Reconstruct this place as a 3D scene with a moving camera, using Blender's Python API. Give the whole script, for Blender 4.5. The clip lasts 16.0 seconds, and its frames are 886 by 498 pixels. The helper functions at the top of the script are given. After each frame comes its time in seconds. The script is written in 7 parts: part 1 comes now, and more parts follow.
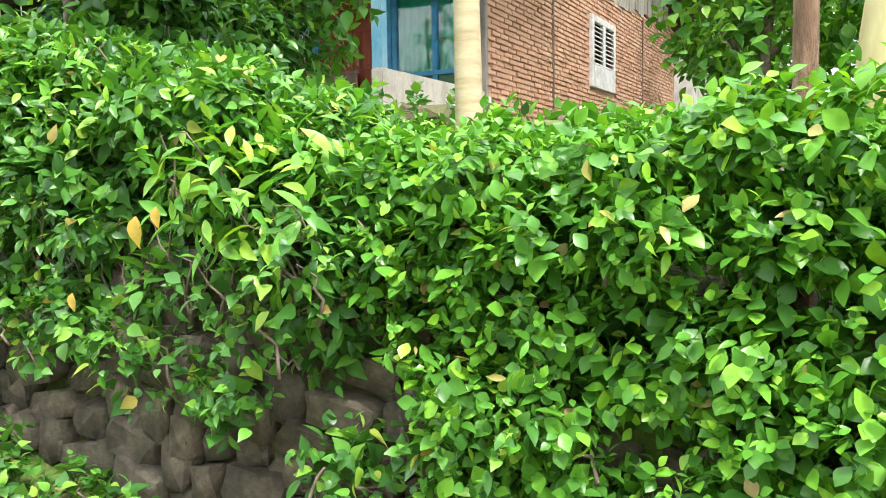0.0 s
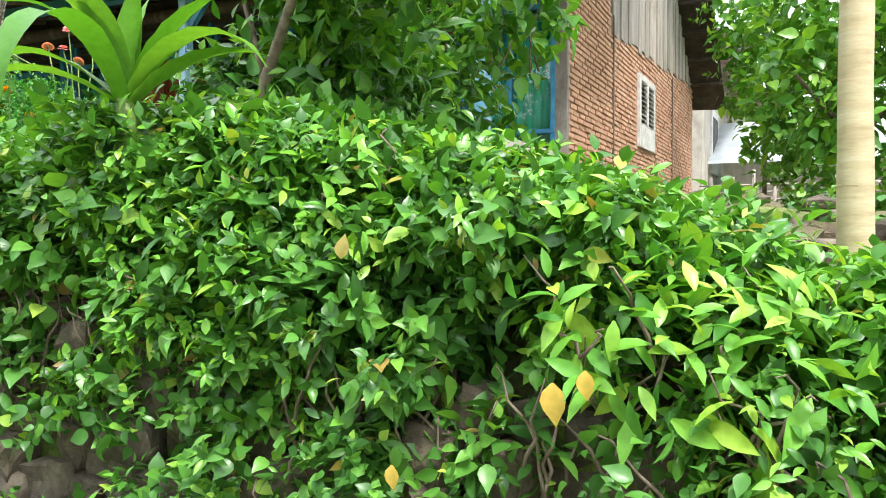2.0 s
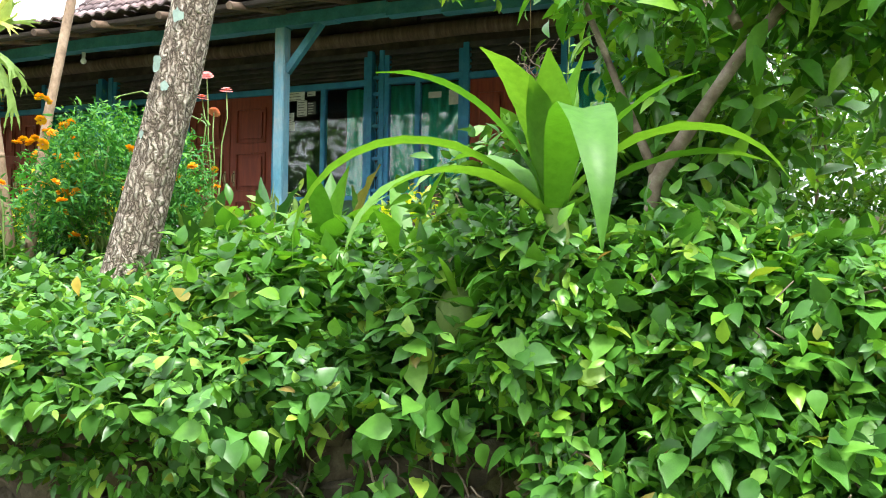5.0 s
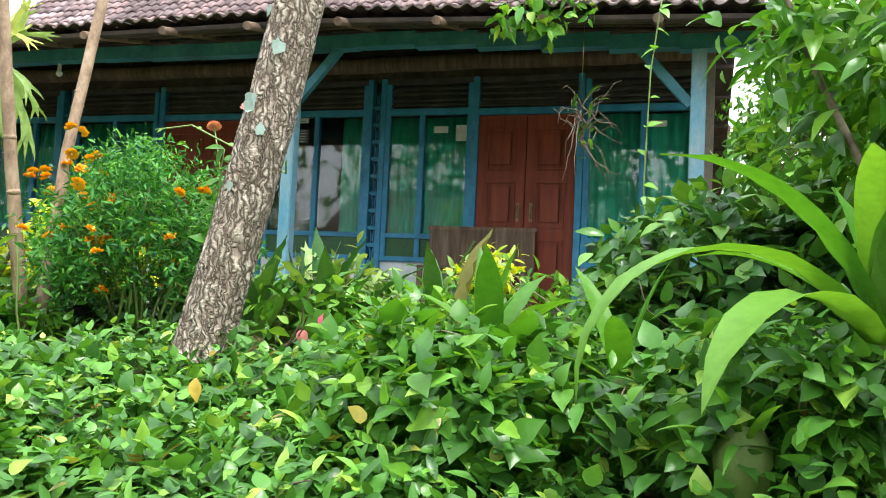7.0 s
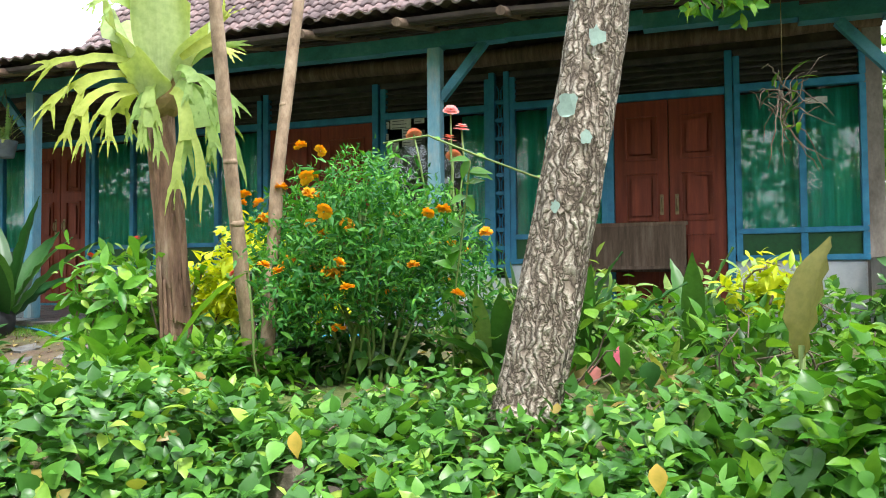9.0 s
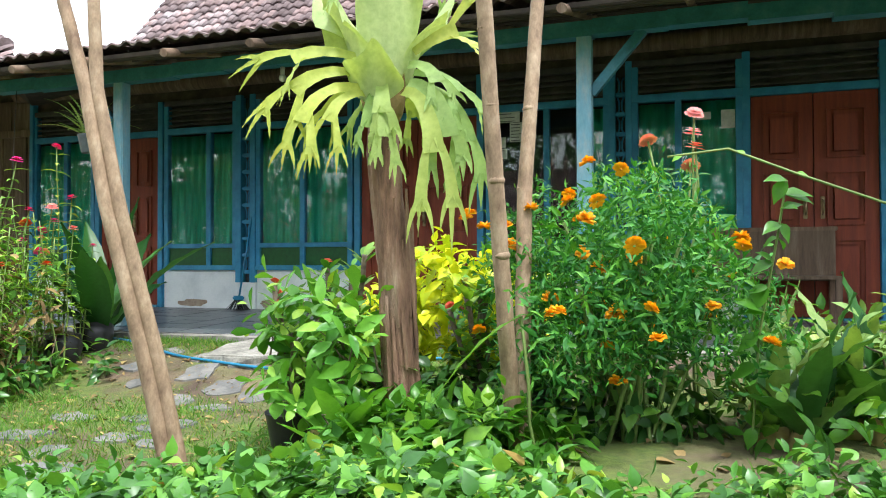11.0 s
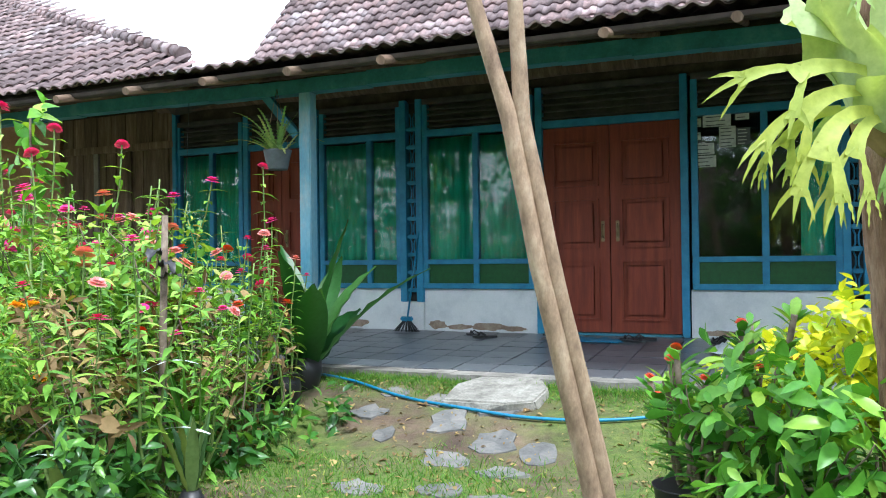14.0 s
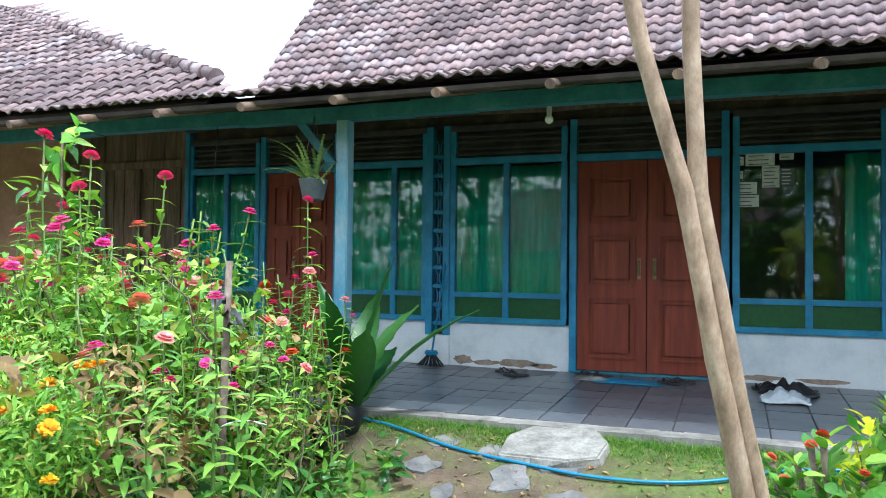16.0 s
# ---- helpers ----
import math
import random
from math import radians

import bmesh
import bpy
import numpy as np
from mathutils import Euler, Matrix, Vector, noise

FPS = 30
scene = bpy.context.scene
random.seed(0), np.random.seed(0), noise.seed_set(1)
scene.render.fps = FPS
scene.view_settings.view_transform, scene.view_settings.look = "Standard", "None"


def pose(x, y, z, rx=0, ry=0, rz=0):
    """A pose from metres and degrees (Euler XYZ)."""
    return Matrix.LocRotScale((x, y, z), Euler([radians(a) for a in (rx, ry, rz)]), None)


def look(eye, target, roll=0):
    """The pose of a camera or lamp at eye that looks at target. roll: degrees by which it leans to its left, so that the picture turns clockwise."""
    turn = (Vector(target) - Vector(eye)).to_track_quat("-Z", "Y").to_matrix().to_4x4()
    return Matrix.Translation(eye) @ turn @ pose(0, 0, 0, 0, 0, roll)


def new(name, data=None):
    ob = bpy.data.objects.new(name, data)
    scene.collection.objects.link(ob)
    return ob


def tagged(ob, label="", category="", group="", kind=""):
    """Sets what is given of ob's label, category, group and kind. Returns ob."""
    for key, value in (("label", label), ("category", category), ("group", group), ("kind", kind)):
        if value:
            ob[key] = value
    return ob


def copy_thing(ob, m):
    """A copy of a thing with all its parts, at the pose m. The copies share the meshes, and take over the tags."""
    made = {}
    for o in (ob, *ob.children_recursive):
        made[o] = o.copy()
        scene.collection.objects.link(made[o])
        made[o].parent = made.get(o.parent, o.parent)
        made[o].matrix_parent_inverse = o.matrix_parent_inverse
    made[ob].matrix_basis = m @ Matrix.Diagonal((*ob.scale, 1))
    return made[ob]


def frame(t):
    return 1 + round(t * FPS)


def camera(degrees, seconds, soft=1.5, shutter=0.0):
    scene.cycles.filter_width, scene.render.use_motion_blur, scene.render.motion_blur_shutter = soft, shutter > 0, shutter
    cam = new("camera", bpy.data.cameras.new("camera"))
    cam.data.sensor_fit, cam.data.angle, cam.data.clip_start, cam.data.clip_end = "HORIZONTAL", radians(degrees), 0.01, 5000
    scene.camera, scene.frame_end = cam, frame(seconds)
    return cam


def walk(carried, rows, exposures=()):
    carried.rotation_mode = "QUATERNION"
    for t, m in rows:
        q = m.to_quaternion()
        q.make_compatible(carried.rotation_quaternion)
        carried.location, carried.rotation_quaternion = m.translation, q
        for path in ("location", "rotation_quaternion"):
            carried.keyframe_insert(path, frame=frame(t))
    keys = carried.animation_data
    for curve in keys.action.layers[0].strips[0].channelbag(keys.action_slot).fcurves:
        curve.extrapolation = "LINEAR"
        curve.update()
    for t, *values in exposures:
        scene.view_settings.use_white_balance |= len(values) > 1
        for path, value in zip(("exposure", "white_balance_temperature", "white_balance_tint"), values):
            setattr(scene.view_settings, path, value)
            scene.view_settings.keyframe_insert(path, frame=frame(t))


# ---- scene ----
cam = camera(60.0, 16.0, soft=1.0)
METRES, EYE, TILT, LEAN, TURN = 9.0, 1.5, 0.0, 0.0, 29.5
ROWS = [
    (0.0, 0.0, 0.0, 0.0, -0.07, -4.44, 0.86),
    (0.5, -0.0407, 0.0203, 0.0036, -0.67, -4.27, 1.18),
    (1.0, -0.0771, 0.0432, 0.0137, -1.35, -3.83, 0.61),
    (1.5, -0.1145, 0.0579, 0.0245, -2.1, -2.47, 0.06),
    (2.0, -0.1466, 0.0751, 0.0306, -3.59, -1.27, 0.08),
    (2.5, -0.1748, 0.0925, 0.0399, -4.12, 0.06, 0.04),
    (3.0, -0.2095, 0.1055, 0.045, -5.06, 0.97, 0.08),
    (3.5, -0.2373, 0.1142, 0.0493, -6.84, 0.53, 0.15),
    (4.0, -0.2622, 0.133, 0.0572, -6.75, 0.49, -0.22),
    (4.5, -0.2914, 0.1512, 0.0628, -6.56, 0.63, -0.48),
    (7.0, -0.4057, 0.2362, 0.0922, -13.01, 2.81, -2.66),
    (7.5, -0.4267, 0.2598, 0.0987, -11.46, 2.56, -0.63),
    (8.0, -0.4544, 0.2787, 0.1015, -9.52, 2.63, 0.93),
    (10.5, -0.5896, 0.3735, 0.1218, -12.52, 1.17, -0.42),
    (11.0, -0.6163, 0.3962, 0.1297, -10.28, 0.96, 0.16),
    (11.5, -0.6464, 0.41, 0.1337, -8.59, 1.17, 0.1),
    (12.0, -0.6708, 0.4213, 0.1383, -9.31, 0.86, -0.3),
    (12.5, -0.6966, 0.4437, 0.1425, -8.35, 0.8, 0.09),
    (13.0, -0.7203, 0.4607, 0.1486, -5.76, 0.62, 0.57),
    (13.5, -0.7455, 0.4777, 0.156, -5.91, 0.57, 0.78),
    (14.0, -0.7623, 0.4918, 0.1588, -6.99, 0.46, 0.72),
    (14.5, -0.7772, 0.508, 0.1647, -6.87, 0.7, 0.94),
    (15.0, -0.7975, 0.5175, 0.1702, -7.24, 0.93, 0.14),
    (15.5, -0.8128, 0.522, 0.1771, -8.6, 0.55, -0.04),
    (16.0, -0.8161, 0.5262, 0.1812, -8.76, 1.38, -0.65),
]
walk(cam, [(t, pose(0, 0, EYE, TILT, LEAN, TURN) @ pose(METRES * x, METRES * y, METRES * z, 90 + pitch, roll, yaw)) for t, x, y, z, yaw, pitch, roll in ROWS],
     exposures=[(0.0, 1.52, 6500, 10), (2.5, 1.54, 6500, 10), (3.5, 1.72, 6500, 10), (4.7, 1.62, 6500, 10), (6.5, 1.42, 6500, 10), (8.0, 1.26, 6450, 10), (11.0, 1.21, 6300, 9), (13.0, 1.13, 6000, 9), (14.5, 1.16, 5700, 8), (16.0, 1.18, 5600, 8)])

# ---- light: a bright overcast midday sky and a weak, wide sun ----
world = bpy.data.worlds.new("overcast_sky")
scene.world = world
world.use_nodes = True
wn = world.node_tree.nodes
wl = world.node_tree.links
sky = wn.new("ShaderNodeTexSky")
sky.sky_type = "NISHITA"
sky.sun_disc = False
sky.sun_elevation, sky.sun_rotation = radians(66), radians(130)
sky.air_density, sky.dust_density, sky.ozone_density = 1.0, 4.0, 1.0
veil = wn.new("ShaderNodeMix")
veil.data_type = "RGBA"
veil.inputs["Factor"].default_value = 0.72
veil.inputs["B"].default_value = (12.0, 12.6, 13.2, 1)
wl.new(sky.outputs["Color"], veil.inputs["A"])
wl.new(veil.outputs["Result"], wn["Background"].inputs["Color"])
wn["Background"].inputs["Strength"].default_value = 0.12
sun = new("sun", bpy.data.lights.new("sun", "SUN"))
sun.data.energy, sun.data.angle, sun.data.color = 2.2, radians(10), (1.0, 0.98, 0.94)
sun.matrix_world = look((-1, -1, 14), (-6, 3, 0))

# ---- helpers of this scene ----
rnd = random.Random(7)
rng = np.random.default_rng(11)


def part(name, bm, mat, parent=None, label=""):
    me = bpy.data.meshes.new(name)
    bm.to_mesh(me)
    bm.free()
    return mesh_part(name, me, mat, parent, label)


def mesh_part(name, me, mat, parent=None, label=""):
    if mat is not None and not me.materials:
        me.materials.append(mat)
    ob = new(name, me)
    ob.parent = parent
    if label:
        ob["label"] = label
    return ob


def thing(name, at, label, category, group="", kind=""):
    ob = new(name)
    ob.location = at
    ob.empty_display_size = 0.1
    return tagged(ob, label, category, group, kind)


def add_box(bm, lo, hi, bevel=0.0):
    c = [(a + b) / 2 for a, b in zip(lo, hi)]
    s = [abs(b - a) for a, b in zip(lo, hi)]
    m = Matrix.LocRotScale(c, None, s)
    made = bmesh.ops.create_cube(bm, size=1, matrix=m)["verts"]
    if bevel:
        edges = {e for v in made for e in v.link_edges}
        bmesh.ops.bevel(bm, geom=list(edges), offset=bevel, segments=2, affect="EDGES", clamp_overlap=True)


def box(lo, hi, bevel=0.0):
    bm = bmesh.new()
    add_box(bm, lo, hi, bevel)
    return bm


def add_tube(bm, pts, radii, sides=8, wob=0.0, seed=0):
    """A tube through pts with a radius at each, its ends closed."""
    r = random.Random(seed)
    pts = [Vector(p) for p in pts]
    if isinstance(radii, (int, float)):
        radii = [radii] * len(pts)
    rings = []
    side = Vector((1, 0, 0))
    for i, p in enumerate(pts):
        d = (pts[min(i + 1, len(pts) - 1)] - pts[max(i - 1, 0)]).normalized()
        side = side - d * side.dot(d)
        if side.length < 1e-4:
            side = d.orthogonal()
        side.normalize()
        up = d.cross(side)
        ring = []
        for k in range(sides):
            a = 2 * math.pi * k / sides
            rr = radii[i] * (1 + (r.random() - 0.5) * wob)
            ring.append(bm.verts.new(p + (side * math.cos(a) + up * math.sin(a)) * rr))
        rings.append(ring)
    for a, b in zip(rings, rings[1:]):
        for k in range(sides):
            f = bm.faces.new((a[k], a[(k + 1) % sides], b[(k + 1) % sides], b[k]))
            f.smooth = True
    bm.faces.new(rings[0][::-1])
    bm.faces.new(rings[-1])


def tube(pts, radii, sides=8, wob=0.0, seed=0):
    bm = bmesh.new()
    add_tube(bm, pts, radii, sides, wob, seed)
    return bm


def arc(a, b, sag=0.0, n=8, wander=0.0, seed=0):
    """Points from a to b, bent by sag at the middle."""
    r = random.Random(seed)
    a, b = Vector(a), Vector(b)
    out = []
    for i in range(n + 1):
        f = i / n
        p = a.lerp(b, f)
        p.z += sag * 4 * f * (1 - f)
        if 0 < i < n:
            p += Vector((r.uniform(-1, 1), r.uniform(-1, 1), r.uniform(-1, 1))) * wander
        out.append(p)
    return out


def road_z(x):
    return -0.15 - 0.187 * max(-10.6, min(3.2, x))


def smooth(a, b, v):
    f = max(0.0, min(1.0, (v - a) / (b - a)))
    return f * f * (3 - 2 * f)


BREAK = -6.9  # from here the eave and its beam sink towards the brick end


def sag(x):
    return -0.045 * max(0.0, x - BREAK)


def ground_z(x, y):
    """Height of the ground: a lane that climbs along a stone wall, with the garden above it."""
    lane = road_z(x)
    shelf = smooth(-8.9, -7.4, x)
    bed = 1.8 + 0.16 * shelf + 0.15 * smooth(4.3, 5.2, y) * (1 - shelf) + 0.075 * smooth(5.15, 5.55, y) - 0.1 * smooth(-3.4, -1.5, x)
    bed -= 0.75 * smooth(-2.9, 0.5, x) * smooth(7, 2, y)
    lip = min(bed, 1.12 - 0.15 * min(0.0, x + 1.5) - 0.1 * max(0.0, x + 1.5))
    lip = max(lane, lip)
    rise = smooth(1.97, 2.06, y) if x > -7.0 else smooth(1.2, 2.0, y)
    z = lane + (lip - lane) * rise + (bed - lip) * smooth(2.06, 2.8, y)
    if y > 1.5:
        z += 0.02 * noise.noise(Vector((x * 1.7, y * 1.7, 0)))
    return z


# ---- leaves ----
def leaf_shape(widths, fold=0.12, droop=0.25, wave=0.0, twist=0.0):
    """A leaf one long along +y: a midrib and two edges at each station."""
    n = len(widths) - 1
    v, f = [], []
    for i, w in enumerate(widths):
        s = i / n
        z = -droop * s * s
        a = twist * s
        lift = fold * w + wave * math.sin(s * 9.0) * 0.5
        for k, ww in ((-1, w), (0, 0), (1, w)):
            x = k * ww
            zz = z + (lift if k else 0) + (wave * math.sin(s * 9.0 + 2) * 0.5 * k)
            v.append((x * math.cos(a), s, zz + x * math.sin(a)))
    for i in range(n):
        b = i * 3
        f.append((b, b + 1, b + 4, b + 3))
        f.append((b + 1, b + 2, b + 5, b + 4))
    return np.array(v), f


OVATE = leaf_shape([0.03, 0.24, 0.31, 0.25, 0.12, 0.004], 0.3, 0.26, 0.02)
HEART = leaf_shape([0.14, 0.36, 0.38, 0.29, 0.14, 0.004], 0.22, 0.3, 0.02)
SMALL = leaf_shape([0.03, 0.22, 0.27, 0.16, 0.004], 0.35, 0.2)
LONG = leaf_shape([0.03, 0.15, 0.2, 0.14, 0.004], 0.35, 0.35, 0.015)
LANCE = leaf_shape([0.02, 0.13, 0.15, 0.09, 0.01], 0.3, 0.35)
ROUND = leaf_shape([0.04, 0.22, 0.34, 0.36, 0.22, 0.02], 0.22, 0.2)
SPOON = leaf_shape([0.05, 0.09, 0.15, 0.21, 0.19, 0.03], 0.22, 0.2)
PETAL = leaf_shape([0.12, 0.3, 0.32, 0.12], 0.1, 0.15)


def scatter(shape, pos, axis, normal, size):
    """One mesh of many copies of a leaf: pos, axis and normal are (n, 3), size (n,)."""
    v0, f0 = shape
    n = len(pos)
    y = axis / np.linalg.norm(axis, axis=1, keepdims=True)
    z = normal - y * np.sum(normal * y, axis=1, keepdims=True)
    z /= np.maximum(np.linalg.norm(z, axis=1, keepdims=True), 1e-6)
    x = np.cross(y, z)
    loc = (v0[None, :, 0:1] * x[:, None] + v0[None, :, 1:2] * y[:, None] + v0[None, :, 2:3] * z[:, None]) * size[:, None, None] + pos[:, None]
    verts = loc.reshape(-1, 3)
    quads = np.array(f0)
    faces = (quads[None] + (np.arange(n) * len(v0))[:, None, None]).reshape(-1, 4)
    me = bpy.data.meshes.new("leaves")
    me.vertices.add(len(verts))
    me.vertices.foreach_set("co", verts.ravel())
    me.loops.add(faces.size)
    me.loops.foreach_set("vertex_index", faces.ravel().astype(np.int32))
    me.polygons.add(len(faces))
    me.polygons.foreach_set("loop_start", np.arange(0, faces.size, 4, dtype=np.int32))
    me.polygons.foreach_set("use_smooth", np.ones(len(faces), dtype=bool))
    me.update()
    me.validate()
    return me


def unit(n):
    v = rng.normal(size=(n, 3))
    return v / np.linalg.norm(v, axis=1, keepdims=True)


def crown_points(blobs, n, inner=0.55, floor=True, lump=0.1):
    """Points and outward directions over a union of lumpy ellipsoids (cx, cy, cz, rx, ry, rz)."""
    b = np.array(blobs, dtype=float)
    area = (b[:, 3] * b[:, 4] + b[:, 3] * b[:, 5] + b[:, 4] * b[:, 5])
    pick = rng.choice(len(b), size=n * 4, p=area / area.sum())
    d = unit(n * 4)
    r = inner + (1.0 - inner) * np.sqrt(rng.random(n * 4))
    ph = b[pick, 0] * 3.1
    r *= 1 + lump * (np.sin(d[:, 0] * 6 + ph) * np.sin(d[:, 2] * 7 + ph * 2) + 0.6 * np.sin(d[:, 1] * 9 + ph)) 
    p = b[pick, :3] + d * b[pick, 3:] * r[:, None]
    keep = np.ones(len(p), bool)
    for q in b:
        f = np.sqrt((((p - q[:3]) / q[3:]) ** 2).sum(1))
        keep &= ~(f < inner * 0.92)
    if floor:
        gz = np.array([ground_z(x, y) for x, y in p[:, :2]])
        keep &= p[:, 2] > gz + 0.01
    p, d, pick = p[keep][:n], d[keep][:n], pick[keep][:n]
    o = d / b[pick, 3:]
    o /= np.linalg.norm(o, axis=1, keepdims=True)
    return p, o


def foliage(shape, blobs, n, size, spread=0.35, up=0.7, hang=0.25, inner=0.55, floor=True, lump=0.1, spray=6):
    """Leaves over a crown, set in sprays of a few round a twig's end, with a share scattered singly."""
    k = int(n * 0.72 / spray)
    c, o = crown_points(blobs, k, inner, floor, lump)
    k = len(c)
    d = o * 0.8 + np.array([0, 0, up * 0.55]) + unit(k) * (0.35 + spread)
    d /= np.linalg.norm(d, axis=1, keepdims=True)
    e1 = np.cross(d, unit(k))
    e1 /= np.maximum(np.linalg.norm(e1, axis=1, keepdims=True), 1e-5)
    e2 = np.cross(d, e1)
    P, A, N, S = [], [], [], []
    grow = 0.6 + 0.75 * rng.random(k)
    for j in range(spray):
        f = j / max(1, spray - 1)
        a = (j * 2.4 + rng.random(k) * 0.7)[:, None]
        out = e1 * np.cos(a) + e2 * np.sin(a)
        P.append(c + d * (size * 1.5 * (f - 0.4)) * grow[:, None])
        A.append(out * (1.15 - 0.65 * f) + d * (0.15 + 0.75 * f) + np.array([0, 0, -hang * 0.5]) + unit(k) * 0.2)
        N.append(d * 0.8 - out * 0.25 + np.array([0, 0, 0.35]) + unit(k) * spread)
        S.append(size * grow * (1.1 - 0.4 * f) * (0.8 + 0.4 * rng.random(k)))
    p, o = crown_points(blobs, int(n * 0.28), inner, floor, lump)
    m = len(p)
    P.append(p)
    A.append(o * 0.7 + unit(m) * 0.9 + np.array([0, 0, -hang]))
    N.append(o * 0.6 + np.array([0, 0, up]) + unit(m) * spread * 1.4)
    S.append(size * (0.5 + 0.9 * rng.random(m)))
    return scatter(shape, np.concatenate(P), np.concatenate(A), np.concatenate(N), np.concatenate(S))

# ---- materials ----
def mat_nodes(name):
    m = bpy.data.materials.new(name)
    m.use_nodes = True
    nt = m.node_tree
    return m, nt, nt.nodes, nt.links, nt.nodes["Principled BSDF"]


def ramp(nt, stops, fac):
    r = nt.nodes.new("ShaderNodeValToRGB")
    e = r.color_ramp.elements
    while len(e) < len(stops):
        e.new(0.5)
    for el, (pos, col) in zip(e, stops):
        el.position, el.color = pos, (*col, 1)
    nt.links.new(fac, r.inputs["Fac"])
    return r.outputs["Color"]


def noise_fac(nt, scale, detail=4, rough=0.6, stretch=(1, 1, 1), offset=None):
    tc = nt.nodes.new("ShaderNodeTexCoord")
    mp = nt.nodes.new("ShaderNodeMapping")
    mp.inputs["Scale"].default_value = stretch
    nt.links.new(tc.outputs["Object"], mp.inputs["Vector"])
    n = nt.nodes.new("ShaderNodeTexNoise")
    n.inputs["Scale"].default_value, n.inputs["Detail"].default_value, n.inputs["Roughness"].default_value = scale, detail, rough
    nt.links.new(mp.outputs["Vector"], n.inputs["Vector"])
    return n.outputs["Fac"]


def blend(nt, a, b, fac, mode="MIX"):
    x = nt.nodes.new("ShaderNodeMix")
    x.data_type, x.blend_type = "RGBA", mode
    for sock, v in (("A", a), ("B", b), ("Factor", fac)):
        if isinstance(v, (int, float)):
            x.inputs[sock].default_value = v
        elif isinstance(v, tuple):
            x.inputs[sock].default_value = (*v, 1)
        else:
            nt.links.new(v, x.inputs[sock])
    return x.outputs["Result"]


def bump(nt, fac, strength, dist, target):
    b = nt.nodes.new("ShaderNodeBump")
    b.inputs["Strength"].default_value, b.inputs["Distance"].default_value = strength, dist
    nt.links.new(fac, b.inputs["Height"])
    nt.links.new(b.outputs["Normal"], target.inputs["Normal"])


def surface(name, c1, c2, c3, scale=6, rough=0.7, stretch=(1, 1, 1), grain=60, grain_amt=0.35, bump_amt=0.3, bump_dist=0.004, metallic=0.0, piece=0.0):
    """A two-scale mottled surface from three colours; piece: how much single pieces differ."""
    m, nt, nd, lk, p = mat_nodes(name)
    big = ramp(nt, [(0.3, c1), (0.52, c2), (0.72, c3)], noise_fac(nt, scale, 5, 0.65, stretch))
    fine = noise_fac(nt, grain, 4, 0.7, stretch)
    col = blend(nt, big, ramp(nt, [(0.3, (0.35, 0.35, 0.35)), (0.7, (1.0, 1.0, 1.0))], fine), grain_amt, "MULTIPLY")
    if piece:
        oi = nt.nodes.new("ShaderNodeObjectInfo")
        ge = nt.nodes.new("ShaderNodeNewGeometry")
        add = nt.nodes.new("ShaderNodeMath")
        add.operation = "ADD"
        lk.new(oi.outputs["Random"], add.inputs[0])
        lk.new(ge.outputs["Random Per Island"], add.inputs[1])
        fr = nt.nodes.new("ShaderNodeMath")
        fr.operation = "FRACT"
        lk.new(add.outputs[0], fr.inputs[0])
        col = blend(nt, col, ramp(nt, [(0.0, (0.45, 0.42, 0.42)), (0.5, (1, 1, 1)), (1.0, (1.35, 1.25, 1.2))], fr.outputs[0]), piece, "MULTIPLY")
    lk.new(col, p.inputs["Base Color"])
    p.inputs["Roughness"].default_value, p.inputs["Metallic"].default_value = rough, metallic
    bump(nt, fine, bump_amt, bump_dist, p)
    return m


def leaf_mat(name, stops, gloss=0.42, thin=0.29, by_object=False):
    """A leaf: each its own tint, shine on the skin, light coming through."""
    m, nt, nd, lk, p = mat_nodes(name)
    ge = nt.nodes.new("ShaderNodeNewGeometry")
    src = ge.outputs["Random Per Island"]
    if by_object:
        oi = nt.nodes.new("ShaderNodeObjectInfo")
        src = oi.outputs["Random"]
    col = ramp(nt, stops, src)
    blot = noise_fac(nt, 35, 3, 0.6)
    col = blend(nt, col, ramp(nt, [(0.3, (0.72, 0.78, 0.6)), (0.65, (1.1, 1.08, 1.0))], blot), 0.7, "MULTIPLY")
    lk.new(col, p.inputs["Base Color"])
    p.inputs["Roughness"].default_value = gloss
    p.inputs["Specular IOR Level"].default_value = 0.38
    tr = nt.nodes.new("ShaderNodeBsdfTranslucent")
    lk.new(blend(nt, col, (1.15, 1.1, 0.4), 1.0, "MULTIPLY"), tr.inputs["Color"])
    mx = nt.nodes.new("ShaderNodeMixShader")
    mx.inputs["Fac"].default_value = thin
    lk.new(p.outputs["BSDF"], mx.inputs[1])
    lk.new(tr.outputs["BSDF"], mx.inputs[2])
    lk.new(mx.outputs["Shader"], nd["Material Output"].inputs["Surface"])
    bump(nt, noise_fac(nt, 90, 2, 0.5), 0.25, 0.002, p)
    return m


def plain(name, col, rough=0.5, metallic=0.0, vary=0.25, scale=20):
    d = tuple(c * (1 - vary) for c in col)
    return surface(name, d, col, tuple(min(1, c * (1 + vary * 0.6)) for c in col), scale, rough, grain=120, grain_amt=0.15, bump_amt=0.12, bump_dist=0.002, metallic=metallic)


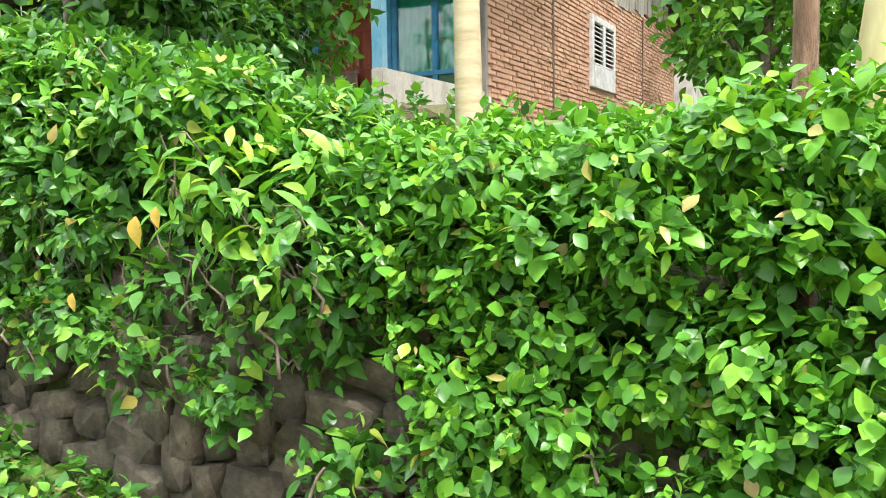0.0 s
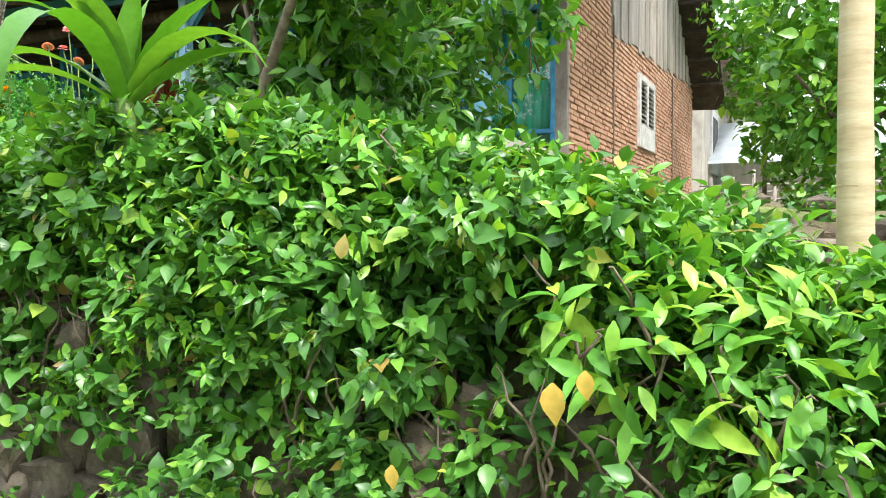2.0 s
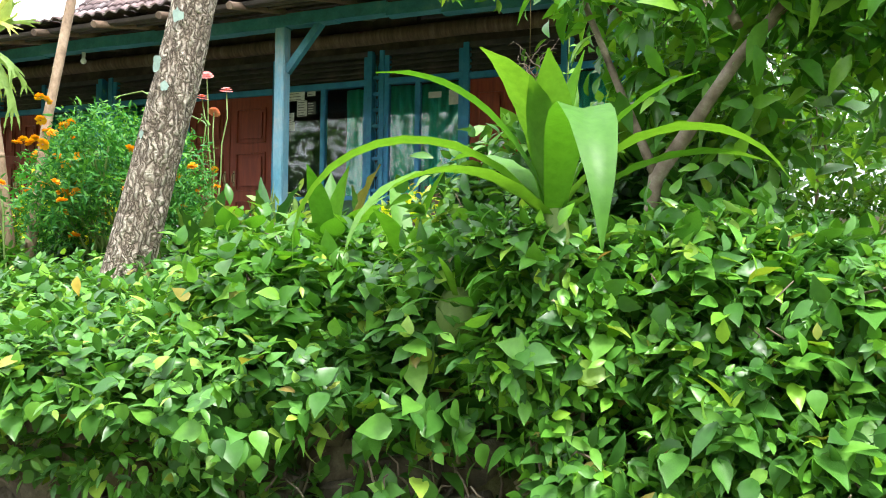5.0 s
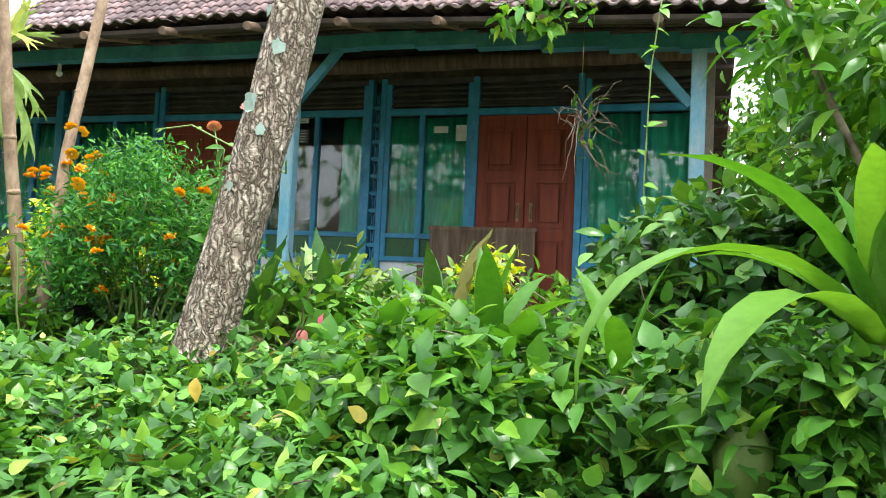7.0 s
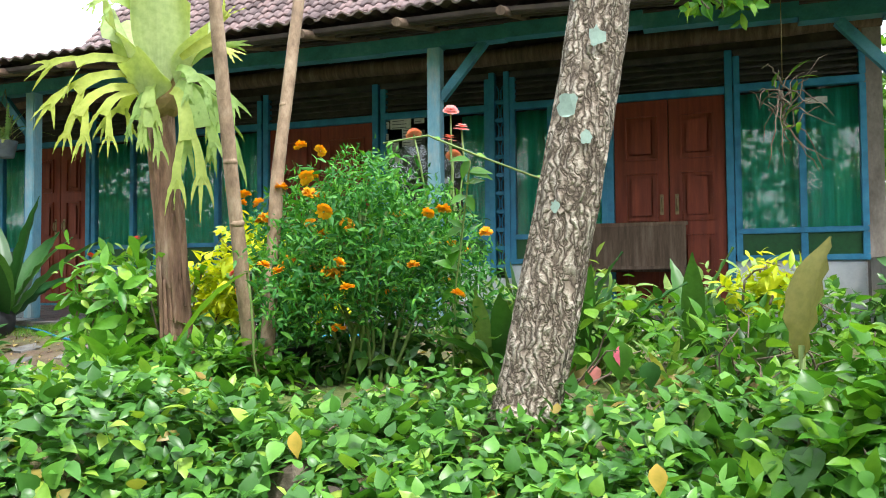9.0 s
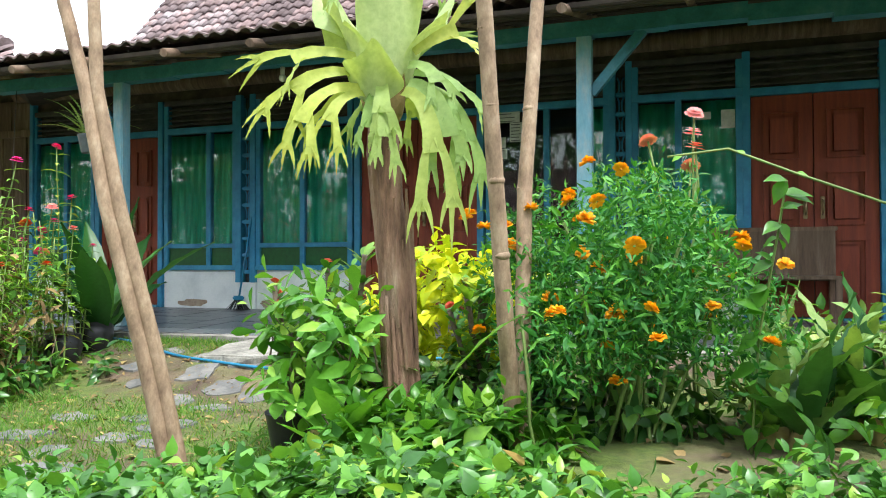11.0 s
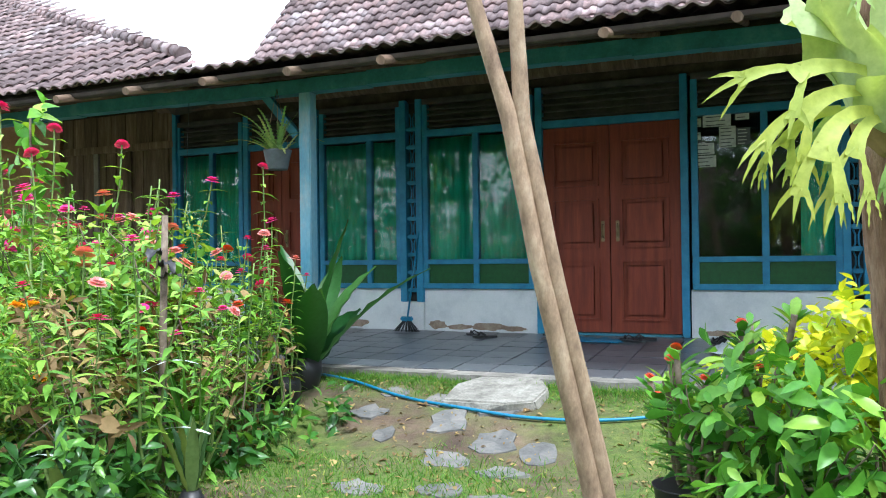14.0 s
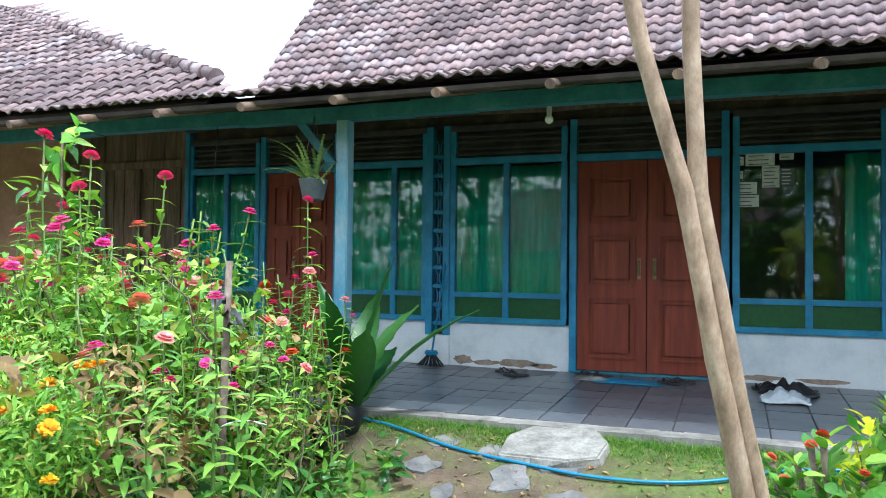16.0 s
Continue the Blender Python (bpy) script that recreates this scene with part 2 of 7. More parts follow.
M = {}
M["hedge"] = leaf_mat("hedge_leaf", [(0.0, (0.054, 0.167, 0.0268)), (0.5, (0.11, 0.32, 0.0403)), (0.85, (0.203, 0.473, 0.0493)), (0.98, (0.337, 0.612, 0.0561)), (1.0, (0.506, 0.278, 0.18))], 0.32)
M["vine"] = leaf_mat("vine_leaf", [(0.0, (0.0391, 0.126, 0.0273)), (0.55, (0.0819, 0.242, 0.041)), (0.88, (0.16, 0.38, 0.0568)), (0.98, (0.356, 0.525, 0.0797)), (1.0, (0.32, 0.22, 0.07))], 0.34)
M["dark"] = leaf_mat("dark_leaf", [(0.0, (0.0312, 0.104, 0.0265)), (0.6, (0.0655, 0.195, 0.0374)), (1.0, (0.187, 0.39, 0.0624))], 0.28)
M["tree"] = leaf_mat("tree_leaf", [(0.0, (0.04, 0.14, 0.018)), (0.6, (0.085, 0.26, 0.03)), (1.0, (0.22, 0.43, 0.05))], 0.32, 0.42)
M["zinnia"] = leaf_mat("zinnia_leaf", [(0.0, (0.08, 0.22, 0.03)), (0.5, (0.2, 0.42, 0.055)), (0.88, (0.4, 0.6, 0.1)), (1.0, (0.3, 0.2, 0.06))], 0.5)
M["marigold"] = leaf_mat("marigold_leaf", [(0.0, (0.0238, 0.133, 0.0333)), (0.6, (0.057, 0.257, 0.038)), (1.0, (0.152, 0.399, 0.0475))], 0.5)
M["croton"] = leaf_mat("croton_leaf", [(0.0, (0.3, 0.45, 0.02)), (0.5, (0.62, 0.68, 0.015)), (1.0, (0.8, 0.78, 0.03))], 0.4)
M["strap"] = leaf_mat("strap_leaf", [(0.0, (0.06, 0.2, 0.02)), (0.5, (0.1, 0.27, 0.03)), (1.0, (0.16, 0.34, 0.05))], 0.45, 0.4, True)
M["stag"] = leaf_mat("staghorn_frond", [(0.0, (0.22, 0.36, 0.1)), (0.6, (0.32, 0.46, 0.16)), (1.0, (0.45, 0.5, 0.12))], 0.55, 0.35, True)
M["stag_old"] = leaf_mat("yellowing_frond", [(0.0, (0.36, 0.44, 0.09)), (0.6, (0.45, 0.5, 0.1)), (1.0, (0.55, 0.5, 0.08))], 0.55, 0.35, True)
M["shield"] = leaf_mat("shield_frond", [(0.0, (0.3, 0.42, 0.17)), (0.6, (0.38, 0.5, 0.24)), (1.0, (0.48, 0.56, 0.28))], 0.6, 0.35)
M["birdnest"] = leaf_mat("bird_nest_frond", [(0.0, (0.02, 0.09, 0.025)), (0.6, (0.04, 0.14, 0.03)), (1.0, (0.09, 0.22, 0.05))], 0.38, 0.25, True)
M["snake"] = leaf_mat("snake_plant_leaf", [(0.0, (0.04, 0.1, 0.035)), (0.6, (0.09, 0.17, 0.06)), (1.0, (0.3, 0.36, 0.1))], 0.45, 0.15, True)
M["euph"] = leaf_mat("euphorbia_leaf", [(0.0, (0.06, 0.22, 0.03)), (0.6, (0.16, 0.4, 0.05)), (1.0, (0.36, 0.56, 0.07))], 0.35)
M["scallop"] = leaf_mat("scalloped_frond", [(0.0, (0.09, 0.22, 0.05)), (0.6, (0.16, 0.32, 0.08)), (1.0, (0.3, 0.42, 0.14))], 0.45, 0.3, True)
M["fern"] = leaf_mat("pale_fern", [(0.0, (0.16, 0.3, 0.08)), (0.6, (0.28, 0.42, 0.13)), (1.0, (0.45, 0.48, 0.18))], 0.5, 0.3, True)
M["dry"] = leaf_mat("dry_leaf", [(0.0, (0.13, 0.08, 0.04)), (0.6, (0.28, 0.19, 0.085)), (1.0, (0.42, 0.33, 0.14))], 0.8, 0.15)
M["wilt"] = leaf_mat("wilting_leaf", [(0.0, (0.2, 0.19, 0.05)), (1.0, (0.26, 0.24, 0.07))], 0.6, 0.3, True)
M["yellow_leaf"] = leaf_mat("yellow_leaf", [(0.0, (0.6, 0.38, 0.08)), (1.0, (0.7, 0.5, 0.12))], 0.5, 0.3)
M["orange"] = leaf_mat("marigold_petal", [(0.0, (0.85, 0.36, 0.005)), (0.6, (0.9, 0.45, 0.01)), (1.0, (0.92, 0.56, 0.02))], 0.6, 0.25)
M["yellow"] = leaf_mat("yellow_petal", [(0.0, (0.8, 0.5, 0.01)), (1.0, (0.9, 0.65, 0.03))], 0.6, 0.25)
M["pink"] = leaf_mat("pink_petal", [(0.0, (0.66, 0.015, 0.2)), (0.6, (0.8, 0.03, 0.33)), (1.0, (0.84, 0.1, 0.42))], 0.6, 0.25)
M["caladium"] = leaf_mat("caladium_heart", [(0.0, (0.72, 0.1, 0.2)), (1.0, (0.8, 0.2, 0.3))], 0.5, 0.25)
M["salmon"] = leaf_mat("salmon_petal", [(0.0, (0.78, 0.22, 0.22)), (1.0, (0.82, 0.34, 0.36))], 0.6, 0.25)
M["red_petal"] = leaf_mat("red_petal", [(0.0, (0.6, 0.05, 0.02)), (1.0, (0.75, 0.12, 0.04))], 0.6, 0.25)
M["stem"] = plain("green_stem", (0.16, 0.24, 0.06), 0.6)
M["twig"] = surface("twig_bark", (0.09, 0.065, 0.045), (0.2, 0.15, 0.11), (0.32, 0.27, 0.21), 14, 0.85)
M["grass"] = leaf_mat("grass_blade", [(0.0, (0.06, 0.17, 0.02)), (0.7, (0.12, 0.3, 0.03)), (1.0, (0.3, 0.32, 0.08))], 0.6, 0.3)
M["smooth_bark"] = surface("smooth_bark", (0.17, 0.105, 0.065), (0.35, 0.24, 0.155), (0.5, 0.38, 0.265), 14, 0.8, (1, 1, 0.5), 70, 0.5, 0.4, 0.006)
M["old_bark"] = surface("peeling_bark", (0.085, 0.042, 0.026), (0.29, 0.165, 0.105), (0.47, 0.33, 0.235), 13, 0.9, (1, 1, 0.2), 60, 0.55, 0.9, 0.02)
M["bamboo"] = surface("yellow_bamboo", (0.45, 0.36, 0.16), (0.6, 0.5, 0.25), (0.68, 0.6, 0.36), 6, 0.45, (1, 1, 0.3), 40, 0.2, 0.15)
M["pale_bark"] = surface("pale_bark", (0.36, 0.27, 0.15), (0.5, 0.4, 0.24), (0.58, 0.5, 0.34), 8, 0.6, (0.4, 0.4, 2.2), 50, 0.3, 0.25, 0.003)
M["stone"] = surface("field_stone", (0.055, 0.045, 0.031), (0.125, 0.1, 0.073), (0.21, 0.185, 0.13), 9, 0.9, grain=45, grain_amt=0.5, bump_amt=0.6, bump_dist=0.015, piece=0.6)
M["flag"] = surface("flagstone", (0.1, 0.102, 0.1), (0.18, 0.18, 0.172), (0.27, 0.255, 0.23), 6, 0.85, grain=40, grain_amt=0.4, bump_amt=0.5, bump_dist=0.006, piece=0.5)
M["flag_pale"] = surface("pale_worn_slab", (0.16, 0.155, 0.135), (0.33, 0.315, 0.275), (0.46, 0.44, 0.39), 9, 0.9, grain=45, grain_amt=0.6, bump_amt=0.6, bump_dist=0.012)
M["concrete"] = surface("worn_concrete", (0.13, 0.125, 0.105), (0.28, 0.265, 0.235), (0.42, 0.4, 0.36), 5, 0.9, grain=70, grain_amt=0.4, bump_amt=0.5, bump_dist=0.006)
M["tile_floor"] = surface("grey_floor_tile", (0.085, 0.1, 0.115), (0.15, 0.165, 0.18), (0.23, 0.24, 0.25), 3, 0.3, grain=60, grain_amt=0.3, bump_amt=0.15, bump_dist=0.002, piece=0.5)
M["brick"] = surface("orange_brick", (0.46, 0.24, 0.15), (0.56, 0.325, 0.215), (0.64, 0.43, 0.32), 4, 0.92, grain=70, grain_amt=0.4, bump_amt=0.5, bump_dist=0.005, piece=0.2)
M["mortar"] = surface("brick_mortar", (0.38, 0.215, 0.14), (0.49, 0.29, 0.195), (0.57, 0.38, 0.275), 8, 0.95)
M["plaster"] = surface("white_plaster", (0.6, 0.63, 0.64), (0.76, 0.78, 0.78), (0.82, 0.83, 0.83), 3, 0.85, grain=50, grain_amt=0.12, bump_amt=0.25, bump_dist=0.003)
M["bare_render"] = surface("bare_render_patch", (0.25, 0.17, 0.12), (0.36, 0.27, 0.2), (0.45, 0.37, 0.29), 10, 0.95)
M["blue"] = surface("blue_paint", (0.02, 0.16, 0.3), (0.03, 0.24, 0.42), (0.06, 0.3, 0.48), 5, 0.5, grain=50, grain_amt=0.2, bump_amt=0.15, bump_dist=0.002)
M["teal"] = surface("teal_paint", (0.022, 0.13, 0.18), (0.04, 0.21, 0.28), (0.1, 0.29, 0.37), 4, 0.55, (1, 1, 1), 60, 0.3, 0.2, 0.003)
M["post"] = surface("worn_blue_post", (0.10, 0.33, 0.46), (0.2, 0.4, 0.5), (0.42, 0.44, 0.42), 5, 0.7, (1, 1, 0.35), 60, 0.3, 0.3, 0.004)
M["door"] = surface("red_brown_door", (0.16, 0.022, 0.007), (0.24, 0.036, 0.012), (0.31, 0.056, 0.018), 3, 0.62, (6, 1, 0.5), 30, 0.3, 0.15, 0.002)
M["board"] = surface("weathered_board", (0.1, 0.065, 0.045), (0.19, 0.125, 0.085), (0.3, 0.22, 0.16), 4, 0.9, (5, 1, 0.5), 40, 0.45, 0.4, 0.004, piece=0.5)
M["grey_board"] = surface("grey_board", (0.2, 0.17, 0.14), (0.33, 0.29, 0.25), (0.45, 0.42, 0.38), 4, 0.9, (1, 5, 0.5), 40, 0.45, 0.4, 0.004, piece=0.5)
# near-black: the deep shade under the roofs is put into this wood
M["rafter"] = surface("shaded_rafter", (0.025, 0.018, 0.016), (0.055, 0.04, 0.033), (0.1, 0.075, 0.06), 5, 0.9)
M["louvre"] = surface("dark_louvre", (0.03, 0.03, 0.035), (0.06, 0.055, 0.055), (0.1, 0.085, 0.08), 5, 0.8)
M["rooftile"] = surface("clay_roof_tile", (0.14, 0.1, 0.1), (0.26, 0.195, 0.195), (0.44, 0.39, 0.4), 2.2, 0.9, grain=30, grain_amt=0.5, bump_amt=0.4, bump_dist=0.006, piece=0.95)
# inside walls: the room's dimness is put into this dark colour
M["dark_room"] = plain("gloom_dark_wall", (0.08, 0.08, 0.075), 0.9)
M["curtain"] = surface("green_curtain", (0.015, 0.32, 0.2), (0.025, 0.46, 0.3), (0.05, 0.58, 0.4), 3, 0.8, (8, 1, 0.6), 90, 0.2, 0.2, 0.004)
M["green_panel"] = plain("dark_green_panel", (0.012, 0.09, 0.025), 0.35)
M["lichen"] = plain("pale_lichen", (0.3, 0.4, 0.35), 0.95)
M["hose"] = plain("blue_hose", (0.015, 0.2, 0.36), 0.4)
M["pot"] = plain("grey_plastic_pot", (0.1, 0.115, 0.13), 0.5)
M["black"] = plain("black_plastic", (0.02, 0.02, 0.022), 0.45)
M["paper"] = plain("paper", (0.6, 0.6, 0.57), 0.8)
M["ink"] = plain("print", (0.12, 0.12, 0.13), 0.8)
M["metal"] = plain("aged_brass", (0.3, 0.22, 0.12), 0.35, 0.9)
M["bulb"] = plain("white_glass", (0.75, 0.75, 0.72), 0.25)
M["cement_par"] = surface("stained_parapet", (0.3, 0.26, 0.22), (0.46, 0.42, 0.36), (0.58, 0.5, 0.42), 4, 0.92, (1, 1, 0.5), 50, 0.35, 0.3, 0.004)
M["white_shutter"] = surface("flaking_white_paint", (0.4, 0.38, 0.36), (0.62, 0.6, 0.58), (0.72, 0.71, 0.7), 8, 0.8)
M["tin"] = surface("pale_tin_roof", (0.45, 0.5, 0.53), (0.6, 0.65, 0.68), (0.7, 0.73, 0.75), 2, 0.5)

# clear window glass
gm, gnt, gnd, glk, gp = mat_nodes("window_glass")
gp.inputs["Base Color"].default_value = (0.9, 0.95, 0.93, 1)
gp.inputs["Roughness"].default_value = 0.02
gp.inputs["Transmission Weight"].default_value = 1.0
gp.inputs["IOR"].default_value = 1.5
M["glass"] = gm

# soil, litter and moss of the ground
sm, snt, snd, slk, sp = mat_nodes("garden_soil")
base = ramp(snt, [(0.3, (0.05, 0.034, 0.024)), (0.5, (0.12, 0.083, 0.055)), (0.7, (0.21, 0.155, 0.1))], noise_fac(snt, 2.2, 6, 0.7))
moss = ramp(snt, [(0.42, (0, 0, 0)), (0.6, (1, 1, 1))], noise_fac(snt, 0.9, 5, 0.65))
green = ramp(snt, [(0.3, (0.05, 0.1, 0.015)), (0.7, (0.16, 0.21, 0.04))], noise_fac(snt, 25, 4, 0.7))
slk.new(blend(snt, base, green, moss), sp.inputs["Base Color"])
sp.inputs["Roughness"].default_value = 0.95
bump(snt, noise_fac(snt, 30, 6, 0.75), 0.8, 0.02, sp)
M["soil"] = sm

# furrowed bark: pale upright plates with dark cracks between them
bk, bnt, bnd, blk, bp_ = mat_nodes("furrowed_bark")
btc = bnd.new("ShaderNodeTexCoord")
bmp = bnd.new("ShaderNodeMapping")
bmp.inputs["Scale"].default_value = (44, 44, 6.5)
bns = bnd.new("ShaderNodeTexNoise")
bns.inputs["Scale"].default_value, bns.inputs["Detail"].default_value = 16, 5
bmx = bnd.new("ShaderNodeMix")
bmx.data_type = "VECTOR"
bmx.inputs["Factor"].default_value = 0.08
blk.new(btc.outputs["Object"], bns.inputs["Vector"])
blk.new(btc.outputs["Object"], bmx.inputs["A"])
blk.new(bns.outputs["Color"], bmx.inputs["B"])
blk.new(bmx.outputs["Result"], bmp.inputs["Vector"])
bvo = bnd.new("ShaderNodeTexVoronoi")
bvo.feature = "DISTANCE_TO_EDGE"
bvo.inputs["Scale"].default_value = 1.0
blk.new(bmp.outputs["Vector"], bvo.inputs["Vector"])
plates = ramp(bnt, [(0.0, (0.075, 0.056, 0.042)), (0.1, (0.22, 0.18, 0.14)), (0.28, (0.43, 0.38, 0.32)), (0.65, (0.62, 0.57, 0.5))], bvo.outputs["Distance"])
tone = ramp(bnt, [(0.3, (0.5, 0.46, 0.43)), (0.62, (1.15, 1.13, 1.1))], noise_fac(bnt, 30, 6, 0.75, (1, 1, 0.3)))
blk.new(blend(bnt, plates, tone, 1.0, "MULTIPLY"), bp_.inputs["Base Color"])
bp_.inputs["Roughness"].default_value = 0.95
bump(bnt, bvo.outputs["Distance"], 1.0, 0.03, bp_)
M["bark"] = bk

# ---- ground: one sheet out to the horizon, with the stone wall's step ----
def build_ground():
    xs = sorted(set([-400, -120, -50, -30] + [round(-22 + 0.5 * i, 3) for i in range(24)] + [round(-10 + 0.2 * i, 3) for i in range(66)] + [round(3.5 + i, 3) for i in range(14)] + [30, 60, 150, 400]))
    ys = sorted(set([-400, -120, -50, -25, -12, -7, -4, -2] + [round(-1 + 0.25 * i, 3) for i in range(8)] + [1.2, 1.4, 1.6, 1.8, 1.9, 1.96, 1.99, 2.02, 2.05, 2.08] + [round(2.2 + 0.2 * i, 3) for i in range(30)] + [8.3, 9, 10, 12, 14, 17, 20, 26, 34, 50, 120, 400]))
    verts = [(x, y, ground_z(x, min(y, 60)) if abs(x) < 60 else ground_z(max(-60, min(60, x)), min(y, 60))) for x in xs for y in ys]
    n = len(ys)
    faces = [(i * n + j, (i + 1) * n + j, (i + 1) * n + j + 1, i * n + j + 1) for i in range(len(xs) - 1) for j in range(n - 1)]
    me = bpy.data.meshes.new("ground")
    me.from_pydata(verts, [], faces)
    me.shade_smooth()
    return tagged(mesh_part("ground", me, M["soil"]), "bare brown garden soil with moss, litter and short grass", "ground", kind="structure")


build_ground()

# ---- the house ----
FY, XR, FZ = 7.9, -3.88, 2.14  # facade plane, side wall plane, veranda floor at the wall
XL = -17.6


def frame_bar(lo, hi, parent, mat, name="window_frame"):
    return part(name, box(lo, hi, 0.006), mat, parent)


wall = thing("wall_north", (0, 0, 0), "white plastered low front wall with peeling patches under blue window frames", "wall", kind="structure")
LOW = [(-5.13, XR), (-7.46, -6.27), (-8.75, -7.3), (-11.46, -10.2), (-12.72, -11.7), (-14.75, -13.73)]
for a, b in LOW:
    part("low_wall", box((a, FY, FZ - 0.3), (b, FY + 0.14, 2.58), 0.004), M["plaster"], wall)
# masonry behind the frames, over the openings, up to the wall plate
# near-black rafter colour puts the roof's shade into these boards
part("upper_wall", box((XL - 3.4, FY + 0.02, 4.56), (BREAK, FY + 0.14, 5.03)), M["rafter"], wall, "boards over the louvres, roof shade in their dark colour")
part("upper_wall", box((BREAK, FY + 0.02, 4.56), (XR - 0.16, FY + 0.14, 4.9)), M["rafter"], wall, "boards over the louvres, roof shade in their dark colour")
bmw = bmesh.new()
for i, (px, pw, ph) in enumerate([(-11.3, 0.16, 0.1), (-11.05, 0.22, 0.06), (-10.72, 0.3, 0.08), (-10.45, 0.2, 0.05), (-8.5, 0.25, 0.06), (-8.0, 0.3, 0.05), (-12.3, 0.3, 0.09), (-6.8, 0.3, 0.06), (-4.6, 0.35, 0.07)]):
    ring = []
    for k in range(18):
        a = 2 * math.pi * k / 18
        r = 0.75 + 0.4 * rnd.random()
        ring.append(bmw.verts.new((px + math.cos(a) * pw * r * 0.7, FY - 0.004, FZ + 0.012 + ph * 0.5 + math.sin(a) * ph * 0.5 * r)))
    bmw.faces.new(ring)
part("peeled_patch", bmw, M["bare_render"], wall, "bare brown render where the paint has peeled")


def window_unit(x0, x1, mids, curtain_spans, label, glassy=True):
    """A blue window between x0 and x1 with a low row of panes, tall panes above and a louvre over them."""
    w = thing("window_1", ((x0 + x1) / 2, FY, 2.58), label, "window", "blue front windows", "structure")
    w.name = "window_1"
    off = Vector(w.location)

    def loc(lo, hi, mat, name, bev=0.005):
        return part(name, box([a - b for a, b in zip(lo, off)], [a - b for a, b in zip(hi, off)], bev), mat, w)

    y0, y1 = FY - 0.035, FY + 0.05
    loc((x0, y0 - 0.01, 2.58), (x1, y1, 2.635), M["blue"], "window_sill")
    loc((x0, y0, 2.835), (x1, y1, 2.885), M["blue"], "rail")
    loc((x0, y0, 4.18), (x1, y1, 4.25), M["blue"], "rail")
    # top rail is blue wood; the louvre colour puts its shadow in
    loc((x0, y0, 4.52), (x1, y1, 4.58), M["louvre"], "rail")
    edges = [x0 + 0.025] + list(mids) + [x1 - 0.025]
    for k, x in enumerate(edges):
        hw = 0.03
        for za, zb in ((2.635, 2.835), (2.885, 4.18), (4.25, 4.52)):
            if zb > 4.5 and 0 < k < len(edges) - 1:
                continue
            loc((x - hw, y0 + 0.004, za), (x + hw, y1 - 0.004, zb), M["blue"], "mullion")
    for a, b in zip(edges, edges[1:]):
        if glassy:
            g = loc((a + 0.03, FY + 0.0, 2.885), (b - 0.03, FY + 0.005, 4.18), M["glass"], "pane", 0)
            g.visible_shadow = False
        loc((a + 0.03, FY + 0.0, 2.635), (b - 0.03, FY + 0.008, 2.835), M["green_panel"], "lower_panel", 0)
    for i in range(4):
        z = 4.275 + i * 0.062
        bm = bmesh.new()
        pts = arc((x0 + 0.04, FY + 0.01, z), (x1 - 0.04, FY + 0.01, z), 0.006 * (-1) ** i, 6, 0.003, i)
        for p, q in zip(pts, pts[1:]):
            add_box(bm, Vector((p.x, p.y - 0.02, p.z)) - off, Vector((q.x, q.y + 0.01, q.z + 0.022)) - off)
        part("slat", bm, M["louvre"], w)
    # added dark sheet stands in for the gloom between the slats
    loc((x0 + 0.03, FY + 0.06, 4.25), (x1 - 0.03, FY + 0.075, 4.52), M["louvre"], "louvre_gloom_sheet", 0)
    return w


def curtain(x0, x1, z0, z1, label="plain green cloth curtain hanging behind the window glass"):
    """A pleated sheet of cloth."""
    n = max(12, int((x1 - x0) / 0.018))
    bm = bmesh.new()
    rows = []
    ph = rnd.random() * 6
    for j in range(5):
        z = z0 + (z1 - z0) * j / 4
        row = []
        for i in range(n + 1):
            s = i / n
            y = 0.012 * math.sin(s * (x1 - x0) * 62 + ph) + 0.008 * math.sin(s * 13 + j * 0.8)
            row.append(bm.verts.new((x0 + (x1 - x0) * s, y, z - (0.012 * abs(math.sin(s * 5 + ph)) if j == 4 else 0))))
        rows.append(row)
    for a, b in zip(rows, rows[1:]):
        for i in range(n):
            f = bm.faces.new((a[i], a[i + 1], b[i + 1], b[i]))
            f.smooth = True
    ob = part("curtain", bm, M["curtain"])
    ob.location = (0, FY + 0.045, 0)
    sol = ob.modifiers.new("cloth", "SOLIDIFY")
    sol.thickness = 0.003
    return tagged(ob, label, "curtain", "green curtains")


WINDOWS = [
    (-5.11, -4.0, [-4.53], [(-5.1, -4.02)]),
    (-7.28, -6.3, [-6.86], [(-7.24, -6.34)]),
    (-8.73, -7.5, [-8.11], [(-7.82, -7.52)]),
    (-11.44, -10.24, [-10.85], [(-11.4, -10.28)]),
    (-12.7, -11.7, [-12.08], [(-12.66, -11.74)]),
    (-14.72, -13.75, [-14.2], [(-14.68, -13.8)]),
]
for x0, x1, mids, spans in WINDOWS:
    window_unit(x0, x1, mids, spans, "blue-painted wooden window with tall glass panes over a low row")
    for a, b in spans:
        curtain(a, b, 2.66, 4.17)


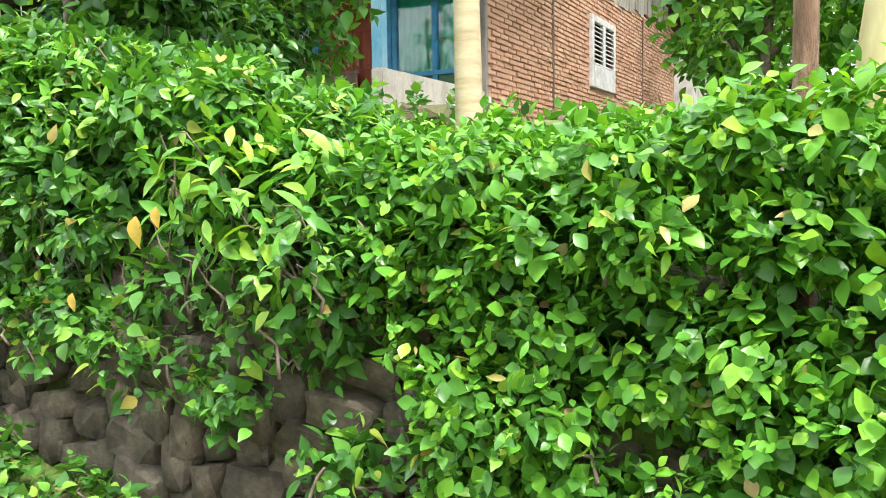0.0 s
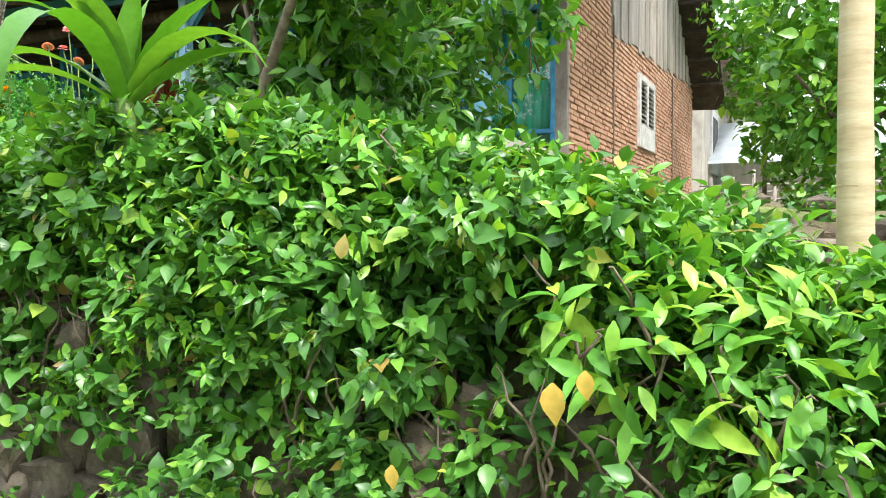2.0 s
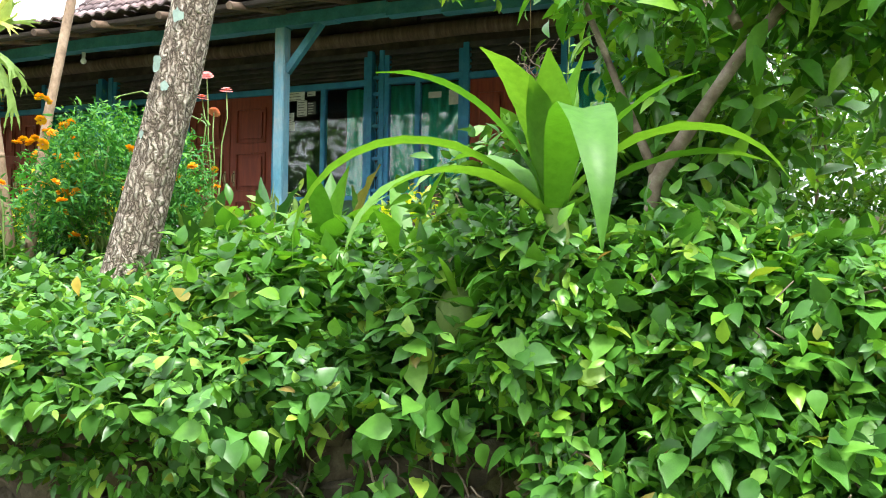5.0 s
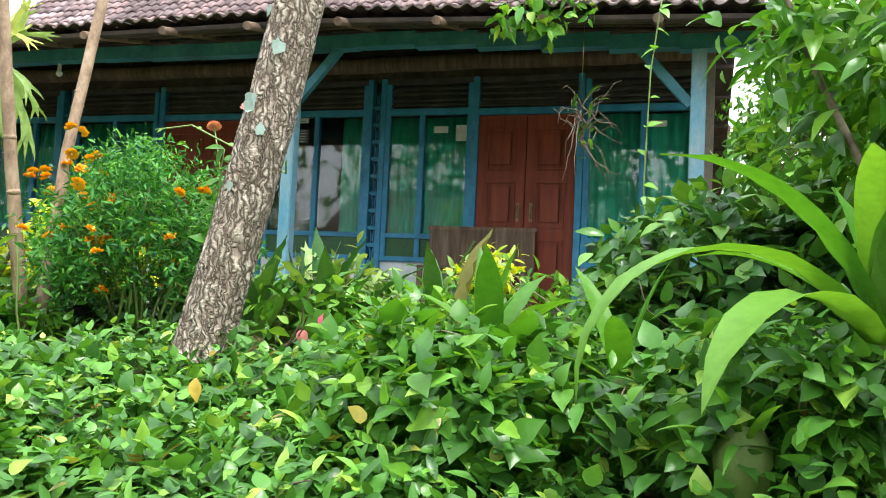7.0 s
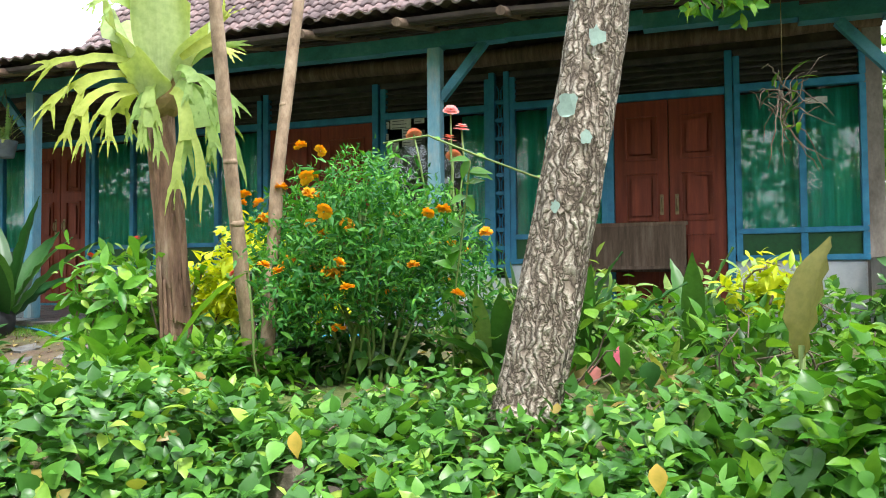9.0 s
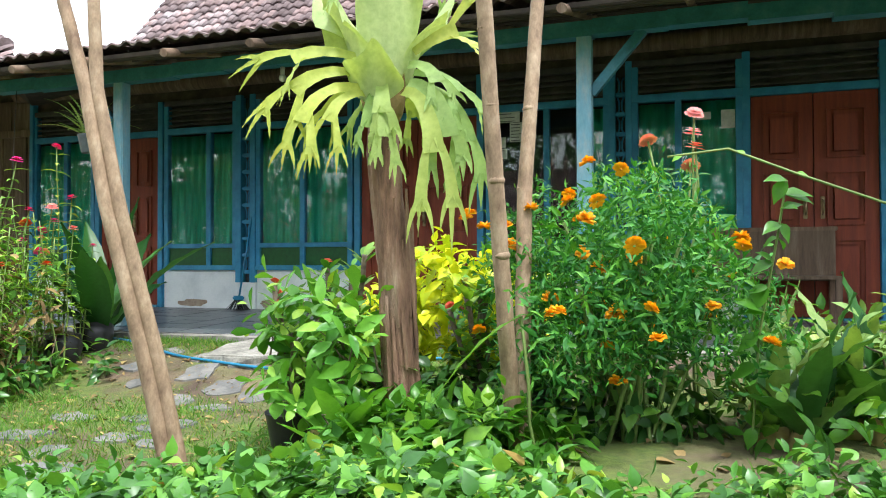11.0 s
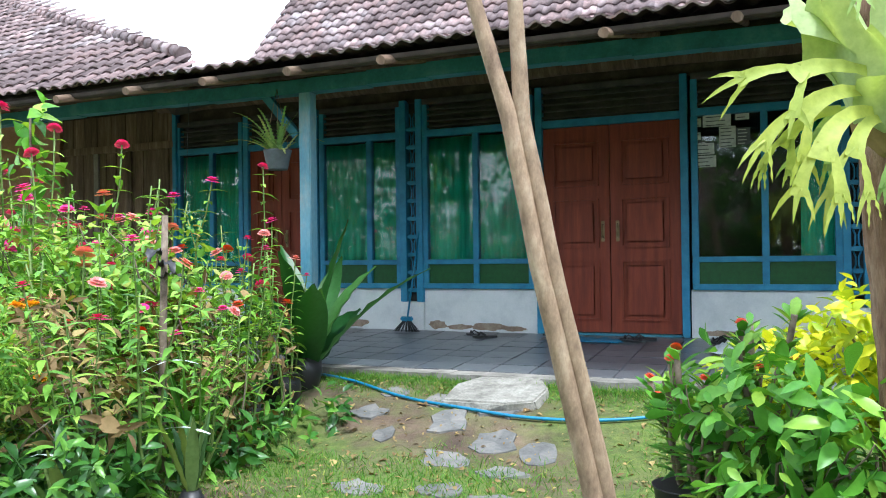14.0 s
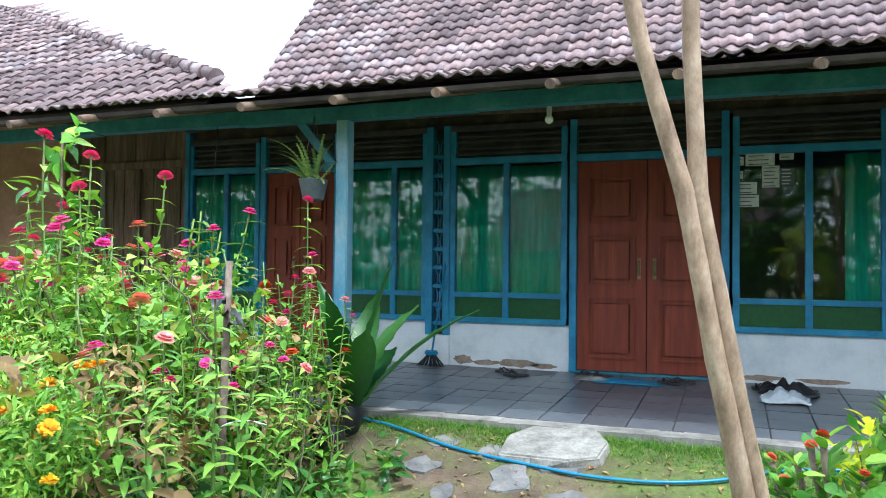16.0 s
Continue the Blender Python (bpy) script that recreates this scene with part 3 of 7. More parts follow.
def column(x0, x1, pierced):
    """A blue column between windows; pierced ones carry a row of oval cut-outs."""
    c = thing("window_column", ((x0 + x1) / 2, FY, FZ), "blue wooden column with a row of pierced oval cut-outs" if pierced else "blue-painted wooden door jamb", "column", "blue columns", "structure")
    w = x1 - x0
    if not pierced:
        part("jamb", box((-w / 2, -0.04, 0), (w / 2, 0.06, 2.44), 0.005), M["blue"], c)
        return
    b = w * 0.28
    for s in (-1, 1):
        part("side_rail", box((s * (w / 2 - b / 2) - b / 2, -0.05, 0.3), (s * (w / 2 - b / 2) + b / 2, 0.07, 2.44), 0.004), M["blue"], c)
    part("footing", box((-w / 2, -0.045, 0), (w / 2, 0.07, 0.3), 0.004), M["plaster"], c)
    for i in range(10):
        z = 0.42 + i * 0.19
        bm = box((-w / 2 + b, -0.03, z - 0.02), (w / 2 - b, 0.03, z + 0.02), 0.008)
        add_tube(bm, [(-0.03, 0, z), (-0.012, 0, z + 0.05), (-0.012, 0, z + 0.12), (-0.03, 0, z + 0.17)], 0.008, 6)
        add_tube(bm, [(0.03, 0, z), (0.012, 0, z + 0.05), (0.012, 0, z + 0.12), (0.03, 0, z + 0.17)], 0.008, 6)
        part("fret", bm, M["blue"], c)
    # dark sheet behind the piercings, coloured for the shade within
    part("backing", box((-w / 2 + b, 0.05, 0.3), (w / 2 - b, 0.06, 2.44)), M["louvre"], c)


column(-11.7, -11.44, True)
column(-7.5, -7.28, True)


def wooden_door(x0, x1, label):
    d = thing("door_1", ((x0 + x1) / 2, FY, FZ), label, "door", "red-brown double doors", "structure")
    w, h = x1 - x0, 2.03
    for s in (-1, 1):
        jx = s * (w / 2 + 0.035)
        part("jamb", box((jx - 0.034, -0.04, 0), (jx + 0.034, 0.06, 2.44), 0.005), M["blue"], d)
    part("lintel", box((-w / 2, -0.035, h), (w / 2, 0.055, h + 0.07), 0.005), M["blue"], d)
    part("threshold", box((-w / 2, -0.06, -0.0), (w / 2, 0.06, 0.022), 0.004), M["teal"], d)
    # blue wood too, with the eaves' shade painted in as louvre colour
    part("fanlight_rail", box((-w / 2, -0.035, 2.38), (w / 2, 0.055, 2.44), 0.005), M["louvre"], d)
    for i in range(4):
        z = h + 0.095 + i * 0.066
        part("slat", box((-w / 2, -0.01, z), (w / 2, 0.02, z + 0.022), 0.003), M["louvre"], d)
    # added dark sheet gives the gloom behind the fanlight slats
    part("louvre_gloom_sheet", box((-w / 2, 0.045, h + 0.07), (w / 2, 0.05, 2.38)), M["louvre"], d)
    for s in (-1, 1):
        a, b = (0.004, w / 2 - 0.004) if s > 0 else (-w / 2 + 0.004, -0.004)
        leaf = part("door_leaf", box((a, 0.0, 0.026), (b, 0.04, h - 0.004), 0.004), M["door"], d)
        st = 0.1
        for za, zb in ((0.14, 0.72), (0.84, 1.32), (1.44, 1.88)):
            bm = bmesh.new()
            for lo, hi in (((a + st, -0.024, za), (b - st, 0.002, za + 0.018)), ((a + st, -0.024, zb - 0.018), (b - st, 0.002, zb)), ((a + st, -0.024, za + 0.018), (a + st + 0.018, 0.002, zb - 0.018)), ((b - st - 0.018, -0.024, za + 0.018), (b - st, 0.002, zb - 0.018))):
                add_box(bm, lo, hi, 0.004)
            add_box(bm, (a + st + 0.05, -0.016, za + 0.05), (b - st - 0.05, 0.002, zb - 0.05), 0.009)
            part("door_panel", bm, M["door"], leaf)
        hx = s * 0.07
        bm = tube([(hx, -0.002, 0.94), (hx, -0.035, 0.96), (hx, -0.042, 1.0), (hx, -0.035, 1.05), (hx, -0.002, 1.07)], 0.008, 8)
        add_box(bm, (hx - 0.018, -0.006, 0.9), (hx + 0.018, 0.002, 1.1), 0.004)
        part("door_handle", bm, M["metal"], leaf, "small aged brass handle")


wooden_door(-6.23, -5.19, "closed red-brown panelled wooden double door in blue frame")
wooden_door(-10.14, -8.83, "closed red-brown panelled wooden double door, reddish and worn")
wooden_door(-13.66, -12.79, "closed red-brown panelled wooden door behind the flower bed")

# added interior that closes the house behind the glass, its gloom put into the colour
room = thing("wall_interior", (0, 0, 0), "plain room walls behind the windows, dimness put into their colour", "wall", kind="structure")
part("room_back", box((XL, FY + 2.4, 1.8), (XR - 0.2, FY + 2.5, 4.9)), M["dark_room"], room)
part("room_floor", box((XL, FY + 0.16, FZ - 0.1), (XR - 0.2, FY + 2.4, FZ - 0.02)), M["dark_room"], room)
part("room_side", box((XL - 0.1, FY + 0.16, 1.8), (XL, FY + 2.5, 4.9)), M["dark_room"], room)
tagged(part("ceiling", box((XL, FY + 0.16, 4.75), (XR - 0.2, FY + 2.4, 4.85)), M["dark_room"]), "board ceiling inside the house, dimness put into its colour", "ceiling", kind="structure")

# wall plate and rough beam over the windows
bm = bmesh.new()
add_tube(bm, arc((-14.9, FY - 0.12, 4.78), (XR, FY - 0.12, 4.72), -0.02, 24, 0.008, 4), 0.085, 10, 0.12, 3)
tagged(part("wall_plate", bm, M["board"]), "rough brown log wall plate along the front of the house", "beam", kind="structure")

# boarded and brick wall at the far end
bw = thing("wall_boards", (0, 0, 0), "old brown wooden board wall with a boarded door at the far end", "wall", kind="structure")
x = -16.6
while x < -14.78:
    wd = rnd.uniform(0.13, 0.2)
    part("board", box((x, FY - rnd.uniform(0.0, 0.02), FZ - 0.2), (min(x + wd, -14.76), FY + 0.03, 4.3), 0.004), M["board"], bw)
    x += wd + 0.006
x = -16.6
while x < -14.78:
    wd = rnd.uniform(0.16, 0.26)
    part("board", box((x, FY - rnd.uniform(0.02, 0.04), 4.34), (min(x + wd, -14.76), FY + 0.03, 4.75), 0.004), M["board"], bw)
    x += wd + 0.006
part("rail", box((-16.65, FY - 0.06, 4.28), (-14.74, FY - 0.005, 4.37), 0.006), M["board"], bw)
part("door_post", box((-14.76, FY - 0.06, FZ - 0.2), (-14.7, FY + 0.05, 4.75), 0.005), M["blue"], bw)
part("shutter_frame", box((-16.05, FY - 0.05, FZ), (-15.97, FY - 0.02, 4.28), 0.005), M["grey_board"], bw)
part("shutter_frame", box((-15.5, FY - 0.05, FZ), (-15.43, FY - 0.02, 4.28), 0.005), M["board"], bw)

# ---- veranda ----
ver = thing("floor_veranda", (0, 0, 0), "grey tiled veranda floor with a worn concrete edge", "floor", kind="structure")
VY0 = 5.62


def ver_z(y):
    return 2.07 + (FZ - 2.07) * (y - VY0) / (FY - VY0)


bm = bmesh.new()
vs = [bm.verts.new(c) for c in ((-17.5, VY0 + 0.02, 1.7), (XR, VY0 + 0.02, 1.7), (XR, FY, 1.7), (-17.5, FY, 1.7), (-17.5, VY0 + 0.02, 2.05), (XR, VY0 + 0.02, 2.05), (XR, FY, FZ - 0.02), (-17.5, FY, FZ - 0.02))]
for f in ((0, 3, 2, 1), (4, 5, 6, 7), (0, 1, 5, 4), (1, 2, 6, 5), (2, 3, 7, 6), (3, 0, 4, 7)):
    bm.faces.new([vs[i] for i in f])
part("slab", bm, M["concrete"], ver)
bm = bmesh.new()
pts = []
for i in range(90):
    x0 = -17.5 + (XR + 17.5) * i / 90
    x1 = -17.5 + (XR + 17.5) * (i + 1) / 90
    add_box(bm, (x0, VY0 - 0.02 + rnd.uniform(-0.008, 0.01), 1.93 + rnd.uniform(-0.02, 0.0)), (x1, VY0 + 0.16, 2.074 + rnd.uniform(-0.003, 0.003)))
part("edge", bm, M["concrete"], ver, "worn pale concrete edge")


def veranda_post(x, foot):
    p = thing("veranda_post", (x, 6.05, ver_z(6.05)), "square blue-painted veranda post, paint worn pale", "post", "veranda posts")
    part("shaft", box((-0.055, -0.055, 0), (0.055, 0.055, 2.27 + sag(x)), 0.008), M["post"], p)
    for s in (-1, 1):
        if x < -12 and s < 0:
            continue
        bm = bmesh.new()
        a = Vector((s * 0.05, 0, 1.82 + sag(x)))
        b = Vector((s * 0.42, 0, 2.25 + sag(x)))
        d = (b - a).normalized()
        n = Vector((-d.z, 0, d.x)) * 0.035
        vv = []
        for yy in (-0.03, 0.03):
            for c in (a - n, b - n, b + n, a + n):
                vv.append(bm.verts.new((c.x, yy, c.z)))
        for f in ((0, 1, 2, 3), (7, 6, 5, 4), (0, 4, 5, 1), (1, 5, 6, 2), (2, 6, 7, 3), (3, 7, 4, 0)):
            bm.faces.new([vv[i] for i in f])
        if (x > -5 and s > 0) or (x < -11 and s > 0) or (-8 < x < -7 and s < 0):
            bm.free()
            continue
        part("brace", bm, M["teal"], p)
    return p


for px in (-16.9, -11.69, -7.45, -4.07):
    veranda_post(px, True)
bm = bmesh.new()
for i in range(28):
    x0 = -18.5 + (XR + 18.7) * i / 28
    x1 = -18.5 + (XR + 18.7) * (i + 1) / 28
    dz = 0.012 * math.sin(i * 0.9)
    add_box(bm, (x0, 5.99, 4.325 + dz + sag(x0)), (x1, 6.11, 4.44 + dz + sag(x0)))
tagged(part("veranda_beam", bm, M["teal"]), "long teal-painted veranda beam on the posts", "beam", kind="structure")

# low parapet that closes the end of the veranda
par = thing("parapet", (0, 0, 0), "low stained grey parapet with faded painted marks at the veranda's end", "parapet", kind="structure")
part("parapet_wall", box((XR - 0.12, 5.8, 1.75), (XR, FY, 2.6), 0.01), M["cement_par"], par)
bm = bmesh.new()
for i, y in enumerate((6.3, 6.55, 6.75, 6.95, 7.15, 7.35, 7.5)):
    h = rnd.uniform(0.12, 0.26)
    add_tube(bm, [(XR + 0.003, y, 2.2), (XR + 0.003, y + rnd.uniform(-0.05, 0.08), 2.2 + h * 0.5), (XR + 0.003, y + rnd.uniform(-0.04, 0.04), 2.2 + h)], 0.012, 5)
part("painted_mark", bm, M["tin"], par, "faded pale painted strokes")

# ---- side wall of brick ----
side = thing("wall_east", (0, 0, 0), "orange-red brick side wall with crumbling mortar and a plaster foot", "wall", kind="structure")
VENT = (11.55, 12.75, 3.05, 4.15)
core = bmesh.new()
add_box(core, (XR - 0.16, FY + 0.0, 1.6), (XR - 0.02, VENT[0], 4.6))
add_box(core, (XR - 0.16, VENT[1], 1.6), (XR - 0.02, 17.2, 4.6))
add_box(core, (XR - 0.16, VENT[0], 1.6), (XR - 0.02, VENT[1], VENT[2]))
add_box(core, (XR - 0.16, VENT[0], VENT[3]), (XR - 0.02, VENT[1], 4.6))
add_box(core, (XR - 0.16, FY, 4.6), (XR - 0.02, 9.9, 4.85))
add_box(core, (XR - 0.16, 9.0, 4.85), (XR - 0.02, 9.9, 5.15))
part("mortar_bed", core, M["mortar"], side)
part("corner_pier", box((XR - 0.14, FY - 0.03, 1.9), (XR + 0.012, FY + 0.05, 4.85), 0.006), M["grey_board"], side, "thin grey corner post")
for yy in (9.95, 14.5):
    part("pilaster_joint", box((XR - 0.02, yy, 2.0), (XR + 0.014, yy + 0.05, 4.6), 0.006), M["board"], side)
bm = bmesh.new()
for i in range(30):
    y0 = FY + i * 0.31
    add_box(bm, (XR - 0.02, y0, 1.5), (XR + 0.05 + rnd.uniform(0, 0.05), y0 + 0.312, 2.0 + rnd.uniform(-0.06, 0.08)))
part("plaster_foot", bm, M["cement_par"], side, "crumbling pale plaster foot")
vent = thing("vent_shutter", (XR, 12.15, 3.6), "narrow flaking white wooden louvred shutter", "shutter")
for lo, hi in (((-0.03, -0.6, -0.55), (0.03, -0.5, 0.55)), ((-0.03, 0.5, -0.55), (0.03, 0.6, 0.55)), ((-0.03, -0.5, 0.45), (0.03, 0.5, 0.55)), ((-0.03, -0.5, -0.55), (0.03, 0.5, -0.2)), ((-0.03, -0.06, -0.2), (0.03, 0.06, 0.45))):
    part("shutter_frame", box(lo, hi, 0.006), M["white_shutter"], vent)
for i in range(9):
    z = -0.17 + i * 0.07
    for s in (-1, 1):
        bm = box((-0.035, -0.22, -0.006), (0.035, 0.22, 0.006))
        bmesh.ops.rotate(bm, cent=(0, 0, 0), matrix=Matrix.Rotation(radians(40), 3, "Y"), verts=bm.verts)
        ob = part("slat", bm, M["white_shutter"], vent)
        ob.location = (0, s * 0.28, z)
# dark sheet in place of the gloom behind the shutter
part("backing", box((-0.09, -0.5, -0.2), (-0.08, 0.5, 0.45)), M["louvre"], vent)
gab = thing("gable_boards", (0, 0, 0), "grey weathered upright boards of the gable over the brick", "gable", kind="structure")
y = 9.95
while y < 16.8:
    wd = rnd.uniform(0.16, 0.26)
    top = min(5.2 + 1.125 * (y - 9.1), 8.3 - 0.723 * (y - 12.0))
    part("board", box((XR - 0.03, y, 4.38 + 0.066 * (y - 9.95) + rnd.uniform(-0.06, 0.04)), (XR + rnd.uniform(-0.005, 0.02), y + wd, max(4.9, top)), 0.004), M["grey_board"], gab)
    y += wd + 0.008

# plain end of the row beyond the boards
part("end_wall", box((-26, FY - 0.02, 1.6), (-16.66, FY + 0.14, 4.9)), M["brick"], bw, "bare brick end wall")

# second house behind, seen along the side
back = thing("back_house", (0, 0, 0), "pale brick back house with small white shutters", "house")
part("wall", box((XR - 0.3, 19.5, 1.7), (XR - 0.1, 32, 6.6)), M["cement_par"], back)
part("wall", box((XR - 6, 19.5, 1.7), (XR - 0.3, 19.7, 6.6)), M["cement_par"], back)
for yy in (21.0, 25.0):
    w = part("window", box((XR - 0.12, yy, 3.3), (XR - 0.05, yy + 1.5, 5.0), 0.01), M["white_shutter"], back)
    part("pane", box((XR - 0.06, yy + 0.2, 3.8), (XR - 0.045, yy + 1.3, 4.8)), M["louvre"], w)
bm = bmesh.new()
for f in ([(XR - 6, 25, 9.5), (XR + 0.9, 19.0, 6.4), (XR + 0.9, 33, 6.2)],):
    vv = [bm.verts.new(c) for c in f]
    bm.faces.new(vv)
    bmesh.ops.solidify(bm, geom=bm.faces[:], thickness=0.1)
part("roof", bm, M["rooftile"], back)

# ---- roofs ----
EY, EZ = 5.4, 4.41    # eave
KY, KZ = 9.1, 5.39    # where the steep roof starts
RY, RZ = 12.0, 8.65   # ridge
RX0, RX1 = -14.7, -3.25


def roof_sheet(name, quads, mat, label, thick=0.03):
    bm = bmesh.new()
    for quad in quads:
        f = bm.faces.new([bm.verts.new((x, y, z + sag(x))) for x, y, z in quad])
        f.normal_update()
        if f.normal.z > 0:
            bmesh.ops.reverse_faces(bm, faces=[f])
    bmesh.ops.solidify(bm, geom=bm.faces[:], thickness=-thick)
    return tagged(part(name, bm, mat), label, "roof", kind="structure")


def slope(xa, xb, ya, za, yb, zb):
    """The quads of a slope from (ya, za) up to (yb, zb), broken where the eave begins to sink."""
    return [[(p, ya, za), (q, ya, za), (q, yb, zb), (p, yb, zb)] for p, q in ((xa, BREAK), (BREAK, xb))]


# roof sheets take the near-black rafter colour for the shade beneath them
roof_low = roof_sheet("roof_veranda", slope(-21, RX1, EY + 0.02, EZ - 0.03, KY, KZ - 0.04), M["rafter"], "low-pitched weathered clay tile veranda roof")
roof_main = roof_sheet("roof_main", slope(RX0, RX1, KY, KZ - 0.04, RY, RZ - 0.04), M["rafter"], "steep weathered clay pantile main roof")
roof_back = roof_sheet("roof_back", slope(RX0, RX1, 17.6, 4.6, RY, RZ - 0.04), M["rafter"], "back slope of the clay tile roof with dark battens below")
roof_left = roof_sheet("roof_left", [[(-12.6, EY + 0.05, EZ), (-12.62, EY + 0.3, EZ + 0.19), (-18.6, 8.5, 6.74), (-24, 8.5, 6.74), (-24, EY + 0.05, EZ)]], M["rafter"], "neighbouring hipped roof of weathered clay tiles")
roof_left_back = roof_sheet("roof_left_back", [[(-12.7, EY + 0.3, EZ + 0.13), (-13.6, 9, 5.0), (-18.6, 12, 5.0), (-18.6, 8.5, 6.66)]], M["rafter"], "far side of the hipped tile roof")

TW, TL = 0.175, 0.2  # a tile at scale 1


def tile_mesh(seed):
    """An S-shaped clay pantile, its lower end rounded, seen lying in its own plane (x across, y up the slope)."""
    r = random.Random(seed)
    bm = bmesh.new()
    prof = [(0.0, 0.0), (0.2, -0.014), (0.42, -0.006), (0.6, 0.018), (0.78, 0.026), (0.92, 0.012), (1.04, 0.0)]
    rows = []
    for y, lift in ((-0.03, 0.03), (0.1, 0.02), (0.235, -0.006)):
        rows.append([bm.verts.new((u * TW, y - (0.022 * math.sin(u * math.pi) if y < 0 else 0), h + lift + r.uniform(-0.002, 0.002))) for u, h in prof])
    for a, b in zip(rows, rows[1:]):
        for i in range(len(prof) - 1):
            f = bm.faces.new((a[i], a[i + 1], b[i + 1], b[i]))
            f.smooth = True
    low = [bm.verts.new(v.co + Vector((0, 0.006, -0.018))) for v in rows[0]]
    for i in range(len(prof) - 1):
        bm.faces.new((low[i], low[i + 1], rows[0][i + 1], rows[0][i]))
    me = bpy.data.meshes.new("roof_tile")
    bm.to_mesh(me)
    bm.free()
    me.materials.append(M["rooftile"])
    return me


TILES = [tile_mesh(s) for s in range(4)]
TILE_DATA = []
for me in TILES:
    co = np.array([v.co[:] for v in me.vertices])
    TILE_DATA.append((co, [tuple(p.vertices) for p in me.polygons]))


def lay_tiles(parent, foot_y, foot_z, top_y, top_z, x0, x1, as_parts, scale=1.0, cut=None):
    """Tiles up a slope in rows from the foot; those kept by as_parts(x, row) are parts, the rest one joined mesh."""
    d = Vector((0, top_y - foot_y, top_z - foot_z))
    rows = int(d.length / (TL * scale))
    d.normalize()
    nrm = Vector((0, -d.z, d.y))
    verts, faces, base, count = [], [], 0, 0
    for r in range(rows):
        for c in range(int((x1 - x0) / (TW * scale))):
            x = x0 + c * TW * scale
            p = Vector((x, foot_y, foot_z + sag(x))) + d * (r * TL * scale) + nrm * (0.012 + 0.012 * rnd.random())
            if cut and not cut(p):
                continue
            k = rnd.randrange(4)
            yaw = rnd.gauss(0, 0.02)
            rot = Matrix((Vector((1, 0, 0)), d, nrm)).transposed() @ Matrix.Rotation(yaw, 3, "Z") @ Matrix.Diagonal((scale, scale, scale))
            if as_parts(x, r) and count < 300:
                ob = new("roof_tile", TILES[k])
                ob.parent = parent
                ob.matrix_local = Matrix.Translation(p) @ rot.to_4x4()
                count += 1
            else:
                co, fs = TILE_DATA[k]
                verts.append(co @ np.array(rot).T + np.array(p))
                faces += [tuple(i + base for i in f) for f in fs]
                base += len(co)
    if verts:
        me = bpy.data.meshes.new("tile_field")
        me.from_pydata(np.concatenate(verts).tolist(), [], faces)
        me.shade_smooth()
        ob = mesh_part("tile_field", me, M["rooftile"], parent)
        ob["kind"] = "stuff"


def rafters():
    x = -18.4
    while x < RX1:
        bm = bmesh.new()
        a, b = Vector((x, EY - 0.12, EZ - 0.105 + sag(x))), Vector((x + 0.02, KY - 0.1, KZ - 0.12 + sag(x)))
        add_tube(bm, arc(a, b, 0, 5, 0.006, int(x * 10)), [0.035] * 6, 8, 0.15, 2)
        tagged(part("rafter", bm, M["board"]), "round pole rafter under the veranda roof, its end pale", "rafter", "rafters", "structure")
        x += 0.78
    for i in range(12):
        f = i / 12
        y, z = EY + 0.1 + (KY - EY - 0.15) * f, EZ - 0.05 + (KZ - EZ) * f
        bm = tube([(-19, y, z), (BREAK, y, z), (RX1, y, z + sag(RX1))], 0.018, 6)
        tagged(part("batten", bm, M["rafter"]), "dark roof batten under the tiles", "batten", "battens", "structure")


rafters()
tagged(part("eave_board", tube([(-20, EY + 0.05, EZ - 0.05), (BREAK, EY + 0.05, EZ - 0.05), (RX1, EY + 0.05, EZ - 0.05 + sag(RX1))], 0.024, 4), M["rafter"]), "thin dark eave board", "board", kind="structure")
tagged(part("gutter", box((-20, EY - 0.16, EZ + 0.0), (-15.0, EY - 0.02, EZ + 0.08), 0.01), M["tin"]), "pale blue-white metal gutter at the neighbouring eave", "gutter", kind="structure")
for i in range(9):
    f = i / 9
    y, z = 12.2 + 5.2 * f, RZ - 0.28 + (4.6 - RZ) * (0.2 + 5.2 * f) / 5.6
    tagged(part("purlin", box((XR - 0.05, y, z - 0.06), (RX1, y + 0.06, z), 0.004), M["rafter"]), "dark purlin end under the gable overhang", "purlin", "purlins", "structure")

# ---- retaining wall of field stones ----
sw = thing("stone_wall", (0, 0, 0), "dry-laid retaining wall of rough brown field stones along the lane", "wall", kind="structure")


def stone(x, z, w, h, seed, y=1.3):
    r = random.Random(seed)
    bm = bmesh.new()
    bmesh.ops.create_icosphere(bm, subdivisions=2, radius=1.0)
    off = Vector((r.random() * 50, r.random() * 50, r.random() * 50))
    for v in bm.verts:
        n = noise.noise(v.co * 1.1 + off) * 0.35 + noise.noise(v.co * 2.6 + off) * 0.12
        c = Vector([math.copysign(abs(a) ** 0.42, a) for a in v.co])
        v.co = c * (0.84 + n)
        v.co = Vector((v.co.x * w / 2 * 1.08, v.co.y * 0.1, v.co.z * h / 2 * 1.1))
    bmesh.ops.rotate(bm, cent=(0, 0, 0), matrix=Matrix.Rotation(r.uniform(-0.35, 0.35), 3, "Y"), verts=bm.verts)
    for f in bm.faces:
        f.smooth = r.random() < 0.35
    ob = part("stone", bm, M["stone"], sw)
    ob.location = (x, y + r.uniform(-0.05, 0.05), z)


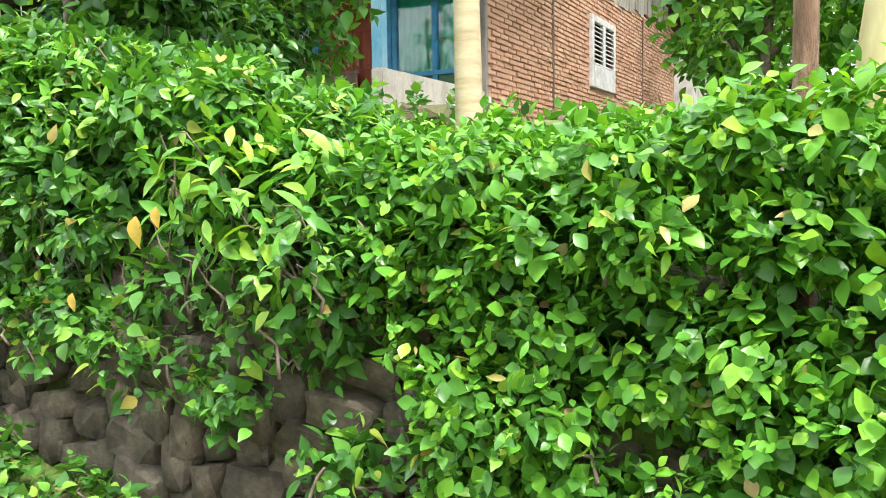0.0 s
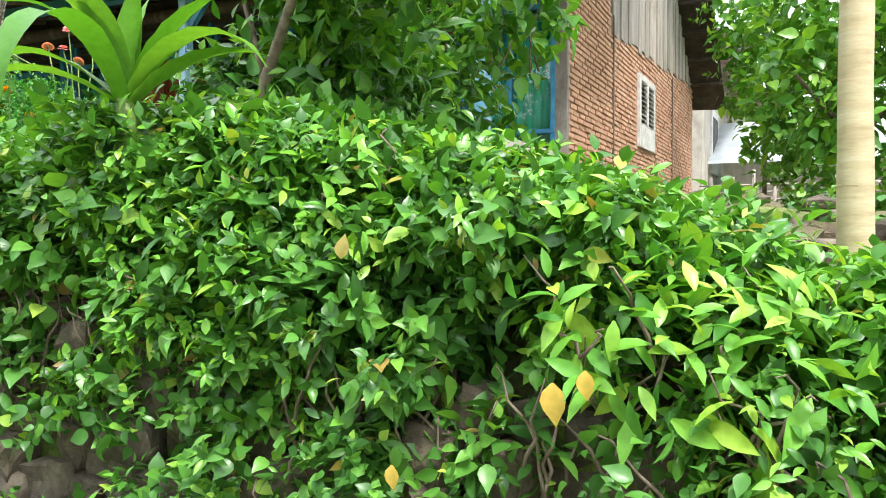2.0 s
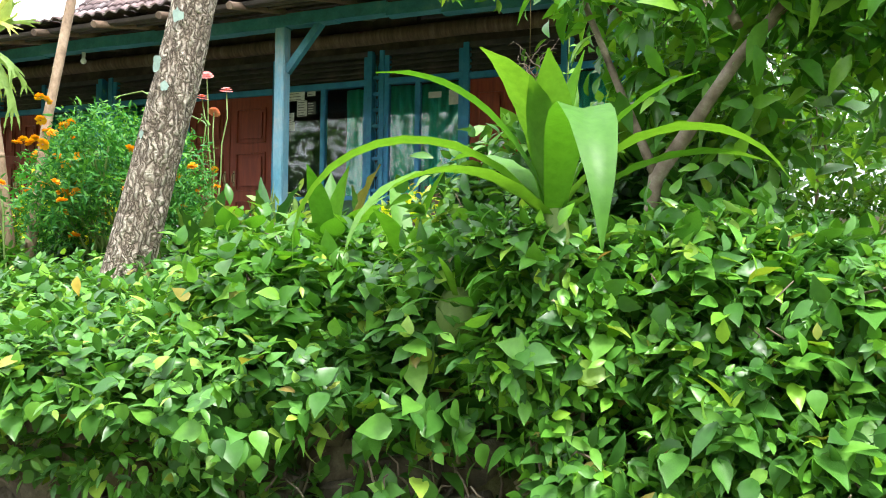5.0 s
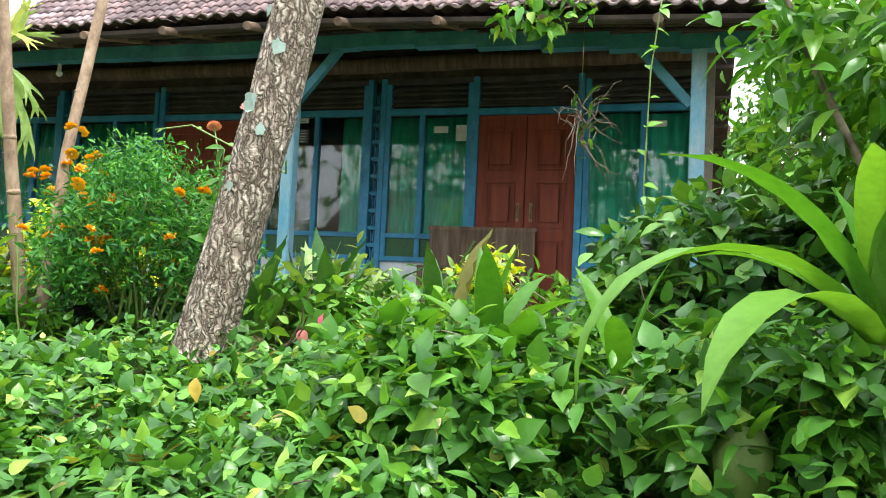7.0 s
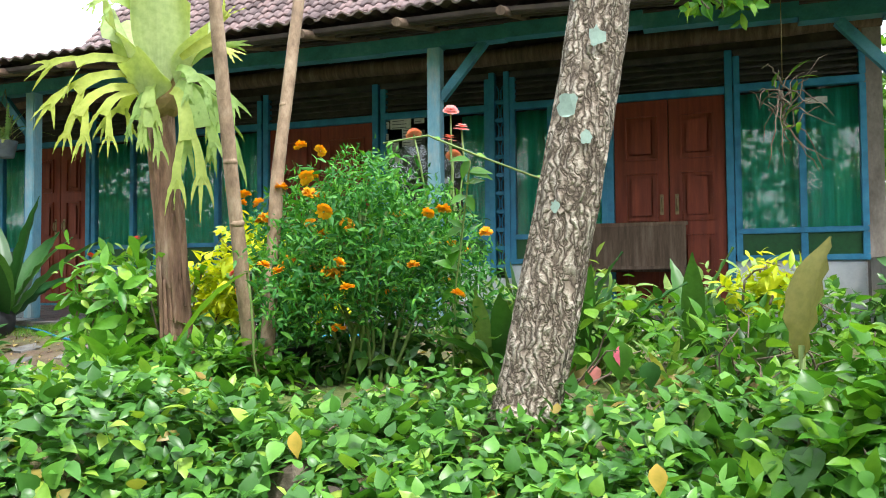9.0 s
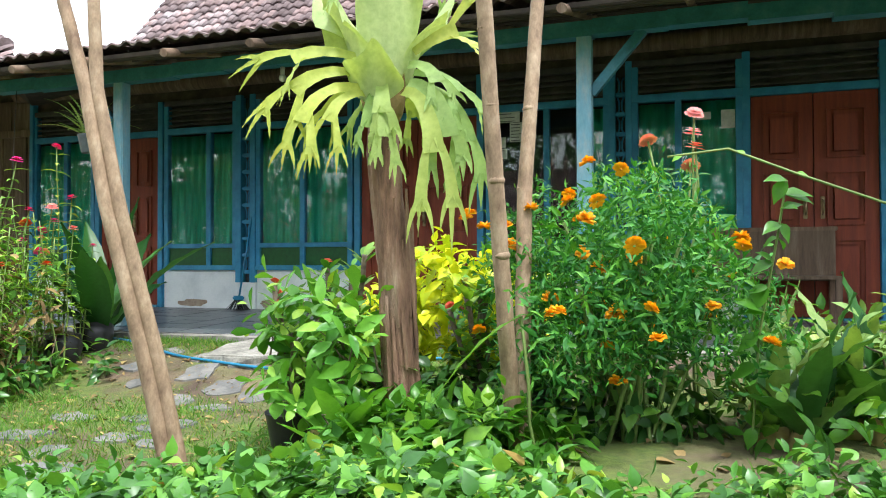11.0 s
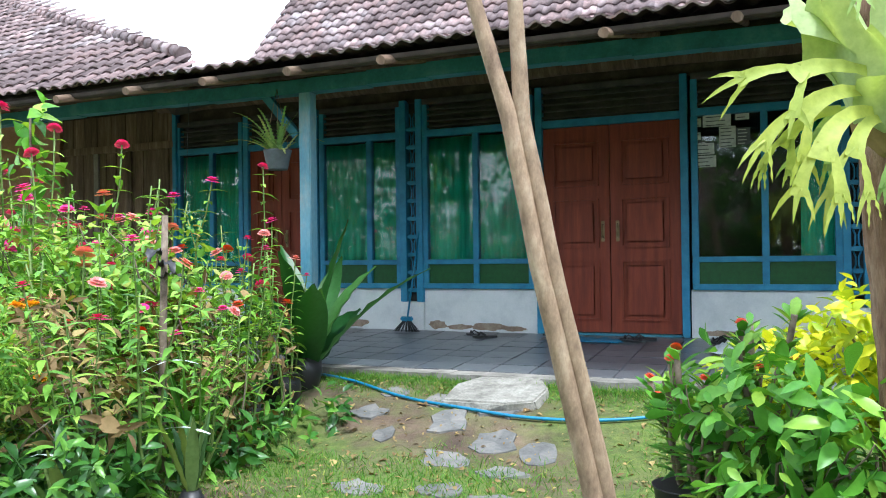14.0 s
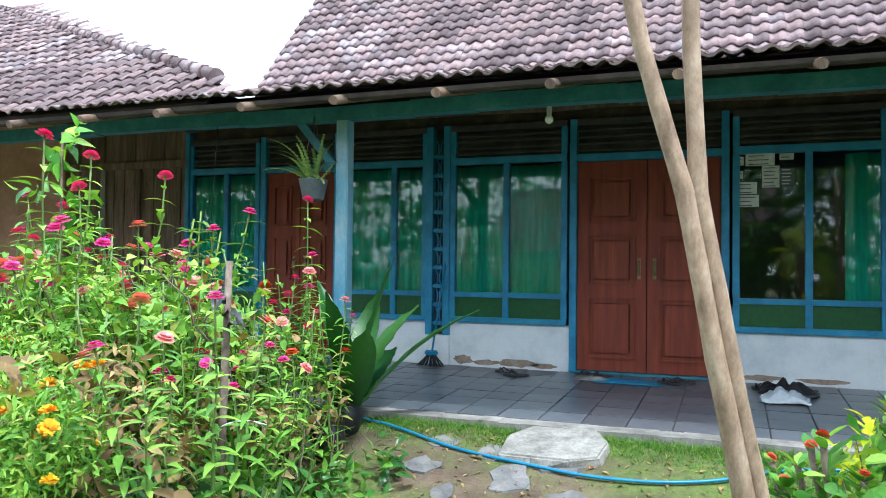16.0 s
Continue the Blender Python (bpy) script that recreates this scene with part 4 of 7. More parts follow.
k = 0
for row in range(8):
    x = 2.6
    while x > -6.6:
        w = rnd.uniform(0.14, 0.32)
        h = rnd.uniform(0.14, 0.23)
        top = 1.14 + 0.11 * min(0, -(x + 1.5)) if x > -1.5 else 1.14 - 0.16 * (x + 1.5)
        z = road_z(x) + 0.1 + row * 0.142 + rnd.uniform(-0.03, 0.03)
        if z < min(top, 1.85) and z > road_z(x):
            stone(x - w / 2, z, w, h, k, 1.96 + 0.02 * row)
            k += 1
        x -= w * 0.93
part("earth_core", box((-6.8, 2.04, -0.6), (3.2, 2.1, 0.9)), M["soil"], sw)

# ---- hedges ----
def clump_rows(x0, x1, y, z, ry, rz, step=0.32, jit=0.1, slope=0.0):
    out = []
    x = x0
    while x < x1:
        out.append((x, y + rnd.uniform(-jit, jit), z + slope * (x - x0) + rnd.uniform(-jit, jit), step * rnd.uniform(0.85, 1.25), ry * rnd.uniform(0.8, 1.15), rz * rnd.uniform(0.8, 1.15)))
        x += step
    return out


def hedge(name, label, blobs, shape, mat, n, size, loose=120, twigs=40, cat="hedge", floor=True, up=0.7, lump=0.18):
    h = thing(name, (0, 0, 0), label, cat)
    for sh, k, sc in ((shape, 0.72, 1.0), (LONG if shape is not LANCE else OVATE, 0.28, 1.1)):
        ob = mesh_part("leaves", foliage(sh, blobs, int(n * k), size * sc, floor=floor, up=up, lump=lump), mat, h)
        ob["kind"] = "stuff"
    if loose:
        p, o = crown_points(blobs, loose, 0.95, floor)
        me1 = scatter(shape, np.zeros((1, 3)), np.array([[0, 1.0, 0]]), np.array([[0, 0, 1.0]]), np.array([1.0]))
        me1.materials.append(mat)
        for q, d in zip(p, o):
            lf = new("leaf", me1)
            lf.parent = h
            a = Vector(d) + Vector((rnd.gauss(0, 0.6), rnd.gauss(0, 0.6), rnd.gauss(-0.1, 0.4)))
            lf.rotation_euler = (a.to_track_quat("Y", "Z")).to_euler()
            lf.location = q
            s = size * rnd.uniform(0.9, 1.5)
            lf.scale = (s, s, s)
    for i in range(twigs):
        b = rnd.choice(blobs)
        a = Vector((b[0] + rnd.uniform(-0.2, 0.2), b[1] + rnd.uniform(-0.1, 0.1), b[2] - b[5]))
        e = Vector((b[0] + rnd.uniform(-1, 1) * b[3], b[1] + rnd.uniform(-1.05, 0.6) * b[4], b[2] + rnd.uniform(-0.3, 0.9) * b[5]))
        part("twig", tube(arc(a, e, rnd.uniform(-0.05, 0.1), 5, 0.03, i), [0.007, 0.006, 0.005, 0.004, 0.003, 0.002], 5), M["twig"], h)
    return h


def face_rows(x0, x1, low, high, front, depth=0.21, step=0.25, skip=0.0):
    """Clumps over the sloping face of a bank of shrubs, from low(x) up to high(x), leaning back as they rise."""
    out, x = [], x0
    while x < x1:
        zb, zt = low(x), high(x)
        n = max(2, int((zt - zb) / 0.19))
        for j in range(n):
            f = (j + 0.5) / n
            if rnd.random() < skip and f < 0.7:
                continue
            out.append((x + rnd.uniform(-0.08, 0.08), front + depth + 0.16 * f * f + 0.08 * (1 - f) ** 2 + rnd.uniform(-0.07, 0.07), zb + (zt - zb) * f + rnd.uniform(-0.05, 0.05), step * rnd.uniform(0.5, 0.85), depth * rnd.uniform(0.65, 1.1), 0.14 * rnd.uniform(0.7, 1.2)))
        out.append((x, front + depth + 0.5 + rnd.uniform(-0.1, 0.1), zt - 0.12 + rnd.uniform(-0.06, 0.04), step * 1.1, 0.3, 0.18))
        x += step
    return out


def shrub_top(x):
    """Crest of the shrubs over the wall."""
    return 1.68 + 0.36 * smooth(-1.5, -2.7, x) + 0.15 * smooth(-2.7, -3.4, x) - 0.14 * smooth(-3.9, -4.6, x)


def shrub_foot(x):
    return 0.9 - 0.1 * (x + 1.5)


# bright small-leaved hedge at the start of the lane
blobs = face_rows(-1.22, 2.3, lambda x: 0.95 - 0.75 * smooth(-1.25, -0.75, x), lambda x: 1.66, 1.68)
hedge("hedge", "dense bright green small-leaved hedge over the stone wall", blobs, ROUND, M["hedge"], 64000, 0.05, 260, 60)
# looser shrub with broad leaves and bare twigs
blobs = face_rows(-3.3, -1.5, lambda x: shrub_foot(x) + 0.05, shrub_top, 1.75, skip=0.22)
hedge("shrub", "loose green shrub with broad leaves and bare twigs on the wall", blobs, OVATE, M["vine"], 13000, 0.074, 200, 50, "shrub")
hedge("shrub", "small-leaved bright green shoots in the loose shrub", [b for b in blobs if b[2] > shrub_top(b[0]) - 0.45], SMALL, M["hedge"], 8000, 0.058, 40, 10, "shrub")
blobs = face_rows(-4.9, -2.7, shrub_foot, shrub_top, 1.74, skip=0.2)
hedge("shrub", "green shrub of mixed glossy leaves tumbling over the wall", [b for b in blobs if b[0] > -3.9], SMALL, M["hedge"], 11000, 0.055, 160, 70, "shrub")
hedge("creeper", "heart-leaved green creeper covering the shrub and wall", [(b[0], b[1], b[2] + 0.03, b[3], b[4] * 1.05, b[5]) for b in blobs if b[0] < -3.1], HEART, M["vine"], 7000, 0.072, 160, 30, "creeper")
# creeper over the garden edge
blobs = []
for i in range(46):
    x = -4.5 - 5.1 * i / 46 + rnd.uniform(-0.1, 0.1)
    for y in (1.75, 1.95, 2.15, 2.4, 2.65):
        if x < -6.6 and y > 2.5 or x < -8.4 and y > 2.2:
            continue
        yy = y + rnd.uniform(-0.12, 0.12)
        blobs.append((x, yy, max(ground_z(x, yy), 1.72) + rnd.uniform(-0.02, 0.07), 0.24, 0.22, rnd.uniform(0.09, 0.16) if y < 2.3 else rnd.uniform(0.06, 0.1)))
blobs += face_rows(-7.6, -4.7, lambda x: 1.3 + 0.1 * (-4.7 - x), lambda x: 1.88, 1.66, 0.16)
hedge("creeper", "low heart-leaved green creeper covering the garden's edge", blobs, HEART, M["vine"], 25000, 0.06, 220, 30, "creeper", up=1.1)
blobs = [(-4.9, 2.25, 2.02, 0.34, 0.3, 0.2), (-4.7, 2.4, 2.05, 0.3, 0.3, 0.18), (-5.08, 2.3, 1.98, 0.2, 0.22, 0.16), (-4.75, 2.1, 1.93, 0.3, 0.25, 0.2)]
hedge("creeper", "mound of fresh green broad-leaved creeper", blobs, HEART, M["tree"], 1500, 0.078, 60, 10, "creeper", up=1.4)

# ---- trees and posts ----
def leaf_scars(t, pts, radii, gap, mat):
    """Slightly raised rings where leaves have dropped."""
    run = 0.0
    for i in range(1, len(pts)):
        run += (pts[i] - pts[i - 1]).length
        if run > gap:
            run = 0.0
            d = (pts[i] - pts[i - 1]).normalized()
            w = d * rnd.uniform(0.004, 0.007)
            tilt = Vector((rnd.uniform(-0.004, 0.004), rnd.uniform(-0.004, 0.004), 0))
            part("leaf_scar", tube([pts[i] - w, pts[i] + tilt, pts[i] + w], [radii[i] * 0.99, radii[i] * 1.04, radii[i] * 0.99], 12, 0.06, i), mat, t)


def tree_trunk(name, label, pts, radii, mat, sides=14, wob=0.14, cat="tree"):
    t = thing(name, pts[0], label, cat)
    o = Vector(pts[0])
    fine = []
    rr = []
    for (a, b), (ra, rb) in zip(zip(pts, pts[1:]), zip(radii, radii[1:])):
        for i in range(6):
            fine.append(Vector(a).lerp(Vector(b), i / 6) - o)
            rr.append(ra + (rb - ra) * i / 6)
    fine.append(Vector(pts[-1]) - o)
    rr.append(radii[-1])
    part("trunk", tube(fine, rr, sides, wob, len(label)), mat, t)
    if mat in (M["pale_bark"], M["bamboo"]):
        leaf_scars(t, fine, rr, 0.3, mat)
    return t


def furrowed_tree():
    """A leaning trunk whose bark stands in upright plates."""
    base, top = Vector((-5.98, 2.6, 1.85)), Vector((-5.54, 2.95, 4.6))
    t = thing("tree", base, "leaning tree trunk with grey-brown deeply furrowed bark and pale lichen", "tree")
    bm = bmesh.new()
    rings, S, N = [], 72, 90
    d = top - base
    for j in range(N + 1):
        f = j / N
        c = d * f + Vector((0.03 * math.sin(f * 4), 0, 0))
        r0 = 0.108 - 0.02 * f + 0.04 * max(0, 0.08 - f) / 0.08
        ring = []
        for k in range(S):
            a = 2 * math.pi * k / S
            q = Vector((math.cos(a) * 3.2, math.sin(a) * 3.2, f * 5.2))
            n = noise.noise(q * 1.3 + Vector((0, 0, 3)))
            plate = abs(noise.noise(Vector((math.cos(a) * 4.5, math.sin(a) * 4.5, f * 7 + 9))))
            plate2 = abs(noise.noise(Vector((math.cos(a) * 7, math.sin(a) * 7, f * 17))))
            r = r0 + 0.006 * n + 0.03 * min(0.35, plate) + 0.016 * min(0.3, plate2) - 0.008
            ring.append(bm.verts.new(c + Vector((math.cos(a) * r, math.sin(a) * r, 0))))
        rings.append(ring)
    for a, b in zip(rings, rings[1:]):
        for k in range(S):
            fc = bm.faces.new((a[k], a[(k + 1) % S], b[(k + 1) % S], b[k]))
            fc.smooth = True
    bm.faces.new(rings[-1])
    part("trunk", bm, M["bark"], t)
    for az, h, s in ((-1.9, 0.42, 0.035), (-1.35, 0.5, 0.028), (-1.2, 0.38, 0.02), (-1.7, 0.3, 0.016), (-2.2, 0.56, 0.02)):
        bm = bmesh.new()
        c = d * h + Vector((0.03 * math.sin(h * 4), 0, 0))
        ring = []
        for k in range(16):
            q = s * rnd.uniform(0.7, 1.15)
            a = az + math.cos(k * 0.3927) * q / 0.11
            ring.append(bm.verts.new(c + Vector((math.cos(a) * 0.118, math.sin(a) * 0.118, math.sin(k * 0.3927) * q * 1.3))))
        bm.faces.new(ring)
        part("lichen", bm, M["lichen"], t, "pale blue-green lichen patch")
    return t


trunk = furrowed_tree()


def forked_tree():
    base = Vector((-8.58, 2.86, 1.8))
    t = thing("tree", base, "slender leaning tree with two smooth brown stems grown together and forking", "tree")
    a = [(-8.59, 2.86, 1.72), (-8.69, 2.8, 2.3), (-8.805, 2.72, 2.89), (-8.885, 2.7, 3.34), (-9.0, 2.68, 3.75), (-9.14, 2.68, 4.4)]
    b = [(-8.555, 2.89, 1.72), (-8.655, 2.83, 2.3), (-8.77, 2.75, 2.89), (-8.85, 2.72, 3.34), (-8.87, 2.72, 3.75), (-8.88, 2.72, 4.4)]
    for pts, seed in ((a, 1), (b, 2)):
        fine = []
        for p, q in zip(pts, pts[1:]):
            for i in range(5):
                fine.append(Vector(p).lerp(Vector(q), i / 5) - base + Vector((0.035, 0, 0)))
        fine.append(Vector(pts[-1]) - base + Vector((0.035, 0, 0)))
        part("stem", tube(fine, [0.032 - 0.01 * i / len(fine) for i in range(len(fine))], 12, 0.12, seed), M["smooth_bark"], t)
    return t


forked_tree()


def twin_tree():
    base = Vector((-7.24, 3.1, 1.9))
    t = thing("tree", base, "young tree with two slim smooth brown stems from one base", "tree")
    for pts, seed in (([(-7.24, 3.1, 1.85), (-7.27, 3.05, 2.3), (-7.29, 2.96, 2.95), (-7.31, 2.88, 3.6), (-7.33, 2.8, 4.5)], 4), ([(-7.23, 3.12, 1.85), (-7.26, 3.22, 2.3), (-7.265, 3.3, 2.95), (-7.24, 3.44, 3.75), (-7.2, 3.55, 4.6)], 5)):
        fine = []
        for p, q in zip(pts, pts[1:]):
            for i in range(5):
                fine.append(Vector(p).lerp(Vector(q), i / 5) - base)
        fine.append(Vector(pts[-1]) - base)
        thick = [0.034 - 0.009 * i / len(fine) for i in range(len(fine))]
        part("stem", tube(fine, thick, 12, 0.12, seed), M["smooth_bark"], t)
        leaf_scars(t, fine, thick, 0.24, M["smooth_bark"])


twin_tree()
stag_trunk = tree_trunk("tree", "dead brown tree trunk with peeling bark carrying a staghorn fern", [(-7.72, 3.2, 1.8), (-7.75, 3.18, 2.5), (-7.8, 3.15, 3.1), (-7.82, 3.15, 3.75)], [0.082, 0.066, 0.062, 0.05], M["old_bark"], 30, 0.26)
tree_trunk("tree", "upright young tree trunk with smooth pale yellow-brown bark", [(-1.36, 2.64, 1.1), (-1.365, 2.64, 1.35), (-1.375, 2.64, 2.2), (-1.36, 2.64, 4.5)], [0.085, 0.058, 0.05, 0.045], M["pale_bark"], 24, 0.03)
tree_trunk("tree", "mossy yellow-green tree trunk by the hedge", [(0.0, 2.4, 0.9), (0.02, 2.4, 1.8), (0.06, 2.42, 2.4), (0.1, 2.45, 4.0)], [0.09, 0.08, 0.07, 0.06], M["bamboo"], 14, 0.12)
tree_trunk("tree", "thin red-brown stem by the hedge", [(-0.2, 2.5, 0.9), (-0.19, 2.5, 2.0), (-0.2, 2.5, 4.0)], [0.04, 0.036, 0.03], M["old_bark"], 10, 0.12)


def leafy_tree(label, base, limbs, blobs, n, shape, size, mat, r0=0.08, floor=False, up=0.7):
    t = thing("tree", base, label, "tree")
    o = Vector(base)
    for i, l in enumerate(limbs):
        pts = [Vector(p) - o for p in l]
        fine = []
        for p, q in zip(pts, pts[1:]):
            for j in range(4):
                fine.append(p.lerp(q, j / 4))
        fine.append(pts[-1])
        part("trunk" if i == 0 else "limb", tube(fine, [max(0.008, (r0 if i == 0 else r0 * 0.55) * (1 - 0.75 * j / len(fine))) for j in range(len(fine))], 10, 0.12, i), M["twig"], t)
    me = foliage(shape, blobs, n, size, floor=floor, up=up, lump=0.3, inner=0.4)
    ob = mesh_part("crown", me, mat, t)
    ob.location = -o
    ob["kind"] = "stuff"
    return t


# broad-leaved tree between lane and veranda
leafy_tree("broad-leaved garden tree with a leaning brown branch and hanging leaves", (-3.65, 2.6, 1.8),
           [[(-3.65, 2.6, 1.8), (-3.55, 2.5, 2.4), (-3.3, 2.4, 2.75), (-2.9, 2.35, 3.2), (-2.45, 2.3, 3.8)], [(-3.55, 2.5, 2.4), (-3.8, 2.6, 3.0), (-4.0, 2.7, 3.6)], [(-3.3, 2.4, 2.85), (-3.5, 2.7, 3.4), (-3.4, 2.9, 4.0)]],
           [(-3.55, 2.75, 2.65, 0.28, 0.3, 0.3), (-3.25, 2.75, 2.7, 0.32, 0.3, 0.28), (-2.95, 2.6, 2.88, 0.3, 0.3, 0.22), (-2.6, 2.3, 3.0, 0.3, 0.3, 0.3), (-3.4, 2.6, 3.0, 0.42, 0.4, 0.3), (-3.0, 2.5, 3.1, 0.4, 0.4, 0.3), (-3.7, 2.8, 3.2, 0.35, 0.4, 0.3), (-2.85, 2.4, 3.3, 0.35, 0.4, 0.35), (-3.2, 2.7, 3.6, 0.6, 0.5, 0.4), (-3.3, 3.0, 2.6, 0.3, 0.3, 0.25), (-2.75, 2.4, 2.85, 0.28, 0.28, 0.18)], 3600, leaf_shape([0.03, 0.17, 0.21, 0.13, 0.01], 0.3, 0.45), 0.105, M["tree"], 0.03)
# dark shrub by the veranda's end
blobs = [(-4.1, 3.1, 2.32, 0.4, 0.42, 0.4), (-4.35, 3.05, 2.1, 0.3, 0.3, 0.3), (-3.8, 3.2, 2.3, 0.4, 0.4, 0.42), (-3.55, 3.3, 2.4, 0.4, 0.4, 0.42), (-3.4, 2.9, 2.15, 0.3, 0.3, 0.35), (-4.3, 4.2, 2.2, 0.35, 0.4, 0.35), (-3.7, 3.9, 2.4, 0.35, 0.4, 0.45)]
hedge("shrub", "light green leafy shrub climbing beside the veranda post", [(-3.62, 4.3, 3.1, 0.3, 0.35, 0.42), (-3.5, 4.2, 2.6, 0.34, 0.4, 0.4), (-3.45, 4.4, 3.6, 0.3, 0.35, 0.4), (-3.1, 4.2, 3.2, 0.4, 0.4, 0.5)], OVATE, M["tree"], 1900, 0.1, 60, 30, "shrub", floor=False)
hedge("shrub", "dark dense shrub with glossy leaves before the veranda end", blobs, OVATE, M["dark"], 8500, 0.095, 100, 60, "shrub")
# trees beside and behind the house
leafy_tree("dense dark green garden tree beside the brick wall", (-1.1, 8.8, 1.7), [[(-1.1, 8.8, 1.5), (-1.05, 8.8, 3.0), (-0.9, 8.9, 4.5)], [(-1.05, 8.8, 2.6), (-1.7, 8.6, 3.4)], [(-1.05, 8.8, 2.8), (-0.3, 8.9, 3.6)]],
           [(-1.6, 8.6, 3.3, 0.55, 0.6, 0.6), (-1.1, 8.7, 2.9, 0.8, 0.8, 0.7), (-1.2, 8.9, 4.2, 0.9, 1.0, 0.9), (-0.3, 8.8, 3.5, 0.8, 0.8, 0.8), (-0.6, 9.2, 5.0, 1.1, 1.0, 0.9), (0.4, 8.6, 2.8, 0.7, 0.7, 0.7), (-0.5, 8.6, 2.2, 0.8, 0.6, 0.4)], 4200, OVATE, 0.15, M["tree"])
leafy_tree("tall light green garden tree behind the earth bank", (-0.4, 11.5, 1.7), [[(-0.4, 11.5, 1.5), (-0.4, 11.5, 4.0), (-0.3, 11.5, 6.0)]],
           [(-1.0, 11.5, 5.0, 1.4, 1.2, 1.3), (0.4, 11.0, 4.5, 1.5, 1.2, 1.4), (-0.2, 12, 6.4, 1.6, 1.4, 1.2), (1.5, 10.5, 3.8, 1.2, 1.2, 1.4), (-1.6, 12, 3.8, 0.8, 0.8, 0.8)], 4500, OVATE, 0.18, M["tree"])
leafy_tree("dense garden tree at the edge of the plot", (1.6, 6.5, 1.2), [[(1.6, 6.5, 1.0), (1.5, 6.5, 3.0), (1.4, 6.6, 5.0)]],
           [(1.2, 6.2, 2.6, 1.0, 0.9, 0.9), (1.8, 6.6, 3.8, 1.3, 1.0, 1.2), (0.6, 6.4, 3.4, 0.9, 0.8, 0.8), (2.6, 6.2, 2.8, 1.1, 1.0, 1.1)], 4200, OVATE, 0.15, M["dark"])

# far hedge of trees, bamboo fence and sheds that close the view beside the house
for i, (x, y) in enumerate(((-1.5, 26), (2.5, 24), (6.5, 22), (10.5, 18), (14, 13), (-4.5, 40))):
    leafy_tree("tall green trees closing the plot behind the house", (x, y, 1.4), [[(x, y, 1.2), (x, y, 4.5), (x + 0.2, y, 7.0)]],
               [(x - 1.2, y, 4.0, 2.2, 1.6, 2.0), (x + 1.3, y - 0.4, 3.6, 2.2, 1.6, 2.2), (x, y, 6.4, 2.6, 1.8, 2.2), (x, y - 0.8, 2.2, 2.4, 1.2, 1.2)], 2600, OVATE, 0.34, M["tree" if i % 2 else "dark"])
fence = thing("bamboo_fence", (-3.6, 18.4, 1.6), "low grey bamboo fence with uneven posts and rails", "fence")
for i in range(12):
    part("post", tube([(i * 0.42, 0, 0), (i * 0.42 + rnd.uniform(-0.05, 0.05), 0, rnd.uniform(1.1, 1.7))], 0.035, 8), M["grey_board"], fence)
for i in range(7):
    part("rail", tube(arc((-0.3, 0.04, 0.2 + i * 0.17), (5.0, 0.04, 0.2 + i * 0.17), rnd.uniform(-0.05, 0.05), 6, 0.02, i), 0.022, 6), M["grey_board"], fence)
shed = thing("shed", (-3.4, 21.5, 1.6), "pale grey shed with a tin roof behind the fence", "shed")
part("wall", box((-0.3, 0, 0), (4.5, 0.1, 2.0)), M["cement_par"], shed)
bm = bmesh.new()
vv = [bm.verts.new(c) for c in ((-0.8, -1.0, 1.9), (5.0, -1.0, 1.9), (5.0, 2.0, 3.3), (-0.8, 2.0, 3.3))]
bm.faces.new(vv)
bmesh.ops.solidify(bm, geom=bm.faces[:], thickness=0.05)
part("roof", bm, M["tin"], shed)

leafy_tree("light green tree behind the brick wall's corner", (-2.3, 14.6, 1.7), [[(-2.3, 14.6, 1.5), (-2.3, 14.6, 3.5), (-2.2, 14.6, 5.5)]],
           [(-2.3, 14.6, 4.6, 0.8, 0.8, 1.0), (-2.0, 14.4, 3.6, 0.8, 0.8, 0.8), (-2.5, 14.8, 5.6, 0.8, 0.9, 0.8), (-1.6, 14.2, 2.8, 0.7, 0.7, 0.6)], 2200, OVATE, 0.17, M["tree"], 0.05)
# earth bank between hedge and house: uneven clods and flat stones
bank = thing("earth_bank", (0, 0, 0), "brown earth bank with clods, stones and roots beside the house", "bank", kind="structure")
for i in range(60):
    x, y = rnd.uniform(-3.4, 0.2), rnd.uniform(2.3, 7.6)
    r = random.Random(i)
    bm = bmesh.new()
    bmesh.ops.create_icosphere(bm, subdivisions=2, radius=1.0)
    off = Vector((i * 3.7, i * 1.3, 0))
    w, h = r.uniform(0.1, 0.4), r.uniform(0.05, 0.16)
    for v in bm.verts:
        k = 0.8 + 0.5 * noise.noise(v.co * 1.4 + off)
        v.co = Vector((v.co.x * w * k, v.co.y * w * 0.6 * k, v.co.z * h * k))
    ob = part("clod", bm, M["soil"] if i % 3 else M["stone"], bank)
    ob.location = (x, y, ground_z(x, y) + h * 0.2)
    ob.rotation_euler = (0, 0, r.random() * 3)
for i in range(14):
    x, y = rnd.uniform(-2.6, -0.6), rnd.uniform(1.7, 3.4)
    a = Vector((x, y, ground_z(x, y)))
    part("root", tube(arc(a, a + Vector((rnd.uniform(-0.6, 0.6), rnd.uniform(-0.2, 0.4), rnd.uniform(0.0, 0.08))), 0.04, 6, 0.03, i), [0.012, 0.01, 0.009, 0.008, 0.007, 0.005, 0.003], 6), M["twig"], bank)
